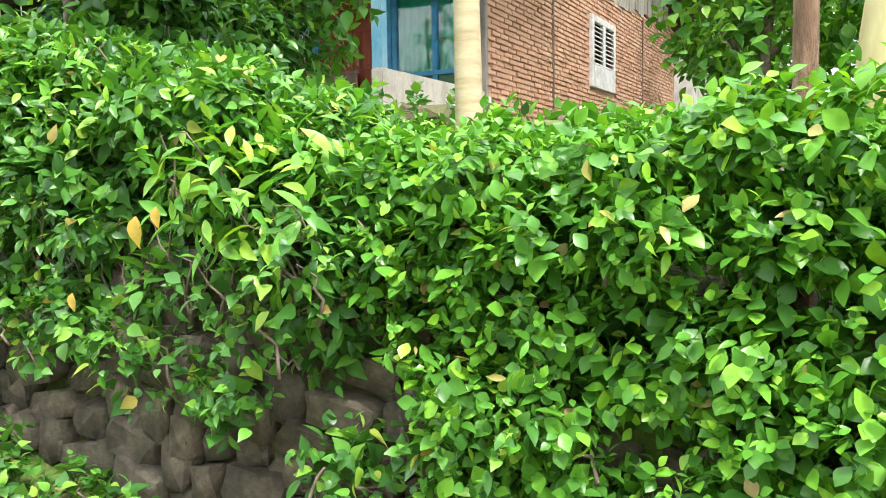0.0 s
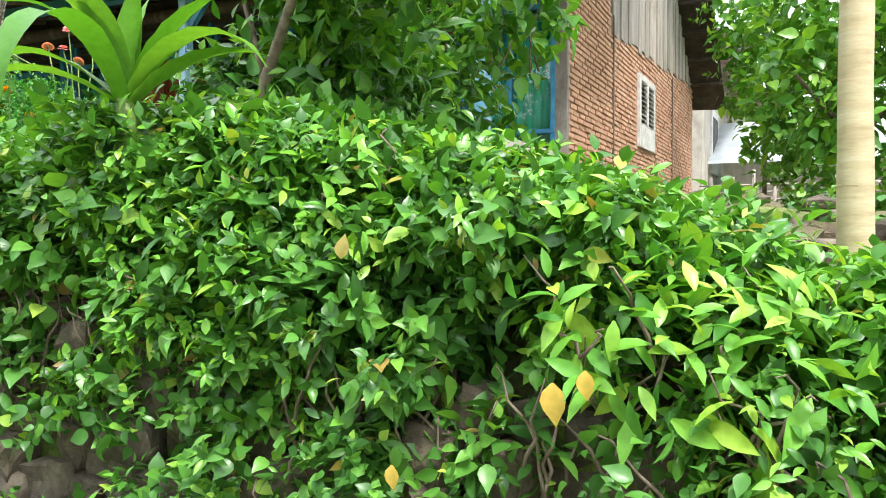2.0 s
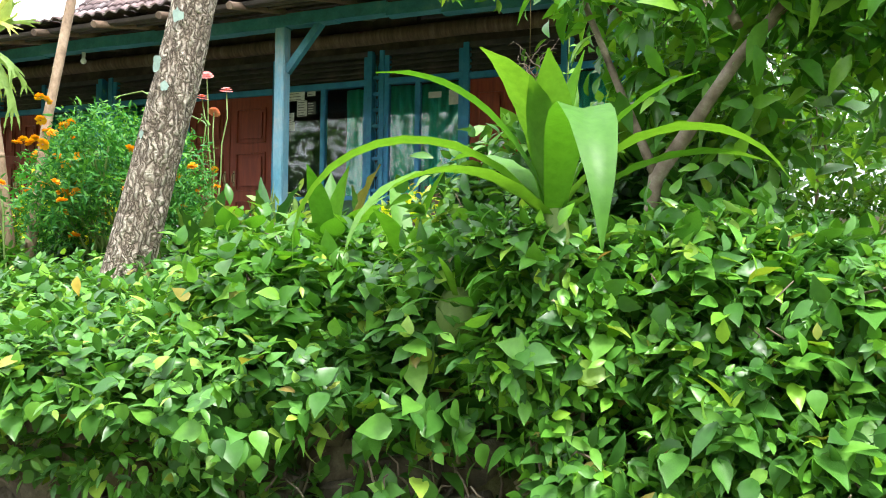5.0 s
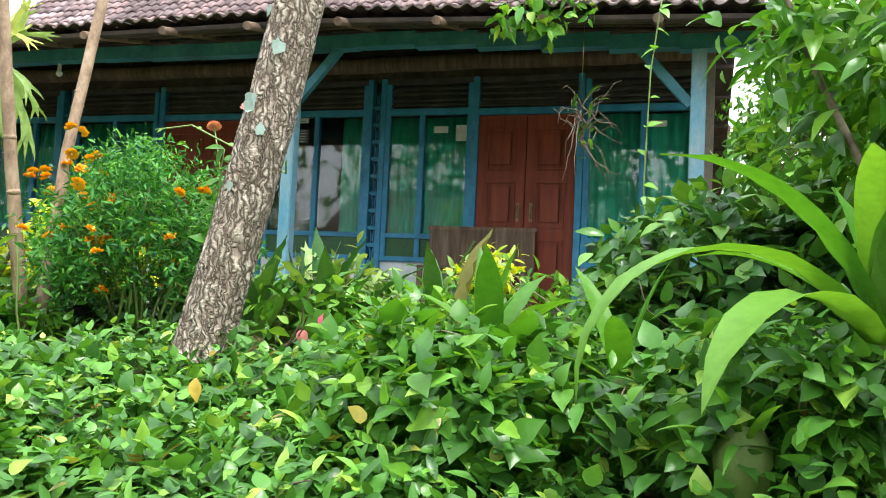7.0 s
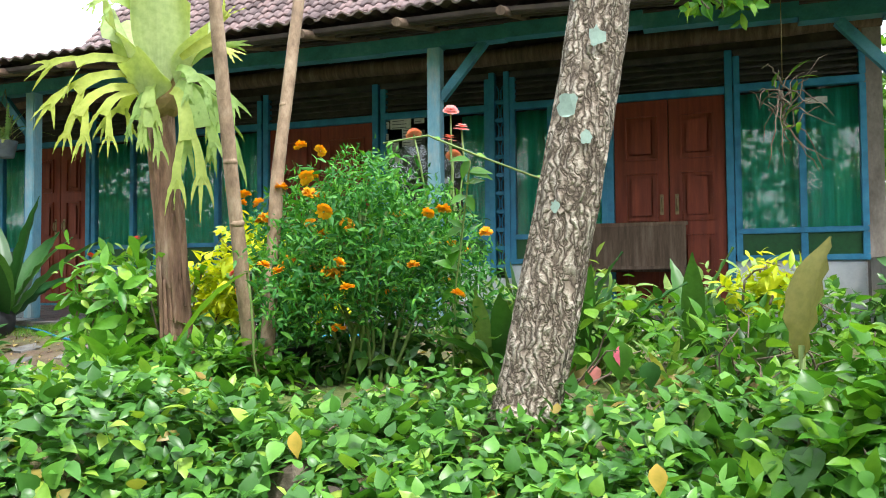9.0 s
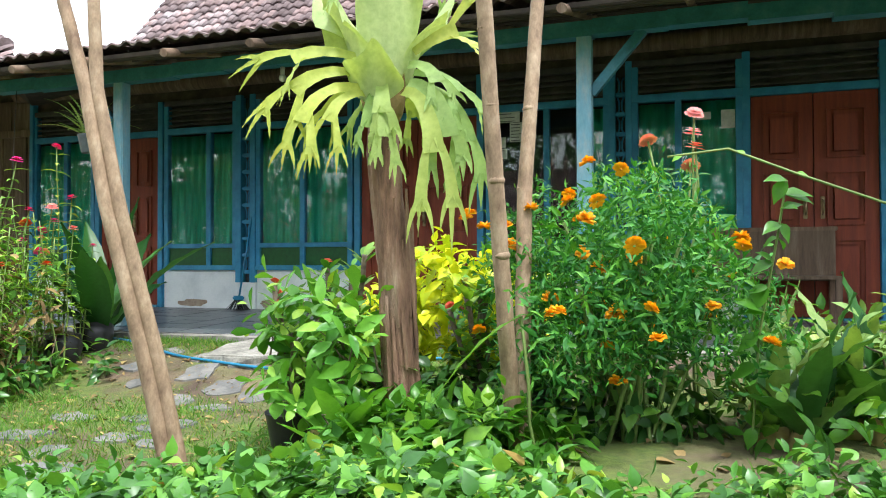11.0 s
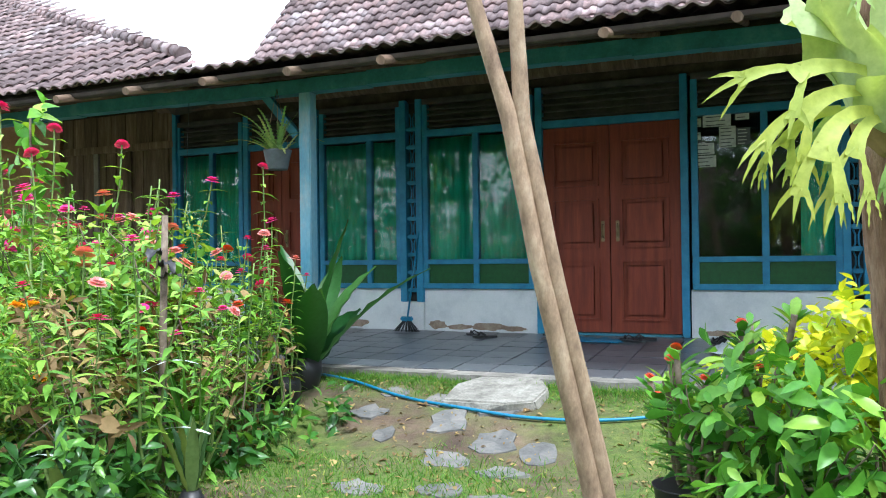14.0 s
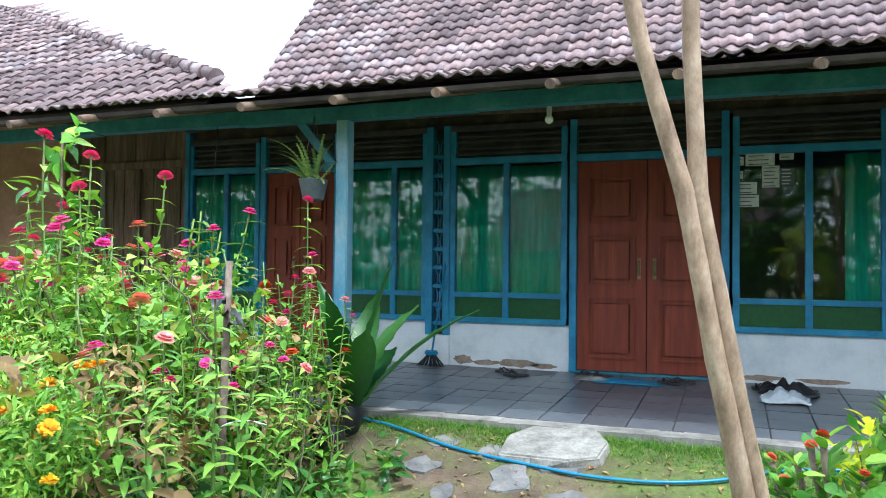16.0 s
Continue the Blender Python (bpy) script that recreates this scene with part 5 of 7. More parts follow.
# yellow-green sprigs and low plants in the gap
blobs = [(-1.8, 1.88, 1.5, 0.24, 0.2, 0.2), (-1.6, 1.9, 1.4, 0.2, 0.22, 0.2), (-1.62, 2.1, 1.55, 0.2, 0.18, 0.16), (-2.0, 1.88, 1.6, 0.2, 0.2, 0.16)]
hedge("shrub", "yellow-green young shoots with pointed leaves in the gap", blobs, LONG, M["euph"], 520, 0.09, 20, 16, "shrub")
blobs = [(rnd.uniform(-2.0, -1.1), rnd.uniform(1.8, 2.3), 1.2 + rnd.uniform(0, 0.14), 0.2, 0.2, 0.16) for i in range(11)]
hedge("shrub", "thin green undergrowth on the earth bank", blobs, OVATE, M["vine"], 900, 0.06, 30, 30, "shrub")
blobs = [(rnd.uniform(-3.2, 0.5), rnd.uniform(2.6, 6.0), 0, 0.3, 0.3, 0.12) for i in range(22)]
blobs = [(b[0], b[1], ground_z(b[0], b[1]) + 0.04, 0.3, 0.3, 0.14) for b in blobs]
hedge("weed", "scattered low weeds on the earth bank", blobs, OVATE, M["dark"], 1100, 0.08, 20, 20, "weeds")
# leafy vine hanging over the eave
hedge("vine", "leafy light green vine hanging over the eave", [(-5.1, 5.36, 4.34, 0.28, 0.14, 0.18), (-5.35, 5.3, 4.24, 0.16, 0.1, 0.12), (-4.9, 5.38, 4.4, 0.16, 0.1, 0.1)], OVATE, M["euph"], 170, 0.12, 0, 8, "vine", floor=False)

# small creepers rooted between the wall's stones, woody stems at the foot of the shrubs
blobs = [(rnd.uniform(-4.5, -0.8), 1.7, 0, 0.14, 0.08, 0.12) for i in range(34)]
blobs = [(b[0], 1.8, road_z(b[0]) + rnd.uniform(0.2, 0.95), 0.13, 0.07, 0.11) for b in blobs]
hedge("creeper", "small creepers and weeds rooted between the wall's stones", blobs, HEART, M["vine"], 1900, 0.055, 40, 16, "creeper", floor=False)
blobs = [(x, 1.62 + rnd.uniform(-0.08, 0.1), road_z(x) + rnd.uniform(0.02, 0.12), 0.2, 0.14, 0.12) for x in [-2.1 - 0.17 * i for i in range(16)]]
hedge("weed", "low weeds and creeper at the foot of the stone wall", blobs, HEART, M["vine"], 1300, 0.055, 30, 20, "weeds")
stems = thing("woody_shrub", (0, 0, 0), "bare pale woody stems and twigs at the foot of the shrubs", "shrub")
for i in range(70):
    x = rnd.uniform(-4.8, -1.7)
    z = shrub_foot(x) + 0.1
    a = Vector((x, rnd.uniform(1.92, 2.02), z - 0.05))
    e = a + Vector((rnd.uniform(-0.25, 0.25), rnd.uniform(-0.12, 0.05), rnd.uniform(0.2, 0.45)))
    part("stem", tube(arc(a, e, rnd.uniform(-0.03, 0.06), 6, 0.02, i), [0.007, 0.006, 0.006, 0.005, 0.004, 0.003, 0.002], 6), M["twig"], stems)

for i in range(9):
    az, z0 = -2.9 + i * 0.33, rnd.uniform(0.1, 0.7)
    rad = 0.074
    pts = [Vector((math.cos(az) * rad - 0.035 * (z0 + f * 0.5), math.sin(az) * rad - 0.02, z0 + f * 0.5)) for f in [k / 6 for k in range(7)]]
    bm = bmesh.new()
    for k, p in enumerate(pts):
        w = 0.018 * (1 - abs(k - 3) / 4.5)
        pts[k] = (bm.verts.new(p + Vector((-math.sin(az), math.cos(az), 0)) * w), bm.verts.new(p + Vector((math.cos(az), math.sin(az), 0)) * 0.008), bm.verts.new(p - Vector((-math.sin(az), math.cos(az), 0)) * w))
    for a, b in zip(pts, pts[1:]):
        bm.faces.new((a[0], a[1], b[1], b[0]))
        bm.faces.new((a[1], a[2], b[2], b[1]))
    part("bark_strip", bm, M["old_bark"], stag_trunk, "peeling strip of dark bark")

# ---- plants with large leaves, flowers, and the things of the veranda ----
def ribbon(bm, pts, widths, fold=0.15, wave=0.0, face=None, freq=3.0):
    """A leaf blade along pts: five points across, folded along the midrib, its edges waved."""
    pts = [Vector(p) for p in pts]
    rows = []
    for i, (p, w) in enumerate(zip(pts, widths)):
        d = (pts[min(i + 1, len(pts) - 1)] - pts[max(i - 1, 0)]).normalized()
        s = d.cross(Vector((0, 0, 1)) if face is None else Vector(face))
        s = s - d * s.dot(d)
        if s.length < 0.05:
            s = d.orthogonal()
        s.normalize()
        up = s.cross(d)
        row = []
        for k in (-1, -0.5, 0, 0.5, 1):
            ww = wave * math.sin(i * freq + k * 2) * abs(k)
            row.append(bm.verts.new(p + s * (k * w) + up * (abs(k) * fold * w + ww)))
        rows.append(row)
    for a, b in zip(rows, rows[1:]):
        for k in range(4):
            f = bm.faces.new((a[k], a[k + 1], b[k + 1], b[k]))
            f.smooth = True


def arch(base, az, length, lean, bend, n=10):
    """A leaf's midrib: it leaves the base lean degrees from upright and bends over by bend degrees."""
    p = Vector(base)
    out = [p.copy()]
    for i in range(n):
        a = radians(lean + bend * ((i + 0.5) / n) ** 1.4)
        p = p + Vector((math.sin(a) * math.cos(az), math.sin(a) * math.sin(az), math.cos(a))) * (length / n)
        out.append(p.copy())
    return out


def blade_part(parent, name, pts, width, mat, fold=0.2, wave=0.0, tip=0.02, neck=0.35, label=""):
    n = len(pts) - 1
    w = []
    for i in range(n + 1):
        s = i / n
        w.append(width * (neck + (1 - neck) * min(1, s / 0.35)) * (1 if s < 0.55 else max(tip, math.cos((s - 0.55) / 0.45 * math.pi / 2))))
    bm = bmesh.new()
    ribbon(bm, pts, w, fold, wave)
    return part(name, bm, mat, parent, label)


def strap_plant(at, label, n, length, width, seed, mat="strap", leans=(8, 70), bends=(40, 120), extra=()):
    r = random.Random(seed)
    p = thing("strap_leaf_plant", at, label, "plant")
    part("stem", tube([(0, 0, -0.25), (0, 0, 0.02), (0, 0, 0.12)], [0.04, 0.045, 0.03], 10), M["stem"], p)
    for i in range(n):
        f = i / max(1, n - 1)
        az = i * 2.4 + r.uniform(-0.3, 0.3)
        lean = leans[0] + (leans[1] - leans[0]) * f
        pts = arch((0, 0, 0.05), az, length * r.uniform(0.8, 1.1), lean, bends[0] + (bends[1] - bends[0]) * f * r.uniform(0.8, 1.2), 12)
        blade_part(p, "leaf", pts, width * r.uniform(0.85, 1.15), M[mat], 0.22, width * 0.05, 0.03, 0.45)
    for az, ln, lean, bend in extra:
        blade_part(p, "leaf", arch((0, 0, 0.05), az, ln, lean, bend, 14), width * 1.1, M[mat], 0.22, width * 0.06, 0.03, 0.45)
    return p


strap_plant((-3.76, 1.97, 2.17), "large plant with broad arching bright green strap leaves", 3, 0.5, 0.052, 3, leans=(5, 14), bends=(12, 35),
            extra=((-2.9, 0.72, 20, 72), (-1.9, 0.58, 8, 75), (0.35, 0.6, 22, 50), (1.2, 0.46, 6, 15), (-2.7, 0.98, 40, 145), (-1.2, 0.98, 36, 150), (0.1, 0.75, 30, 120), (-2.3, 0.74, 52, 115), (0.25, 0.62, 48, 60), (2.6, 0.55, 40, 60), (-1.4, 0.5, 14, 40)))
strap_plant((-4.78, 2.49, 2.02), "green plant with upright broad strap leaves", 10, 0.46, 0.048, 9, leans=(5, 60), bends=(15, 90))
strap_plant((-4.35, 2.3, 2.0), "small green plant with pale strap leaves", 7, 0.4, 0.04, 19, leans=(10, 65), bends=(20, 110))
lone = thing("leaf_plant", (-5.07, 3.2, 2.0), "single tall yellow-brown wilting leaf on a stalk", "plant")
blade_part(lone, "leaf", arch((0, 0, 0.15), 0.5, 0.46, 8, 20, 10), 0.1, M["wilt"], 0.35, 0.01, 0.05, 0.3)
part("stalk", tube([(0, 0, -0.1), (0, 0, 0.2)], 0.012, 8), M["stem"], lone)

# pink and green caladium
cal = thing("caladium", (-5.72, 3.22, 2.03), "caladium with a pink-hearted green leaf", "plant")
for i, (dx, dz, c, s) in enumerate([(0, 0.12, "strap", 0.1), (0.02, 0.122, "caladium", 0.062), (-0.09, 0.05, "salmon", 0.05), (0.12, 0.06, "birdnest", 0.07)]):
    me = scatter(HEART, np.array([[dx, -0.01 - 0.012 * (c == "pink"), dz + s * 0.5]]), np.array([[0.1, -0.25, -1.0]]), np.array([[0.1, -1.0, 0.3]]), np.array([s * 1.5]))
    mesh_part("leaf", me, M[c], cal)
    part("stalk", tube([(0, 0, -0.05), (dx, 0.01, dz)], 0.005, 6), M["stem"], cal)


# staghorn fern on the dead trunk
def antler(bm, base, heading, face, length, width, r, fall=0.16, depth=0):
    """A frond that forks twice, its blade turned to face one way and its tips pulled down by their weight."""
    p, d, face = Vector(base), Vector(heading).normalized(), Vector(face).normalized()
    pts = [p.copy()]
    n = 6
    for i in range(n):
        d = (d + Vector((0, 0, -fall * (0.6 + i / n)))).normalized()
        p = p + d * (length / n)
        pts.append(p.copy())
    if depth < 2:
        ws = [width * (0.55 + 0.6 * (i / n) ** 1.3) for i in range(n + 1)]
    else:
        ws = [width * (0.95 - 0.9 * (i / n) ** 1.7) for i in range(n + 1)]
    ribbon(bm, pts, ws, 0.16, 0.003, face=face)
    if depth < 2:
        s = d.cross(face).normalized()
        for k in ((-1, 1) if depth == 0 else (-1, 0.15, 1)):
            a = k * r.uniform(0.34, 0.72)
            antler(bm, pts[-2] + s * k * width * 0.4, d * math.cos(a) + s * math.sin(a), face + Vector((r.gauss(0, 0.25), r.gauss(0, 0.25), r.gauss(0, 0.25))), length * r.uniform(0.5, 0.8), width * (0.66 if depth == 0 else 0.5), r, fall * 0.75, depth + 1)


def shield(s, az, h, w, z0, lean, flare, lobes):
    """A broad upright sheet that wraps the trunk below and flares, ruffled and lobed, at its rim."""
    bm = bmesh.new()
    rows = []
    for b in range(13):
        v = b / 12
        hw = w * (0.3 + 0.7 * math.sin(min(1, v * 1.5) * math.pi / 2))
        row = []
        for a in range(23):
            u = a / 11 - 1
            x = u * hw
            rim = v ** 3
            out = 0.1 + lean * v * h + flare * rim - 0.9 * x * x / w * (1 - 0.6 * v) + 0.022 * math.sin(u * 6 + az * 5) * v * v + 0.004 * math.sin(u * 30)
            z = z0 + h * v + 0.1 * h * math.cos(lobes * u + az) * rim * 1.6 - 0.3 * h * u * u * v - 0.25 * flare * rim
            row.append(bm.verts.new((x, -out, z)))
        rows.append(row)
    for p, q in zip(rows, rows[1:]):
        for k in range(22):
            bm.faces.new((p[k], p[k + 1], q[k + 1], q[k])).smooth = True
    bmesh.ops.rotate(bm, cent=(0, 0, 0), matrix=Matrix.Rotation(az + math.pi / 2, 3, "Z"), verts=bm.verts)
    return part("shield_frond", bm, M["shield"], s, "pale rounded shield frond")


def staghorn(at):
    r = random.Random(5)
    s = thing("staghorn_fern", at, "large pale green staghorn fern with forked hanging fronds on the trunk", "fern")
    across, toward = Vector((0.94, 0.345, 0)), Vector((0.345, -0.94, 0))
    # each forked frond: where it starts (across, up), its heading (across, outward, up), length, half width, weight
    for a, u, h1, h2, h3, ln, w, fall in (
            (-0.1, 0.08, -1, 0.2, 0.3, 0.29, 0.038, 0.12), (-0.1, 0.02, -1, 0.3, 0.15, 0.31, 0.038, 0.17), (-0.08, -0.04, -0.9, 0.5, 0.2, 0.36, 0.038, 0.29),
            (-0.06, -0.06, -0.8, 0.6, 0.1, 0.26, 0.03, 0.3), (0, -0.02, 0.05, 0.9, -0.1, 0.2, 0.042, 0.45),
            (-0.03, -0.05, -0.2, 0.7, -0.5, 0.2, 0.034, 0.4), (0.1, 0.05, 0.8, 0.6, 0.1, 0.2, 0.036, 0.25),
            (0.12, 0.02, 1, 0.3, 0.05, 0.24, 0.036, 0.18), (0.12, 0.1, 1, 0.1, 0.7, 0.22, 0.034, 0.05), (0.12, 0.12, 0.8, -0.2, 1, 0.2, 0.03, 0.05),
            (0.1, -0.02, 0.7, 0.5, 0, 0.36, 0.05, 0.45), (0.08, -0.05, 0.5, 0.6, 0, 0.4, 0.045, 0.5), (0.12, -0.03, 0.9, 0.1, 0.1, 0.38, 0.05, 0.45),
            (0, -0.05, 0.1, 0.8, -0.3, 0.26, 0.036, 0.5), (-0.05, 0.28, -0.6, 0.4, 1, 0.2, 0.028, 0.22), (0, 0.3, 0.1, 0.3, 1, 0.2, 0.03, 0.12),
            (0.06, 0.28, -0.2, 0.2, 1, 0.18, 0.026, 0.1), (-0.05, 0, -0.3, -1, 0.3, 0.22, 0.034, 0.25), (0.05, 0, 0.5, -1, 0.2, 0.22, 0.034, 0.3),
            (-0.1, 0, -0.9, -0.5, 0.1, 0.25, 0.034, 0.25), (0.1, 0, 0.9, -0.5, 0.1, 0.25, 0.034, 0.3)):
        bm = bmesh.new()
        turn = toward * (1 if h2 >= 0 else -1) + Vector((r.gauss(0, 0.25), r.gauss(0, 0.25), r.gauss(0.25, 0.2)))
        antler(bm, across * a + toward * (0.08 * (1 if h2 >= 0 else -1)) + Vector((0, 0, u)), across * h1 + toward * h2 + Vector((0, 0, h3)), turn, ln * 0.85, w * 0.8, r, fall)
        part("frond", bm, M["stag_old"] if h1 < -0.7 and h2 > 0 else M["stag"], s)
    shield(s, -2.45, 0.4, 0.12, -0.06, 0.18, 0.06, 7)
    shield(s, -0.9, 0.62, 0.13, -0.02, 0.06, 0.04, 5)
    shield(s, -1.5, 0.2, 0.11, -0.1, 0.3, 0.05, 4)
    shield(s, 0.4, 0.4, 0.13, -0.05, 0.2, 0.1, 6)
    shield(s, 2.0, 0.45, 0.14, -0.05, 0.15, 0.1, 7)
    shield(s, 3.1, 0.36, 0.12, 0.0, 0.2, 0.1, 5)
    bm = bmesh.new()
    bmesh.ops.create_icosphere(bm, subdivisions=3, radius=0.1)
    for v in bm.verts:
        v.co = Vector((v.co.x, v.co.y, v.co.z * 1.7)) * (1 + 0.25 * noise.noise(v.co * 14))
    part("root_ball", bm, M["dry"], s, "brown fibrous root ball")
    return s


staghorn((-7.79, 3.13, 3.37))


def rosette(name, at, label, n, length, width, mat, seed, lean=(10, 60), bend=(10, 45), wave=0.012, cat="fern", core="dry"):
    r = random.Random(seed)
    p = thing(name, at, label, cat)
    for i in range(n):
        f = i / max(1, n - 1)
        blade_part(p, "frond", arch((0, 0, 0), i * 2.4 + r.uniform(-0.3, 0.3), length * r.uniform(0.75, 1.1), lean[0] + (lean[1] - lean[0]) * f, r.uniform(*bend), 14), width * r.uniform(0.8, 1.15), M[mat], 0.3, wave, 0.05, 0.3)
    part("core", tube([(0, 0, -0.12), (0, 0, 0.0), (0, 0, 0.06)], [0.06, 0.07, 0.04], 10), M[core], p)
    return p


rosette("birds_nest_fern", (-11.25, 5.35, 2.05), "bird's nest fern with long wavy dark green fronds", 13, 1.1, 0.1, "birdnest", 2, (12, 50), (5, 40))
rosette("birds_nest_fern", (-5.95, 3.75, 2.0), "bird's nest fern with upright dark green fronds", 10, 0.6, 0.06, "birdnest", 5, (8, 45), (5, 35))
rosette("birds_nest_fern", (-5.45, 4.1, 2.0), "bird's nest fern with wavy dark fronds in the bed", 10, 0.6, 0.05, "birdnest", 6, (8, 50), (5, 45))
rosette("birds_nest_fern", (-6.25, 3.55, 1.98), "bird's nest fern with broad green fronds beside the tree", 9, 0.55, 0.055, "birdnest", 8, (10, 55), (10, 60))
rosette("bromeliad", (-5.2, 3.6, 1.98), "rosette plant with pale grey-green pointed leaves", 16, 0.34, 0.02, "snake", 12, (15, 75), (10, 50), 0.0, "plant")
rosette("spider_lily", (-4.05, 2.0, 1.98), "tuft of narrow arching green leaves", 18, 0.34, 0.01, "strap", 22, (15, 80), (20, 80), 0.0, "plant", "stem")
rosette("spider_lily", (-11.0, 3.75, 1.82), "tuft of long narrow green leaves among the zinnias", 30, 0.75, 0.012, "strap", 23, (4, 40), (10, 60), 0.0, "plant")
rosette("snake_plant", (-10.55, 3.25, 1.82), "snake plant with banded yellow-edged upright leaves", 9, 0.5, 0.026, "snake", 31, (2, 25), (-5, 15), 0.004, "plant", "black")
rosette("snake_plant", (-10.75, 2.75, 1.8), "clump of mottled grey-green snake plant leaves", 14, 0.42, 0.032, "snake", 33, (4, 45), (-5, 30), 0.004, "plant", "black")
rosette("leaf_plant", (-8.02, 3.05, 1.96), "green plant with large pale-veined leaves", 6, 0.36, 0.055, "euph", 40, (5, 40), (5, 30), 0.004, "plant")


for x, y, ln, sd_ in ((-6.35, 3.6, 0.55, 61), (-6.05, 3.85, 0.6, 62)):
    rosette("birds_nest_fern", (x, y, ground_z(x, y) + 0.02), "fern with pale wavy-edged green fronds beside the marigolds", 10, ln, 0.042, "scallop", sd_, (8, 50), (10, 60), 0.016)


def tendril(label, pts, leaves, size, mat):
    """A thin climbing shoot through pts with leaves along it."""
    t = thing("vine", pts[0], label, "vine")
    o = Vector(pts[0])
    fine = []
    for p, q in zip(pts, pts[1:]):
        fine += [Vector(p).lerp(Vector(q), i / 4) - o for i in range(4)]
    fine.append(Vector(pts[-1]) - o)
    part("stem", tube(fine, 0.0045, 6), M["stem"], t)
    for i in range(leaves):
        c = fine[int((i + 0.5) * len(fine) / leaves)]
        me = scatter(OVATE, np.array([c[:]]), np.array([[rnd.uniform(-1, 1), rnd.uniform(-0.8, 0.3), rnd.uniform(-0.6, 0.5)]]), np.array([[0.1, -0.6, 0.8]]), np.array([size * rnd.uniform(0.7, 1.2)]))
        mesh_part("leaf", me, mat, t)
    return t


tendril("thin green tendril stretched from the marigolds to the trunk", [(-6.73, 3.3, 3.05), (-6.52, 3.3, 3.07), (-6.3, 3.28, 2.97), (-6.04, 3.25, 2.86), (-5.88, 3.1, 2.8), (-5.8, 2.95, 2.83)], 6, 0.05, M["euph"])
tendril("leafy green shoot rising beside the marigolds", [(-6.45, 3.4, 1.95), (-6.42, 3.36, 2.4), (-6.36, 3.32, 2.75), (-6.33, 3.3, 2.95)], 26, 0.1, M["tree"])
tendril("climbing shoot with pale leaves before the veranda post", [(-4.35, 4.8, 1.95), (-4.4, 4.8, 3.0), (-4.38, 4.8, 3.7), (-4.32, 4.8, 4.2)], 18, 0.09, M["euph"])


# flowers
def pompom(n, r, shape=PETAL, flat=0.6, size=0.5):
    d = unit(n)
    d[:, 2] = np.abs(d[:, 2])
    pos = d * r * 0.25 * np.array([1, 1, flat])
    me = scatter(shape, pos, d * np.array([1, 1, flat]), unit(n) * 0.3 + np.array([0, 0, 1.0]), np.full(n, r * 0.85))
    return me


def daisy(n, r, layers):
    pos, ax, nor = [], [], []
    for l in range(layers):
        for i in range(n):
            a = 2 * math.pi * (i + 0.5 * l) / n
            d = np.array([math.cos(a), math.sin(a), 0.12 + 0.28 * l])
            pos.append(d * r * 0.12 + np.array([0, 0, 0.006 * l]))
            ax.append(d)
            nor.append(np.array([-0.3 * math.cos(a), -0.3 * math.sin(a), 1.0]))
    k = len(pos)
    return scatter(PETAL, np.array(pos), np.array(ax), np.array(nor), np.array([r * (1 - 0.2 * (i // n)) for i in range(k)]))


FLOWERS = {}
for c in ("orange", "yellow"):
    FLOWERS[c] = pompom(60, 0.034)
    FLOWERS[c].materials.append(M[c])
for c in ("pink", "salmon", "red_petal", "dry"):
    FLOWERS[c] = daisy(13, 0.042, 3)
    FLOWERS[c].materials.append(M[c])


def flower(parent, at, c, s=1.0, name="flower"):
    f = new(name, FLOWERS[c])
    f.parent = parent
    f.location = at
    f.rotation_euler = (rnd.gauss(0, 0.3), rnd.gauss(0, 0.3), rnd.random() * 6)
    f.scale = (s, s, s)
    return f


def marigold_bush(at, radius, height, label, flowers, n, seed, colours=("orange",), mat="marigold"):
    r = random.Random(seed)
    b = thing("marigold_bush", at, label, "flower bush")
    blobs = []
    for i in range(15):
        a, q = r.random() * 6.28, radius * math.sqrt(r.random()) * 0.75
        h = height * (0.35 + 0.5 * r.random()) * (1 - 0.3 * q / radius)
        blobs.append((math.cos(a) * q, math.sin(a) * q, h, radius * 0.42, radius * 0.42, height * 0.2))
    me = foliage(LANCE, blobs, n, 0.042, spread=0.8, up=0.5, hang=0.0, inner=0.3, floor=False, lump=0.25)
    ob = mesh_part("leaves", me, M[mat], b)
    ob["kind"] = "stuff"
    for i in range(22):
        q = r.choice(blobs)
        part("stem", tube(arc((r.uniform(-0.12, 0.12), r.uniform(-0.12, 0.12), -0.05), (q[0] + r.uniform(-0.1, 0.1), q[1] + r.uniform(-0.1, 0.1), q[2] + height * 0.1), 0.03, 6, 0.012, i), [0.009] * 3 + [0.006] * 4, 6), M["stem"], b)
    for i in range(flowers):
        q = r.choice(blobs)
        a = r.uniform(-2.9, -0.2) if i % 3 else r.random() * 6.28
        e = (q[0] + math.cos(a) * q[3] * 1.2, q[1] + math.sin(a) * q[4] * 1.2, q[2] + q[5] * r.uniform(-0.5, 1.1))
        flower(b, e, r.choice(colours), r.uniform(0.75, 1.0))
    return b


marigold_bush((-6.9, 3.5, 1.95), 0.56, 1.2, "tall marigold bush with ferny leaves and orange pompom flowers", 60, 15000, 3)
marigold_bush((-11.35, 2.75, 1.8), 0.5, 1.15, "marigold bush with orange and yellow flowers in the bed", 44, 7000, 4, ("orange", "orange", "yellow"), "zinnia")
marigold_bush((-12.1, 3.0, 1.8), 0.5, 1.5, "leafy marigold bush at the edge of the bed", 6, 6000, 6, ("orange", "yellow"), "zinnia")


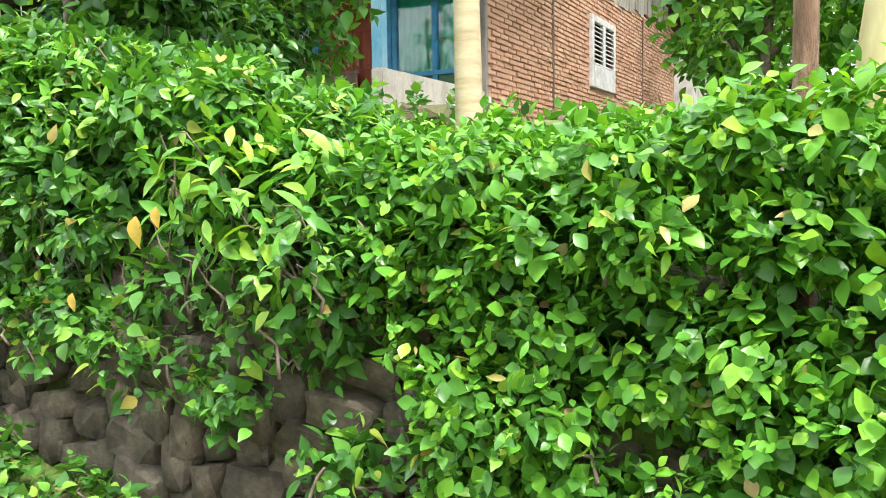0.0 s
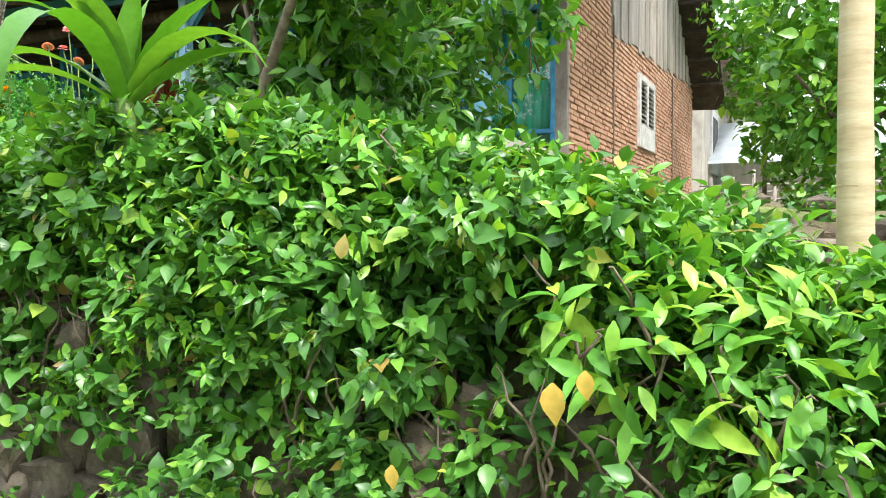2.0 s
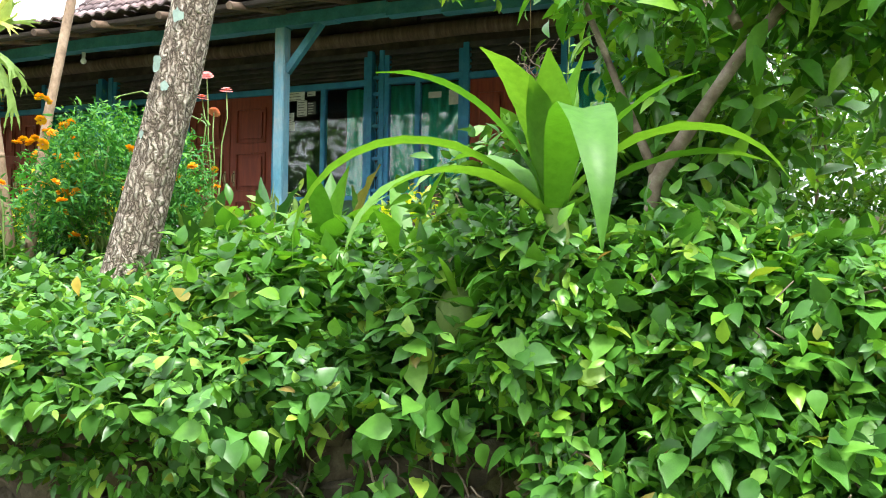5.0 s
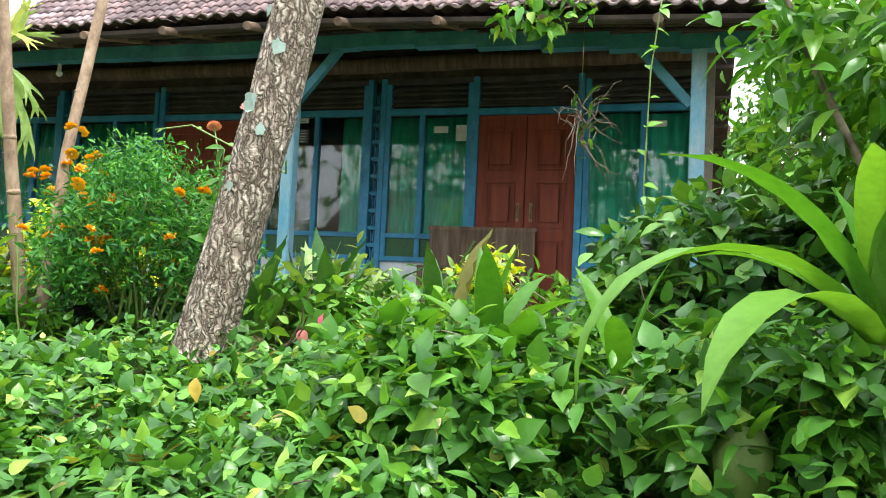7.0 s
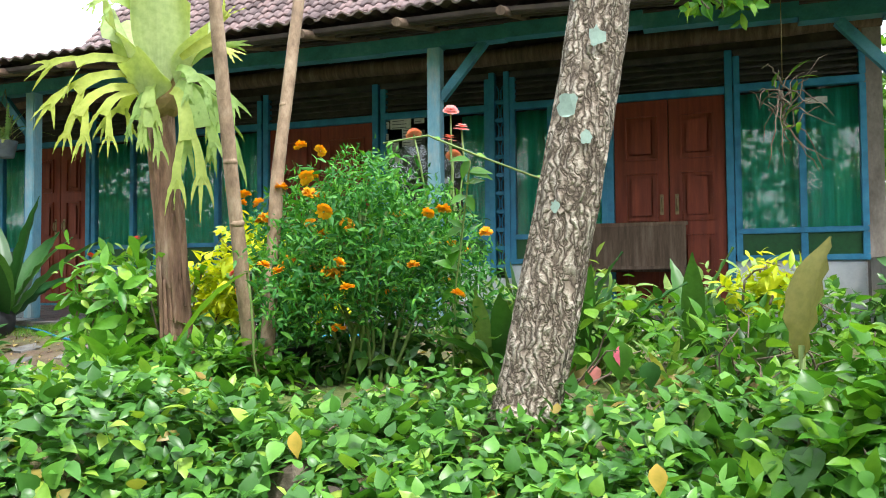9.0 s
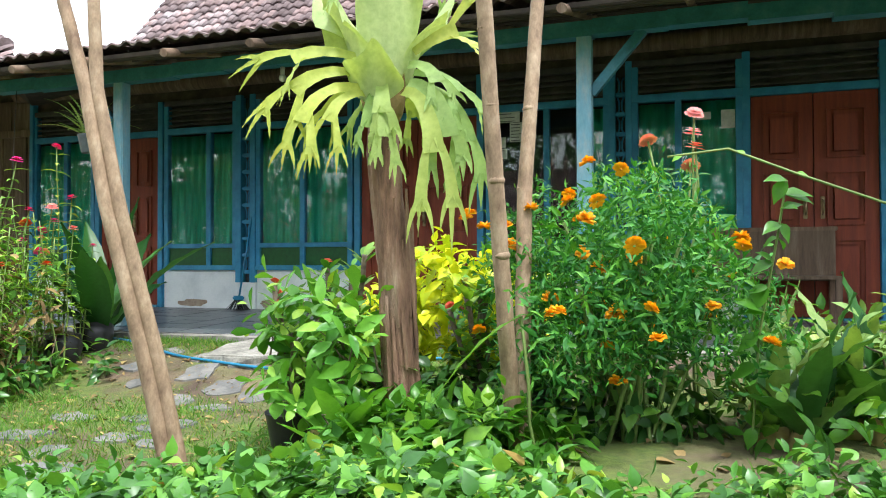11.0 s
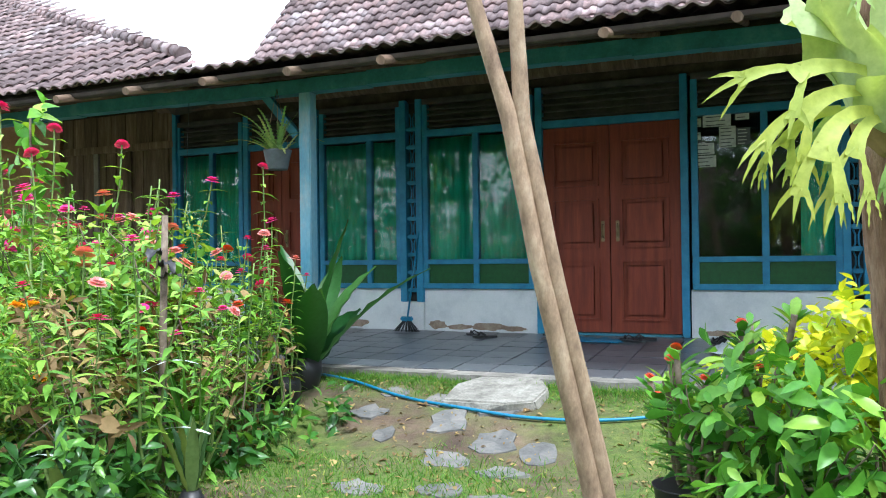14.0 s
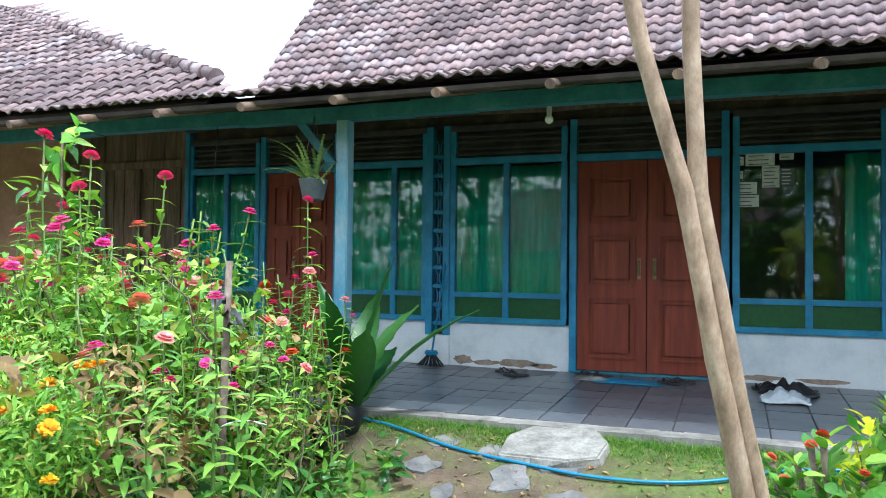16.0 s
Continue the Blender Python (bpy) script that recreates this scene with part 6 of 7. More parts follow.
def zinnia(seed, height, colours):
    """An upright branching zinnia: stems, paired leaves, a flat flower on each stem."""
    r = random.Random(seed)
    z = thing("zinnia", (0, 0, 0), "zinnia plant with paired green leaves and pink or red flowers", "flower", "zinnias in the bed")
    pos, ax, nor, size = [], [], [], []
    for k in range(3):
        a = k * 2.1 + r.random()
        h = height * r.uniform(0.6, 1.0)
        e = Vector((math.cos(a) * 0.14, math.sin(a) * 0.14, h))
        pts = arc((0, 0, -0.05), e, 0.0, 7, 0.012, seed * 7 + k)
        part("stem", tube(pts, [0.007] * 4 + [0.004] * 4, 6), M["stem"], z)
        if k < 2:
            flower(z, e, r.choice(colours), r.uniform(0.68, 0.95))
        m = int(h / 0.05)
        for i in range(1, m):
            f = i / m
            if f < 0.4 and r.random() < 0.65:
                continue
            p = Vector((0, 0, -0.05)).lerp(e, f)
            az = i * 1.57 + a
            for s in (0, math.pi):
                d = Vector((math.cos(az + s), math.sin(az + s), r.uniform(-0.1, 0.5)))
                pos.append(p)
                ax.append(d)
                nor.append((-d.x * 0.4, -d.y * 0.4, 1))
                size.append(r.uniform(0.08, 0.13) * (1.15 - 0.45 * f))
    me = scatter(leaf_zin, np.array([p[:] for p in pos]), np.array([a[:] for a in ax]), np.array(nor), np.array(size))
    ob = mesh_part("leaves", me, M["zinnia"], z)
    ob["kind"] = "stuff"
    return z


leaf_zin = leaf_shape([0.08, 0.19, 0.17, 0.09, 0.01], 0.25, 0.4)
seeds = []
for i in range(8):
    seeds.append(zinnia(i + 1, 1.0 + 0.12 * (i % 4), [("pink", "pink", "salmon"), ("pink", "pink", "pink", "salmon"), ("pink", "salmon", "red_petal"), ("pink", "pink", "pink")][i % 4]))
spots = []
for i in range(76):
    for _ in range(40):
        x, y = rnd.uniform(-13.6, -10.6), rnd.uniform(2.9, 5.2)
        edge = -10.72 - 0.16 * (y - 3.3)
        if x < edge and all((x - a) ** 2 + (y - b) ** 2 > 0.035 for a, b in spots):
            spots.append((x, y))
            break
for i, (x, y) in enumerate(spots):
    s = 0.97 + 0.4 * smooth(-11.0, -12.2, x) + rnd.uniform(-0.12, 0.16)
    m = pose(x, y, ground_z(x, y), rnd.gauss(0, 5), rnd.gauss(0, 5), rnd.random() * 360)
    src = seeds[i % 8]
    if i < 8:
        src.matrix_basis = m @ Matrix.Scale(s, 4)
    else:
        c = copy_thing(src, m)
        c.scale = (s, s, s)
# shaded lower leaves and dry stalks of the bed
blobs = [(rnd.uniform(-13.2, -11.0), rnd.uniform(3.1, 5.0), 1.85 + rnd.uniform(0.6, 1.15), 0.33, 0.33, 0.24) for i in range(40)]
hedge("weed", "mixed green and drying weeds under the zinnias", blobs, OVATE, M["zinnia"], 4600, 0.07, 60, 110, "weeds")
hedge("weed", "dry brown leaves and stalks hanging among the flowers", [(rnd.uniform(-12.2, -10.9), rnd.uniform(2.7, 4.6), 1.85 + rnd.uniform(0.0, 0.75), 0.22, 0.22, 0.22) for i in range(46)], LANCE, M["dry"], 2000, 0.09, 0, 130, "weeds")

# dried zinnias by the marigold bush
dz = thing("zinnia", (-6.65, 4.1, 1.95), "tall drying zinnia stems with faded orange flowers", "flower")
for k in range(5):
    e = Vector((rnd.uniform(-0.25, 0.2), rnd.uniform(-0.15, 0.15), rnd.uniform(1.15, 1.42)))
    part("stem", tube(arc((0, 0, 0), e, 0, 7, 0.015, k), [0.008] * 4 + [0.005] * 4, 6), M["stem"], dz)
    flower(dz, e, "salmon", 0.95)

# yellow croton and euphorbias before the trunk
hedge("croton", "bright yellow-leaved croton bush", [(-7.85, 4.0, 2.42, 0.3, 0.28, 0.2), (-7.6, 4.1, 2.35, 0.25, 0.25, 0.2), (-8.1, 3.95, 2.35, 0.22, 0.25, 0.2), (-7.8, 3.9, 2.6, 0.2, 0.2, 0.15), (-7.5, 3.9, 2.5, 0.2, 0.2, 0.15)], OVATE, M["croton"], 1500, 0.075, 60, 20, "shrub", floor=False)
for (x, y, h, sd) in ((-8.34, 3.38, 0.6, 1), (-8.2, 3.65, 0.78, 2), (-8.45, 3.68, 0.5, 3), (-7.55, 3.65, 0.5, 4), (-7.35, 3.55, 0.35, 5)):
    e = thing("euphorbia", (x, y, ground_z(x, y)), "potted crown-of-thorns with thick stems and bright green leaves", "plant", "potted euphorbias")
    r = random.Random(sd)
    tips, P, A, N, S = [], [], [], [], []
    for k in range(5):
        t = Vector((r.uniform(-0.18, 0.18), r.uniform(-0.18, 0.14), h * r.uniform(0.6, 1.0) + 0.12))
        part("stem", tube(arc((r.uniform(-0.03, 0.03), r.uniform(-0.03, 0.03), 0.1), t, 0, 6, 0.012, k), 0.012, 7), M["twig"], e)
        for j in range(34):
            az, f = j * 2.4, r.random() ** 0.7
            q = Vector((0, 0, 0.1)).lerp(t, 0.15 + 0.85 * f)
            d = (math.cos(az), math.sin(az), 0.2 + 0.9 * f)
            P.append(q[:]), A.append(d), N.append((-d[0] * 0.6, -d[1] * 0.6, 1)), S.append(r.uniform(0.065, 0.105))
        if k % 2 == 0:
            flower(e, t + Vector((0, 0, 0.02)), "red_petal", 0.5)
    ob = mesh_part("leaves", scatter(leaf_shape([0.06, 0.14, 0.2, 0.19, 0.03], 0.2, 0.15), np.array(P), np.array(A), np.array(N), np.array(S)), M["euph"], e)
    ob["kind"] = "stuff"
    bm = tube([(0, 0, 0.0), (0, 0, 0.02), (0, 0, 0.15), (0, 0, 0.16)], [0.09, 0.095, 0.12, 0.125], 18)
    part("pot", bm, M["black"], e, "black plastic pot")
blobs = [(-7.5 + 0.12 * i, 3.5 + 0.1 * (i % 4), 2.05, 0.2, 0.22, 0.16) for i in range(-6, 7)]
hedge("undergrowth", "low green leaves at the foot of the trunks", blobs, OVATE, M["dark"], 1500, 0.09, 50, 10, "plants")
blobs = [(rnd.uniform(-6.6, -4.6), rnd.uniform(3.1, 4.9), 2.0 + rnd.uniform(0, 0.25), 0.26, 0.26, 0.2) for i in range(26)]
hedge("garden_plants", "mixed green garden plants crowding the bed before the veranda", blobs, OVATE, M["tree"], 1500, 0.075, 60, 40, "plants")
hedge("croton", "small croton with yellow flower-like tips", [(-5.1, 4.0, 2.42, 0.12, 0.12, 0.1), (-5.25, 4.05, 2.36, 0.1, 0.1, 0.08)], LANCE, M["croton"], 160, 0.08, 0, 6, "shrub", floor=False)

# yellowed leaves in the shrub
for (x, y, z, s) in ((-2.02, 1.62, 1.43, 0.1), (-1.95, 1.64, 1.46, 0.07), (-2.5, 1.72, 1.15, 0.07), (-6.4, 1.95, 2.06, 0.07), (-5.5, 1.95, 2.04, 0.07)):
    me = scatter(OVATE, np.zeros((1, 3)), np.array([[0.1, -0.2, -1.0]]), np.array([[0.1, -1.0, 0.1]]), np.array([s]))
    lf = mesh_part("fallen_leaf", me, M["yellow_leaf"])
    lf.location = (x, y, z)
    tagged(lf, "yellowed withering leaf caught in the shrub", "leaf", "yellow leaves")

# ---- veranda things ----
def bench():
    b = thing("bench", (-6.12, 7.66, FZ - 0.01), "brown wooden bench with a solid board back", "bench")
    part("backrest", box((-0.56, 0.1, 0.36), (0.56, 0.125, 0.82), 0.006), M["board"], b)
    part("top_rail", box((-0.58, 0.09, 0.8), (0.58, 0.135, 0.835), 0.006), M["board"], b)
    part("seat", box((-0.56, -0.3, 0.38), (0.56, 0.1, 0.41), 0.006), M["board"], b)
    for sx in (-0.53, 0.53):
        for sy in (-0.27, 0.1):
            part("leg", box((sx - 0.025, sy - 0.025, 0), (sx + 0.025, sy + 0.025, 0.38), 0.004), M["board"], b)


bench()


def hanging_pot(at, hook_z):
    p = thing("hanging_pot", at, "grey plastic pot with a fern hanging from the beam by wires", "plant pot")
    bm = tube([(0, 0, 0), (0, 0, 0.01), (0, 0, 0.15), (0, 0, 0.165)], [0.08, 0.085, 0.115, 0.12], 20)
    part("pot", bm, M["pot"], p)
    for a in (0, 2.1, 4.2):
        part("wire", tube([(math.cos(a) * 0.115, math.sin(a) * 0.115, 0.16), (0, 0, hook_z - at[2])], 0.0025, 5), M["metal"], p)
    r = random.Random(8)
    for i in range(26):
        pts = arch((r.uniform(-0.05, 0.05), r.uniform(-0.05, 0.05), 0.14), r.random() * 6.28, r.uniform(0.28, 0.5), r.uniform(10, 75), r.uniform(10, 80), 9)
        fine = [pts[0].lerp(pts[1], 0)]
        for a, b in zip(pts, pts[1:]):
            fine += [a.lerp(b, 0.34), a.lerp(b, 0.67), b]
        bm = bmesh.new()
        ribbon(bm, fine, [(0.034 if k % 2 else 0.01) * (1 - 0.7 * k / len(fine)) for k in range(len(fine))], 0.15)
        part("frond", bm, M["fern"], p)
    return p


hanging_pot((-11.88, 5.88, 3.66), 4.34)
# air plant with hanging roots
ap = thing("air_plant", (-4.89, 5.64, 3.5), "hanging air plant with pale tangled roots and small leaves", "plant")
r = random.Random(3)
for i in range(30):
    a = r.random() * 6.28
    e = Vector((math.cos(a) * r.uniform(0.1, 0.34), math.sin(a) * 0.15, r.uniform(-0.4, 0.4)))
    part("root", tube(arc((0, 0, r.uniform(-0.1, 0.2)), e, r.uniform(-0.05, 0.1), 6, 0.02, i), [0.006, 0.005, 0.005, 0.004, 0.003, 0.003, 0.002], 5), M["twig"], ap)
for i in range(14):
    blade_part(ap, "leaf", arch((r.uniform(-0.1, 0.1), 0, r.uniform(-0.25, 0.3)), r.random() * 6.28, r.uniform(0.1, 0.18), r.uniform(10, 80), 40, 6), 0.016, M["strap"])
part("wire", tube([(0, 0, 0.2), (0, 0, 1.09)], 0.003, 5), M["metal"], ap)

lb = thing("light_bulb", (-10.0, 6.05, 4.2), "bare white light bulb in a socket under the beam", "lamp")
bm = bmesh.new()
bmesh.ops.create_uvsphere(bm, u_segments=16, v_segments=10, radius=0.032, matrix=Matrix.Translation((0, 0, 0.03)))
for f in bm.faces:
    f.smooth = True
part("bulb", bm, M["bulb"], lb)
part("socket", tube([(0, 0, 0.055), (0, 0, 0.125)], [0.018, 0.02], 12), M["white_shutter"], lb)
cord = tagged(part("cord", tube(arc((-12.9, 5.99, 4.33), (-12.95, 5.99, 3.5), 0, 6, 0.004), 0.003, 5), M["black"]), "thin cord hanging from the beam", "cord")

# papers behind the pane by the main door
for i, (u0, v0, u1, v1) in enumerate([(358, 295, 408, 340), (360, 370, 405, 410), (418, 280, 575, 345), (508, 347, 600, 460), (605, 360, 680, 450), (365, 430, 480, 492), (375, 498, 490, 560), (600, 285, 675, 318)]):
    x0, x1 = [-8.75 + (1180 + u / 2.99 - 1293) * 0.0046 for u in (u0, u1)]
    z1, z0 = [4.15 - (180 + v / 2.99 - 280) * 0.0051 for v in (v0, v1)]
    note = thing("paper_notice", ((x0 + x1) / 2, FY - 0.002, (z0 + z1) / 2), "white printed paper stuck on the window pane", "paper", "papers on the pane")
    w, h = (x1 - x0) / 2, (z1 - z0) / 2
    part("sheet", box((-w, -0.0015, -h), (w, 0.0, h)), M["ink"] if i == 4 else M["paper"], note)
    n = max(1, int(h * 2 / 0.03))
    for k in range(n):
        z = h - (k + 0.6) * (2 * h / n)
        part("print_line", box((-w * 0.8, -0.003, z - 0.004), (w * rnd.uniform(0.2, 0.8), -0.002, z + 0.004)), M["paper"] if i == 4 else M["ink"], note)
for (x, z, w, h) in ((-6.65, 4.02, 0.16, 0.07), (-6.42, 3.98, 0.12, 0.17), (-4.42, 4.05, 0.22, 0.06)):
    note = thing("paper_notice", (x, FY - 0.002, z), "pale paper stuck high on the window pane", "paper", "papers on the pane")
    part("sheet", box((-w / 2, -0.0015, -h / 2), (w / 2, 0, h / 2)), M["paper"], note)

# broom, sandals, cloths
br = thing("broom", (-11.58, 7.74, ver_z(7.7)), "blue-handled broom with dark bristles leaning on the column", "broom")
part("handle", tube([(0.0, 0, 0.1), (0.1, 0.12, 1.05)], 0.011, 8), M["hose"], br)
bm = bmesh.new()
for i in range(60):
    a = rnd.uniform(-1, 1)
    add_tube(bm, [(a * 0.03, 0, 0.13), (a * 0.15, rnd.uniform(-0.05, 0.03), 0.005)], [0.004, 0.003], 4)
part("bristles", bm, M["black"], br)["kind"] = "stuff"
part("head", box((-0.07, -0.02, 0.11), (0.07, 0.02, 0.16), 0.012), M["hose"], br)


def sandal():
    s = thing("sandal", (0, 0, 0), "worn dark rubber sandal on the veranda tiles", "sandal", "sandals by the door")
    bm = bmesh.new()
    ring = [(math.sin(a) * (0.045 - 0.008 * math.cos(a)), math.cos(a) * 0.12) for a in [2 * math.pi * i / 20 for i in range(20)]]
    lo = [bm.verts.new((x, y, 0.002)) for x, y in ring]
    hi = [bm.verts.new((x, y, 0.02)) for x, y in ring]
    bm.faces.new(hi)
    bm.faces.new(lo[::-1])
    for i in range(20):
        bm.faces.new((lo[i], lo[(i + 1) % 20], hi[(i + 1) % 20], hi[i]))
    part("sole", bm, M["black"], s)
    for k in (-1, 1):
        part("strap", tube([(0, 0.07, 0.02), (k * 0.025, 0.04, 0.05), (k * 0.04, -0.01, 0.02)], 0.008, 6), M["black"], s)
    return s


sd = sandal()
first = True
for (x, y, a) in ((-10.75, 7.56, 70), (-10.62, 7.46, 110), (-10.0, 7.7, 80), (-9.86, 7.62, 100), (-9.25, 7.52, 60), (-9.15, 7.6, 95), (-8.5, 7.5, 40)):
    m = pose(x, y, ver_z(y) + 0.004, 0, 0, a)
    if first:
        sd.matrix_basis, first = m, False
    else:
        copy_thing(sd, m)


def crumpled(name, at, w, d, h, mat, label, cat, seed):
    bm = bmesh.new()
    bmesh.ops.create_grid(bm, x_segments=18, y_segments=14, size=0.5)
    off = Vector((seed * 3.1, seed * 1.7, 0))
    for v in bm.verts:
        q = v.co * 5 + off
        e = max(0, 1 - 3.4 * max(abs(v.co.x) - 0.25, abs(v.co.y) - 0.25, 0))
        v.co = Vector((v.co.x * w * (1 + 0.2 * noise.noise(q)), v.co.y * d * (1 + 0.2 * noise.noise(q + Vector((5, 0, 0)))), h * e * (0.25 + abs(noise.noise(q * 0.8))) + 0.004))
    for f in bm.faces:
        f.smooth = True
    ob = part(name, bm, mat)
    ob.location = at
    ob.modifiers.new("cloth", "SOLIDIFY").thickness = 0.004
    return tagged(ob, label, cat)


crumpled("floor_rag", (-9.6, 7.5, ver_z(7.5)), 0.55, 0.3, 0.04, M["hose"], "crumpled blue and grey cloth used as a doormat", "cloth", 1)
crumpled("floor_rag", (-9.9, 7.55, ver_z(7.55)), 0.35, 0.25, 0.04, M["concrete"], "crumpled grey cloth before the door", "cloth", 2)
crumpled("plastic_bag", (-8.35, 7.05, ver_z(7.05)), 0.35, 0.3, 0.16, M["tin"], "crumpled pale plastic bag on the veranda", "bag", 3)
crumpled("net_bag", (-8.3, 7.4, ver_z(7.4)), 0.45, 0.3, 0.16, M["black"], "dark green-black cloth heap on the veranda", "cloth", 4)

# step slab, hose and flagstones
bm = bmesh.new()
ring = [(-0.33, -0.3), (-0.1, -0.37), (0.12, -0.36), (0.3, -0.25), (0.34, 0.0), (0.22, 0.28), (-0.2, 0.3), (-0.34, 0.05)]
lo = [bm.verts.new((x, y, -0.05)) for x, y in ring]
hi = [bm.verts.new((x * 0.97, y * 0.97, 0.04 + 0.004 * (i % 3))) for i, (x, y) in enumerate(ring)]
bm.faces.new(hi)
bm.faces.new(lo[::-1])
for i in range(8):
    bm.faces.new((lo[i], lo[(i + 1) % 8], hi[(i + 1) % 8], hi[i]))
bmesh.ops.bevel(bm, geom=bm.edges[:], offset=0.012, segments=2, affect="EDGES")
for v in bm.verts:
    v.co += Vector((noise.noise(v.co * 9) * 0.03, noise.noise(v.co * 9 + Vector((4, 0, 0))) * 0.03, noise.noise(v.co * 6) * 0.012))
step = tagged(part("step_slab", bm, M["flag_pale"]), "broken pale concrete slab as a step to the veranda", "step")
step.location, step.rotation_euler = (-9.78, 5.38, 2.0), (0.12, -0.02, 0.06)
hose_pts = [(-11.6, 6.0 - 0.45, 2.0), (-11.2, 5.5, 1.98), (-10.93, 5.4, 1.97), (-10.43, 5.2, 1.965), (-9.91, 5.02, 1.95), (-9.38, 4.94, 1.94), (-8.9, 5.03, 1.95), (-8.42, 5.3, 1.96), (-7.8, 5.4, 1.97)]
cu = bpy.data.curves.new("garden_hose", "CURVE")
cu.dimensions, cu.bevel_depth, cu.bevel_resolution = "3D", 0.0105, 4
sp_ = cu.splines.new("BEZIER")
sp_.bezier_points.add(len(hose_pts) - 1)
for bp, q in zip(sp_.bezier_points, hose_pts):
    bp.co = (q[0], q[1], ground_z(q[0], q[1]) + 0.02)
    bp.handle_left_type = bp.handle_right_type = "AUTO"
cu.materials.append(M["hose"])
tagged(new("garden_hose", cu), "blue plastic garden hose lying along the veranda", "hose")

path = thing("stone_path", (0, 0, 0), "grey flagstones set in the grass up to the veranda", "path", kind="structure")
FLAGS = [(-10.01, 3.77), (-10.27, 4.62), (-9.78, 4.38), (-9.6, 3.88), (-9.57, 4.64), (-9.69, 5.1), (-10.13, 5.2), (-10.5, 5.3), (-9.3, 3.72), (-9.29, 4.55), (-9.93, 4.85), (-10.51, 4.9), (-9.4, 4.25), (-9.47, 3.12), (-9.09, 3.4), (-9.35, 3.42), (-9.85, 3.3), (-9.75, 2.85), (-10.1, 3.2), (-9.2, 2.8)]
for i, (x, y) in enumerate(FLAGS):
    bm = bmesh.new()
    n, rr = 11, rnd.uniform(0.11, 0.2)
    rad = [rr * rnd.uniform(0.65, 1.2) for _ in range(n)]
    lo = [bm.verts.new((math.cos(6.283 * k / n) * rad[k], math.sin(6.283 * k / n) * rad[k] * 0.8, -0.03)) for k in range(n)]
    hi = [bm.verts.new((v.co.x * 0.94, v.co.y * 0.94, 0.004 + rnd.uniform(-0.003, 0.003))) for v in lo]
    bm.faces.new(hi)
    for k in range(n):
        bm.faces.new((lo[k], lo[(k + 1) % n], hi[(k + 1) % n], hi[k]))
    ob = part("flagstone", bm, M["flag"], path)
    ob.location = (x, y, ground_z(x, y) + 0.006)
    lie = Vector((ground_z(x - 0.1, y) - ground_z(x + 0.1, y), ground_z(x, y - 0.1) - ground_z(x, y + 0.1), 0.2))
    ob.rotation_euler = (lie.to_track_quat("Z", "Y").to_matrix() @ Matrix.Rotation(rnd.random() * 6, 3, "Z")).to_euler()

# lawn grass
m = 34000
gx, gy = rng.uniform(-11.4, -7.9, m), rng.uniform(1.9, 5.55, m)
dens = np.array([noise.noise(Vector((x * 1.3, y * 1.3, 4))) + 0.25 - 0.75 * smooth(3.9, 4.7, y) * smooth(-8.4, -9.0, x) * (1 if y < 5.25 else -0.4) for x, y in zip(gx, gy)])
keep = dens > rng.uniform(-0.35, 0.35, m)
gx, gy = gx[keep], gy[keep]
gp_ = np.stack([gx, gy, np.array([ground_z(x, y) for x, y in zip(gx, gy)])], 1)
k = len(gx)
blade = leaf_shape([0.05, 0.045, 0.03, 0.004], 0.2, 0.5)
lawn = mesh_part("lawn_grass", scatter(blade, gp_, unit(k) * 0.7 + np.array([0, 0, 0.9]), unit(k), rng.uniform(0.022, 0.055, k)), M["grass"])
tagged(lawn, "short patchy green and straw-coloured grass", "grass", kind="stuff")
# leaf litter
k = 900
lx, ly = rng.uniform(-11, -1.2, k), rng.uniform(1.4, 5.4, k)
lp = np.stack([lx, ly, np.array([ground_z(x, y) + 0.008 for x, y in zip(lx, ly)])], 1)
tagged(mesh_part("leaf_litter", scatter(OVATE, lp, unit(k) * np.array([1, 1, 0.15]), unit(k) * 0.3 + np.array([0, 0, 1.0]), rng.uniform(0.03, 0.08, k)), M["dry"]), "dry brown fallen leaves on the soil", "leaf litter", kind="stuff")

# small tree and fence at the far end of the bed
leafy_tree("slim young tree with sparse bright leaves beyond the flower bed", (-12.95, 4.4, 1.85), [[(-12.95, 4.4, 1.85), (-12.92, 4.38, 3.0), (-12.89, 4.35, 4.0)]],
           [(-12.89, 4.35, 3.9, 0.1, 0.1, 0.14), (-12.95, 4.35, 3.6, 0.16, 0.15, 0.12), (-12.85, 4.38, 3.3, 0.14, 0.15, 0.14)], 90, OVATE, 0.11, M["euph"], 0.012)

# ---- out of view behind the lane: what the windows mirror; trees also block sky ----
# extra trees close the gaps so less sky reaches front and panes
for (x, y, s) in ((-1.5, -7.5, 1.2), (-4.6, -8.5, 1.4), (-7.6, -8.0, 1.2), (-18.5, -7.5, 1.3), (-20.5, -2.5, 1.2), (-25.0, -3.0, 1.5), (-29.0, -7.0, 1.6), (-10.8, -14.0, 1.9), (-14.5, -14.5, 1.9), (2.0, -8.0, 1.4), (5.5, -7.0, 1.2), (-23.0, -8.0, 1.3)):
    leafy_tree("leafy tree across the lane, out of view, added to cut sky light", (x, y, 0.0), [[(x, y, -0.5), (x + 0.1, y, 2.5 * s), (x, y, 4.5 * s)]],
               [(x - 1.2 * s, y, 3.0 * s, 1.5 * s, 1.2, 1.5 * s), (x + 1.0 * s, y, 2.6 * s, 1.5 * s, 1.2, 1.4 * s), (x, y, 4.6 * s, 2.0 * s, 1.5, 1.5 * s), (x, y + 0.4, 1.3, 1.7 * s, 0.9, 0.9)], 2600, OVATE, 0.28, M["dark"])
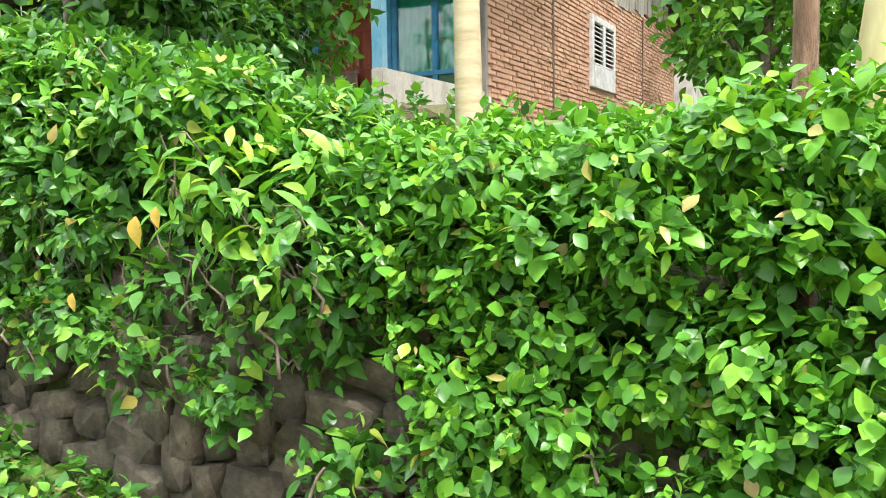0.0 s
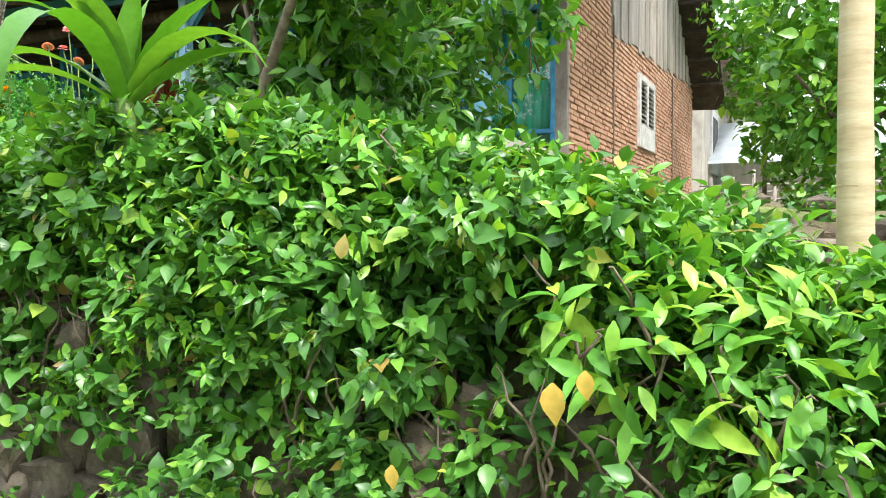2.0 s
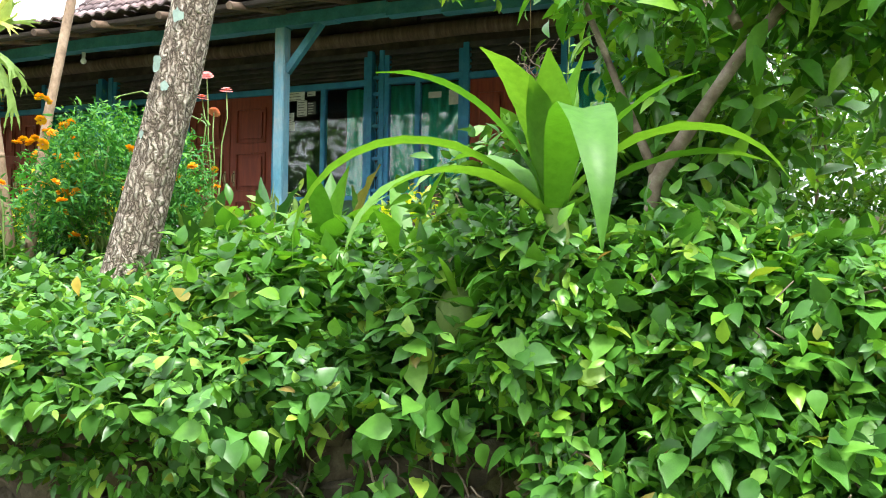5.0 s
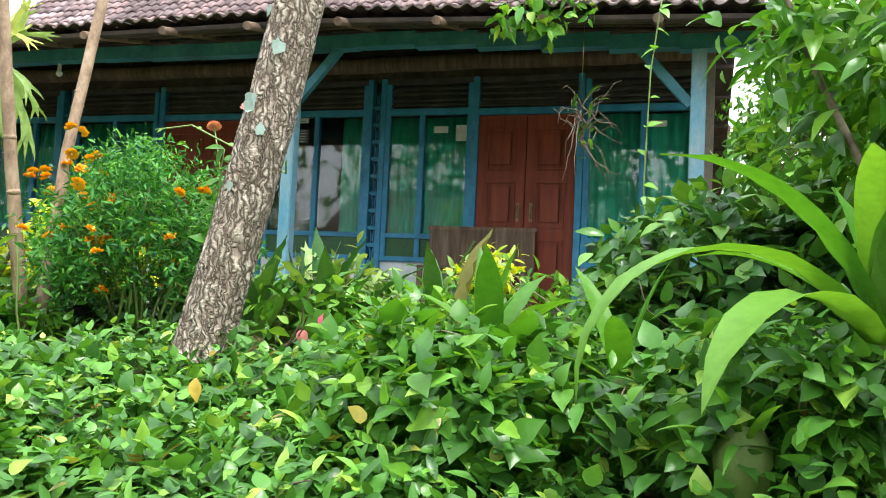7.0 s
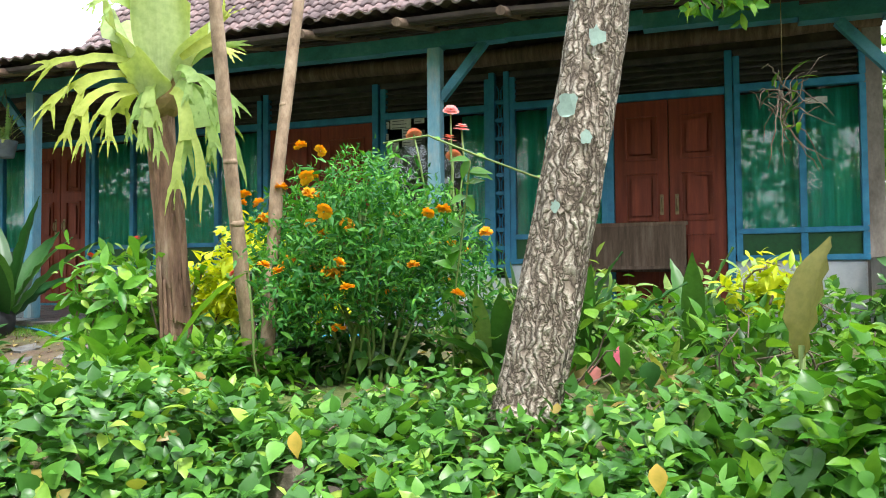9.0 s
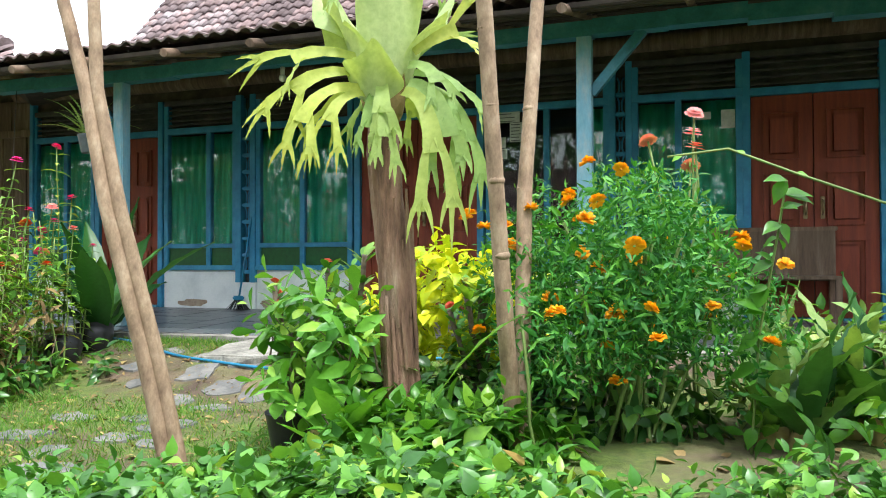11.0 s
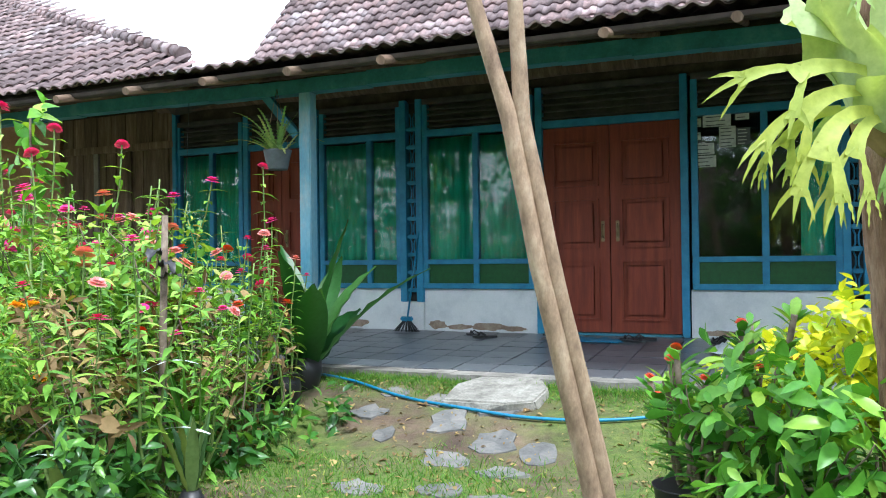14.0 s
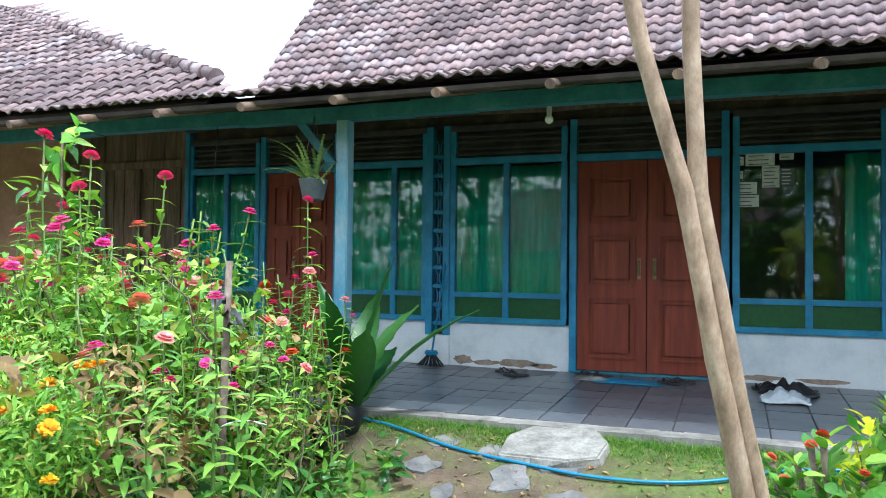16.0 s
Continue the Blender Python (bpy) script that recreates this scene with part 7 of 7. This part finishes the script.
opp = thing("opposite_house", (-12.0, -10.5, 0.0), "plain pale house across the lane with a tiled roof", "house")
part("wall", box((-4.2, -0.1, -0.5), (4.2, 0.1, 4.0)), M["cement_par"], opp)
bm = bmesh.new()
vv = [bm.verts.new(c) for c in ((-4.8, 0.9, 3.7), (4.8, 0.9, 3.7), (4.8, -3.0, 6.2), (-4.8, -3.0, 6.2))]
bm.faces.new(vv)
bmesh.ops.solidify(bm, geom=bm.faces[:], thickness=0.1)
part("roof", bm, M["rooftile"], opp)

# stake with torn plastic and marking tape in the flower bed
stake = thing("stake", (-11.0, 3.55, 1.8), "weathered wooden stake with torn dark plastic in the bed", "stake")
part("post", tube([(0, 0, 0), (0.02, 0, 0.7), (0.03, 0.01, 1.35)], [0.022, 0.02, 0.016], 8, 0.2, 3), M["twig"], stake)
for i in range(3):
    blade_part(stake, "plastic_strip", arch((0.02, -0.02, 1.15 - 0.06 * i), -1.2 + i * 0.9, 0.16, 60, 110, 8), 0.03, M["black"], 0.3, 0.012, 0.3, 0.5)
for i, (x, y, z, a) in enumerate(((-10.75, 3.15, 2.12, 0.25), (-11.05, 2.75, 2.08, -0.1), (-10.9, 3.3, 2.38, 0.9))):
    tp = thing("marking_tape", (x, y, z), "strip of white marking tape strung between the plants", "tape", "tape strips")
    blade_part(tp, "strip", [Vector((math.cos(a) * f * 0.36, math.sin(a) * f * 0.2, 0.06 * math.sin(f * 2.5))) for f in [k / 8 for k in range(9)]], 0.011, M["tin"], 0.1, 0.003, 0.9, 0.9)
# black pots and dry leaves at the bed's edge
for i, (x, y, r0) in enumerate(((-11.2, 4.9, 0.13), (-11.15, 4.45, 0.11), (-11.3, 5.3, 0.15))):
    pt = thing("plant_pot", (x, y, ground_z(x, y)), "soft black plastic plant bag filled with soil", "plant pot", "black plant bags")
    part("bag", tube([(0, 0, -0.02), (0, 0, 0.0), (0.01, 0, 0.12), (0, 0.01, 0.2)], [r0 * 0.8, r0 * 0.9, r0, r0 * 0.95], 18, 0.12, i), M["black"], pt)
    part("soil", tube([(0, 0, 0.17), (0, 0, 0.206)], [r0 * 0.88, r0 * 0.86], 14, 0.1, i), M["soil"], pt)

# low dark growth, dry bits and more plants that fill the beds
blobs = [(rnd.uniform(-11.6, -10.75), rnd.uniform(2.3, 4.7), 1.86 + rnd.uniform(0, 0.22), 0.22, 0.22, 0.16) for i in range(26)]
hedge("weed", "dark green weeds along the edge of the flower bed", blobs, LONG, M["dark"], 2600, 0.1, 60, 40, "weeds")
k = 1500
lx, ly = rng.uniform(-10.9, -8.2, k), rng.uniform(2.4, 5.5, k)
lp = np.stack([lx, ly, np.array([ground_z(x, y) + 0.012 for x, y in zip(lx, ly)])], 1)
tagged(mesh_part("leaf_litter", scatter(LONG, lp, unit(k) * np.array([1, 1, 0.2]), unit(k) * 0.4 + np.array([0, 0, 1.0]), rng.uniform(0.012, 0.045, k)), M["dry"]), "small dry brown leaves and straw scattered on the lawn", "leaf litter", kind="stuff")
rosette("bromeliad", (-6.05, 4.25, 2.0), "rosette plant with pale green sword leaves", 18, 0.5, 0.022, "fern", 51, (10, 65), (5, 50), 0.0, "plant")
rosette("bromeliad", (-5.55, 3.55, 1.98), "small rosette with pale pointed leaves", 14, 0.32, 0.02, "fern", 52, (20, 75), (5, 50), 0.0, "plant")
rosette("snake_plant", (-6.35, 4.3, 1.98), "tall snake plant with grey-green upright leaves", 12, 0.62, 0.025, "snake", 53, (2, 22), (-5, 15), 0.004, "plant")
rosette("dracaena", (-7.9, 3.0, 1.9), "bright green broad-leaved young plant by the trunk", 8, 0.4, 0.045, "euph", 54, (5, 50), (10, 50), 0.004, "plant")
blobs = [(-5.9, 3.9, 2.25, 0.2, 0.2, 0.2), (-5.3, 4.4, 2.3, 0.25, 0.2, 0.2), (-6.3, 3.9, 2.2, 0.2, 0.2, 0.2)]
hedge("garden_plants", "pale-leaved variegated plants in the bed", blobs, LONG, M["fern"], 500, 0.1, 0, 20, "plants")
hedge("garden_plants", "fresh yellow-green leaves over the potted plants", [(-8.2, 3.3, 2.4, 0.2, 0.2, 0.16), (-8.05, 3.15, 2.2, 0.22, 0.2, 0.2), (-7.95, 3.1, 2.35, 0.18, 0.16, 0.18)], SPOON, M["euph"], 420, 0.1, 30, 14, "plants")

lf = thing("leaf_plant", (-7.2, 2.95, 1.9), "single long pale green leaf leaning across the stems", "plant")
blade_part(lf, "leaf", arc((0.0, 0, 0.58), (-0.3, -0.08, 0.27), 0.04, 9), 0.045, M["strap"], 0.15, 0.003, 0.05, 0.3)
part("stalk", tube(arc((0.05, 0.02, -0.02), (0.0, 0, 0.58), 0.0, 5, 0.01), 0.006, 6), M["stem"], lf)
blobs = [(-7.75 + 0.11 * i, 2.9 + 0.06 * (i % 3), 2.0, 0.16, 0.15, 0.15) for i in range(6)]
hedge("undergrowth", "green leaves crowding the foot of the twin stems", blobs, OVATE, M["tree"], 900, 0.08, 40, 10, "plants")
# moss and grass along the foot of the veranda
m2 = 7000
gx, gy = rng.uniform(-11.2, -7.0, m2), 5.6 - np.abs(rng.normal(0, 0.12, m2))
gp2 = np.stack([gx, gy, np.array([ground_z(x, y) for x, y in zip(gx, gy)])], 1)
tagged(mesh_part("edge_grass", scatter(blade, gp2, unit(m2) * 0.8 + np.array([0, 0, 0.8]), unit(m2), rng.uniform(0.02, 0.06, m2)), M["grass"]), "mossy green grass along the foot of the veranda", "grass", kind="stuff")

# ---- pieces of the setting: floor tiles, bricks, roof tiles ----
def floor_tiles():
    S = 0.3
    me = bpy.data.meshes.new("floor_tile")
    bm = box((0.004, 0.004, -0.02), (S - 0.004, S - 0.004, 0.0), 0.0025)
    bm.to_mesh(me)
    bm.free()
    me.materials.append(M["tile_floor"])
    tilt = Matrix.Rotation(math.atan2(FZ - 2.07, FY - VY0), 4, "X")
    for i in range(int((XR + 13.9) / S)):
        for j in range(7):
            x, y = -13.9 + i * S, VY0 + 0.15 + j * S
            ob = new("floor_tile", me)
            ob.parent = ver
            ob.matrix_local = Matrix.Translation((x, y, ver_z(y) + 0.002 + rnd.uniform(-0.002, 0.002))) @ tilt @ Matrix.Rotation(rnd.gauss(0, 0.004), 4, "Y")


def bricks():
    L, H = 0.23, 0.065
    shapes = []
    for s in range(3):
        r = random.Random(s)
        bm = box((-0.03, 0, 0), (0.012, L - 0.012, H - 0.014), 0.005)
        for v in bm.verts:
            v.co += Vector((r.uniform(-0.004, 0.004), r.uniform(-0.003, 0.003), r.uniform(-0.003, 0.003)))
        me = bpy.data.meshes.new("brick")
        bm.to_mesh(me)
        bm.free()
        me.materials.append(M["brick"])
        shapes.append(me)
    data = [(np.array([v.co[:] for v in me.vertices]), [tuple(p.vertices) for p in me.polygons]) for me in shapes]
    verts, faces, base, count = [], [], 0, 0
    z, row = 2.02, 0
    while z < 5.9:
        y = FY + 0.06 - (L / 2 if row % 2 else 0)
        while y < 17.0:
            inside = VENT[0] - L < y < VENT[1] and VENT[2] - H < z < VENT[3]
            if not inside and y > FY + 0.04 and (z < 4.36 + 0.066 * (y - 9.95) or y < 9.7) and z < 4.84 + 0.26 * (y - FY):
                k = rnd.randrange(3)
                p = (XR - 0.02 + rnd.uniform(-0.004, 0.012), y + rnd.uniform(-0.006, 0.006), z + rnd.uniform(-0.003, 0.003))
                if y < 9.6 and 2.3 < z < 4.6 and count < 300:
                    ob = new("brick", shapes[k])
                    ob.parent = side
                    ob.location = p
                    count += 1
                else:
                    co, fs = data[k]
                    verts.append(co + np.array(p))
                    faces += [tuple(i + base for i in f) for f in fs]
                    base += len(co)
            y += L
        z += H
        row += 1
    me = bpy.data.meshes.new("brick_field")
    me.from_pydata(np.concatenate(verts).tolist(), [], faces)
    ob = mesh_part("brick_field", me, M["brick"], side)
    ob["kind"] = "stuff"


floor_tiles()
bricks()
lay_tiles(roof_low, EY, EZ, KY, KZ, RX0 + 0.2, RX1, lambda x, r: r < 3 and -12.2 < x < -4, 0.8)
lay_tiles(roof_main, KY, KZ, RY, RZ, RX0, RX1, lambda x, r: 3 < r < 10 and -13 < x < -6, 0.95)


def hip_cut(p):
    f = (p.y - EY - 0.2) / (8.5 - EY)
    return p.x < -12.72 - 5.9 * f


lay_tiles(roof_left, EY + 0.05, EZ + 0.03, 8.5, 6.77, -22, -12.4, lambda x, r: r < 6 and x > -17.5, 0.85, hip_cut)
bm = bmesh.new()
for i in range(34):
    f = i / 33
    a = Vector((-12.7 - 5.9 * f, EY + 0.3 + 2.8 * f, EZ + 0.27 + 2.1 * f))
    add_tube(bm, [a, a + Vector((-0.2, 0.1, 0.075))], [0.07, 0.055], 8, 0.1, i)
p = part("ridge_tile", bm, M["rooftile"], roof_left, "row of dark ridge tiles")
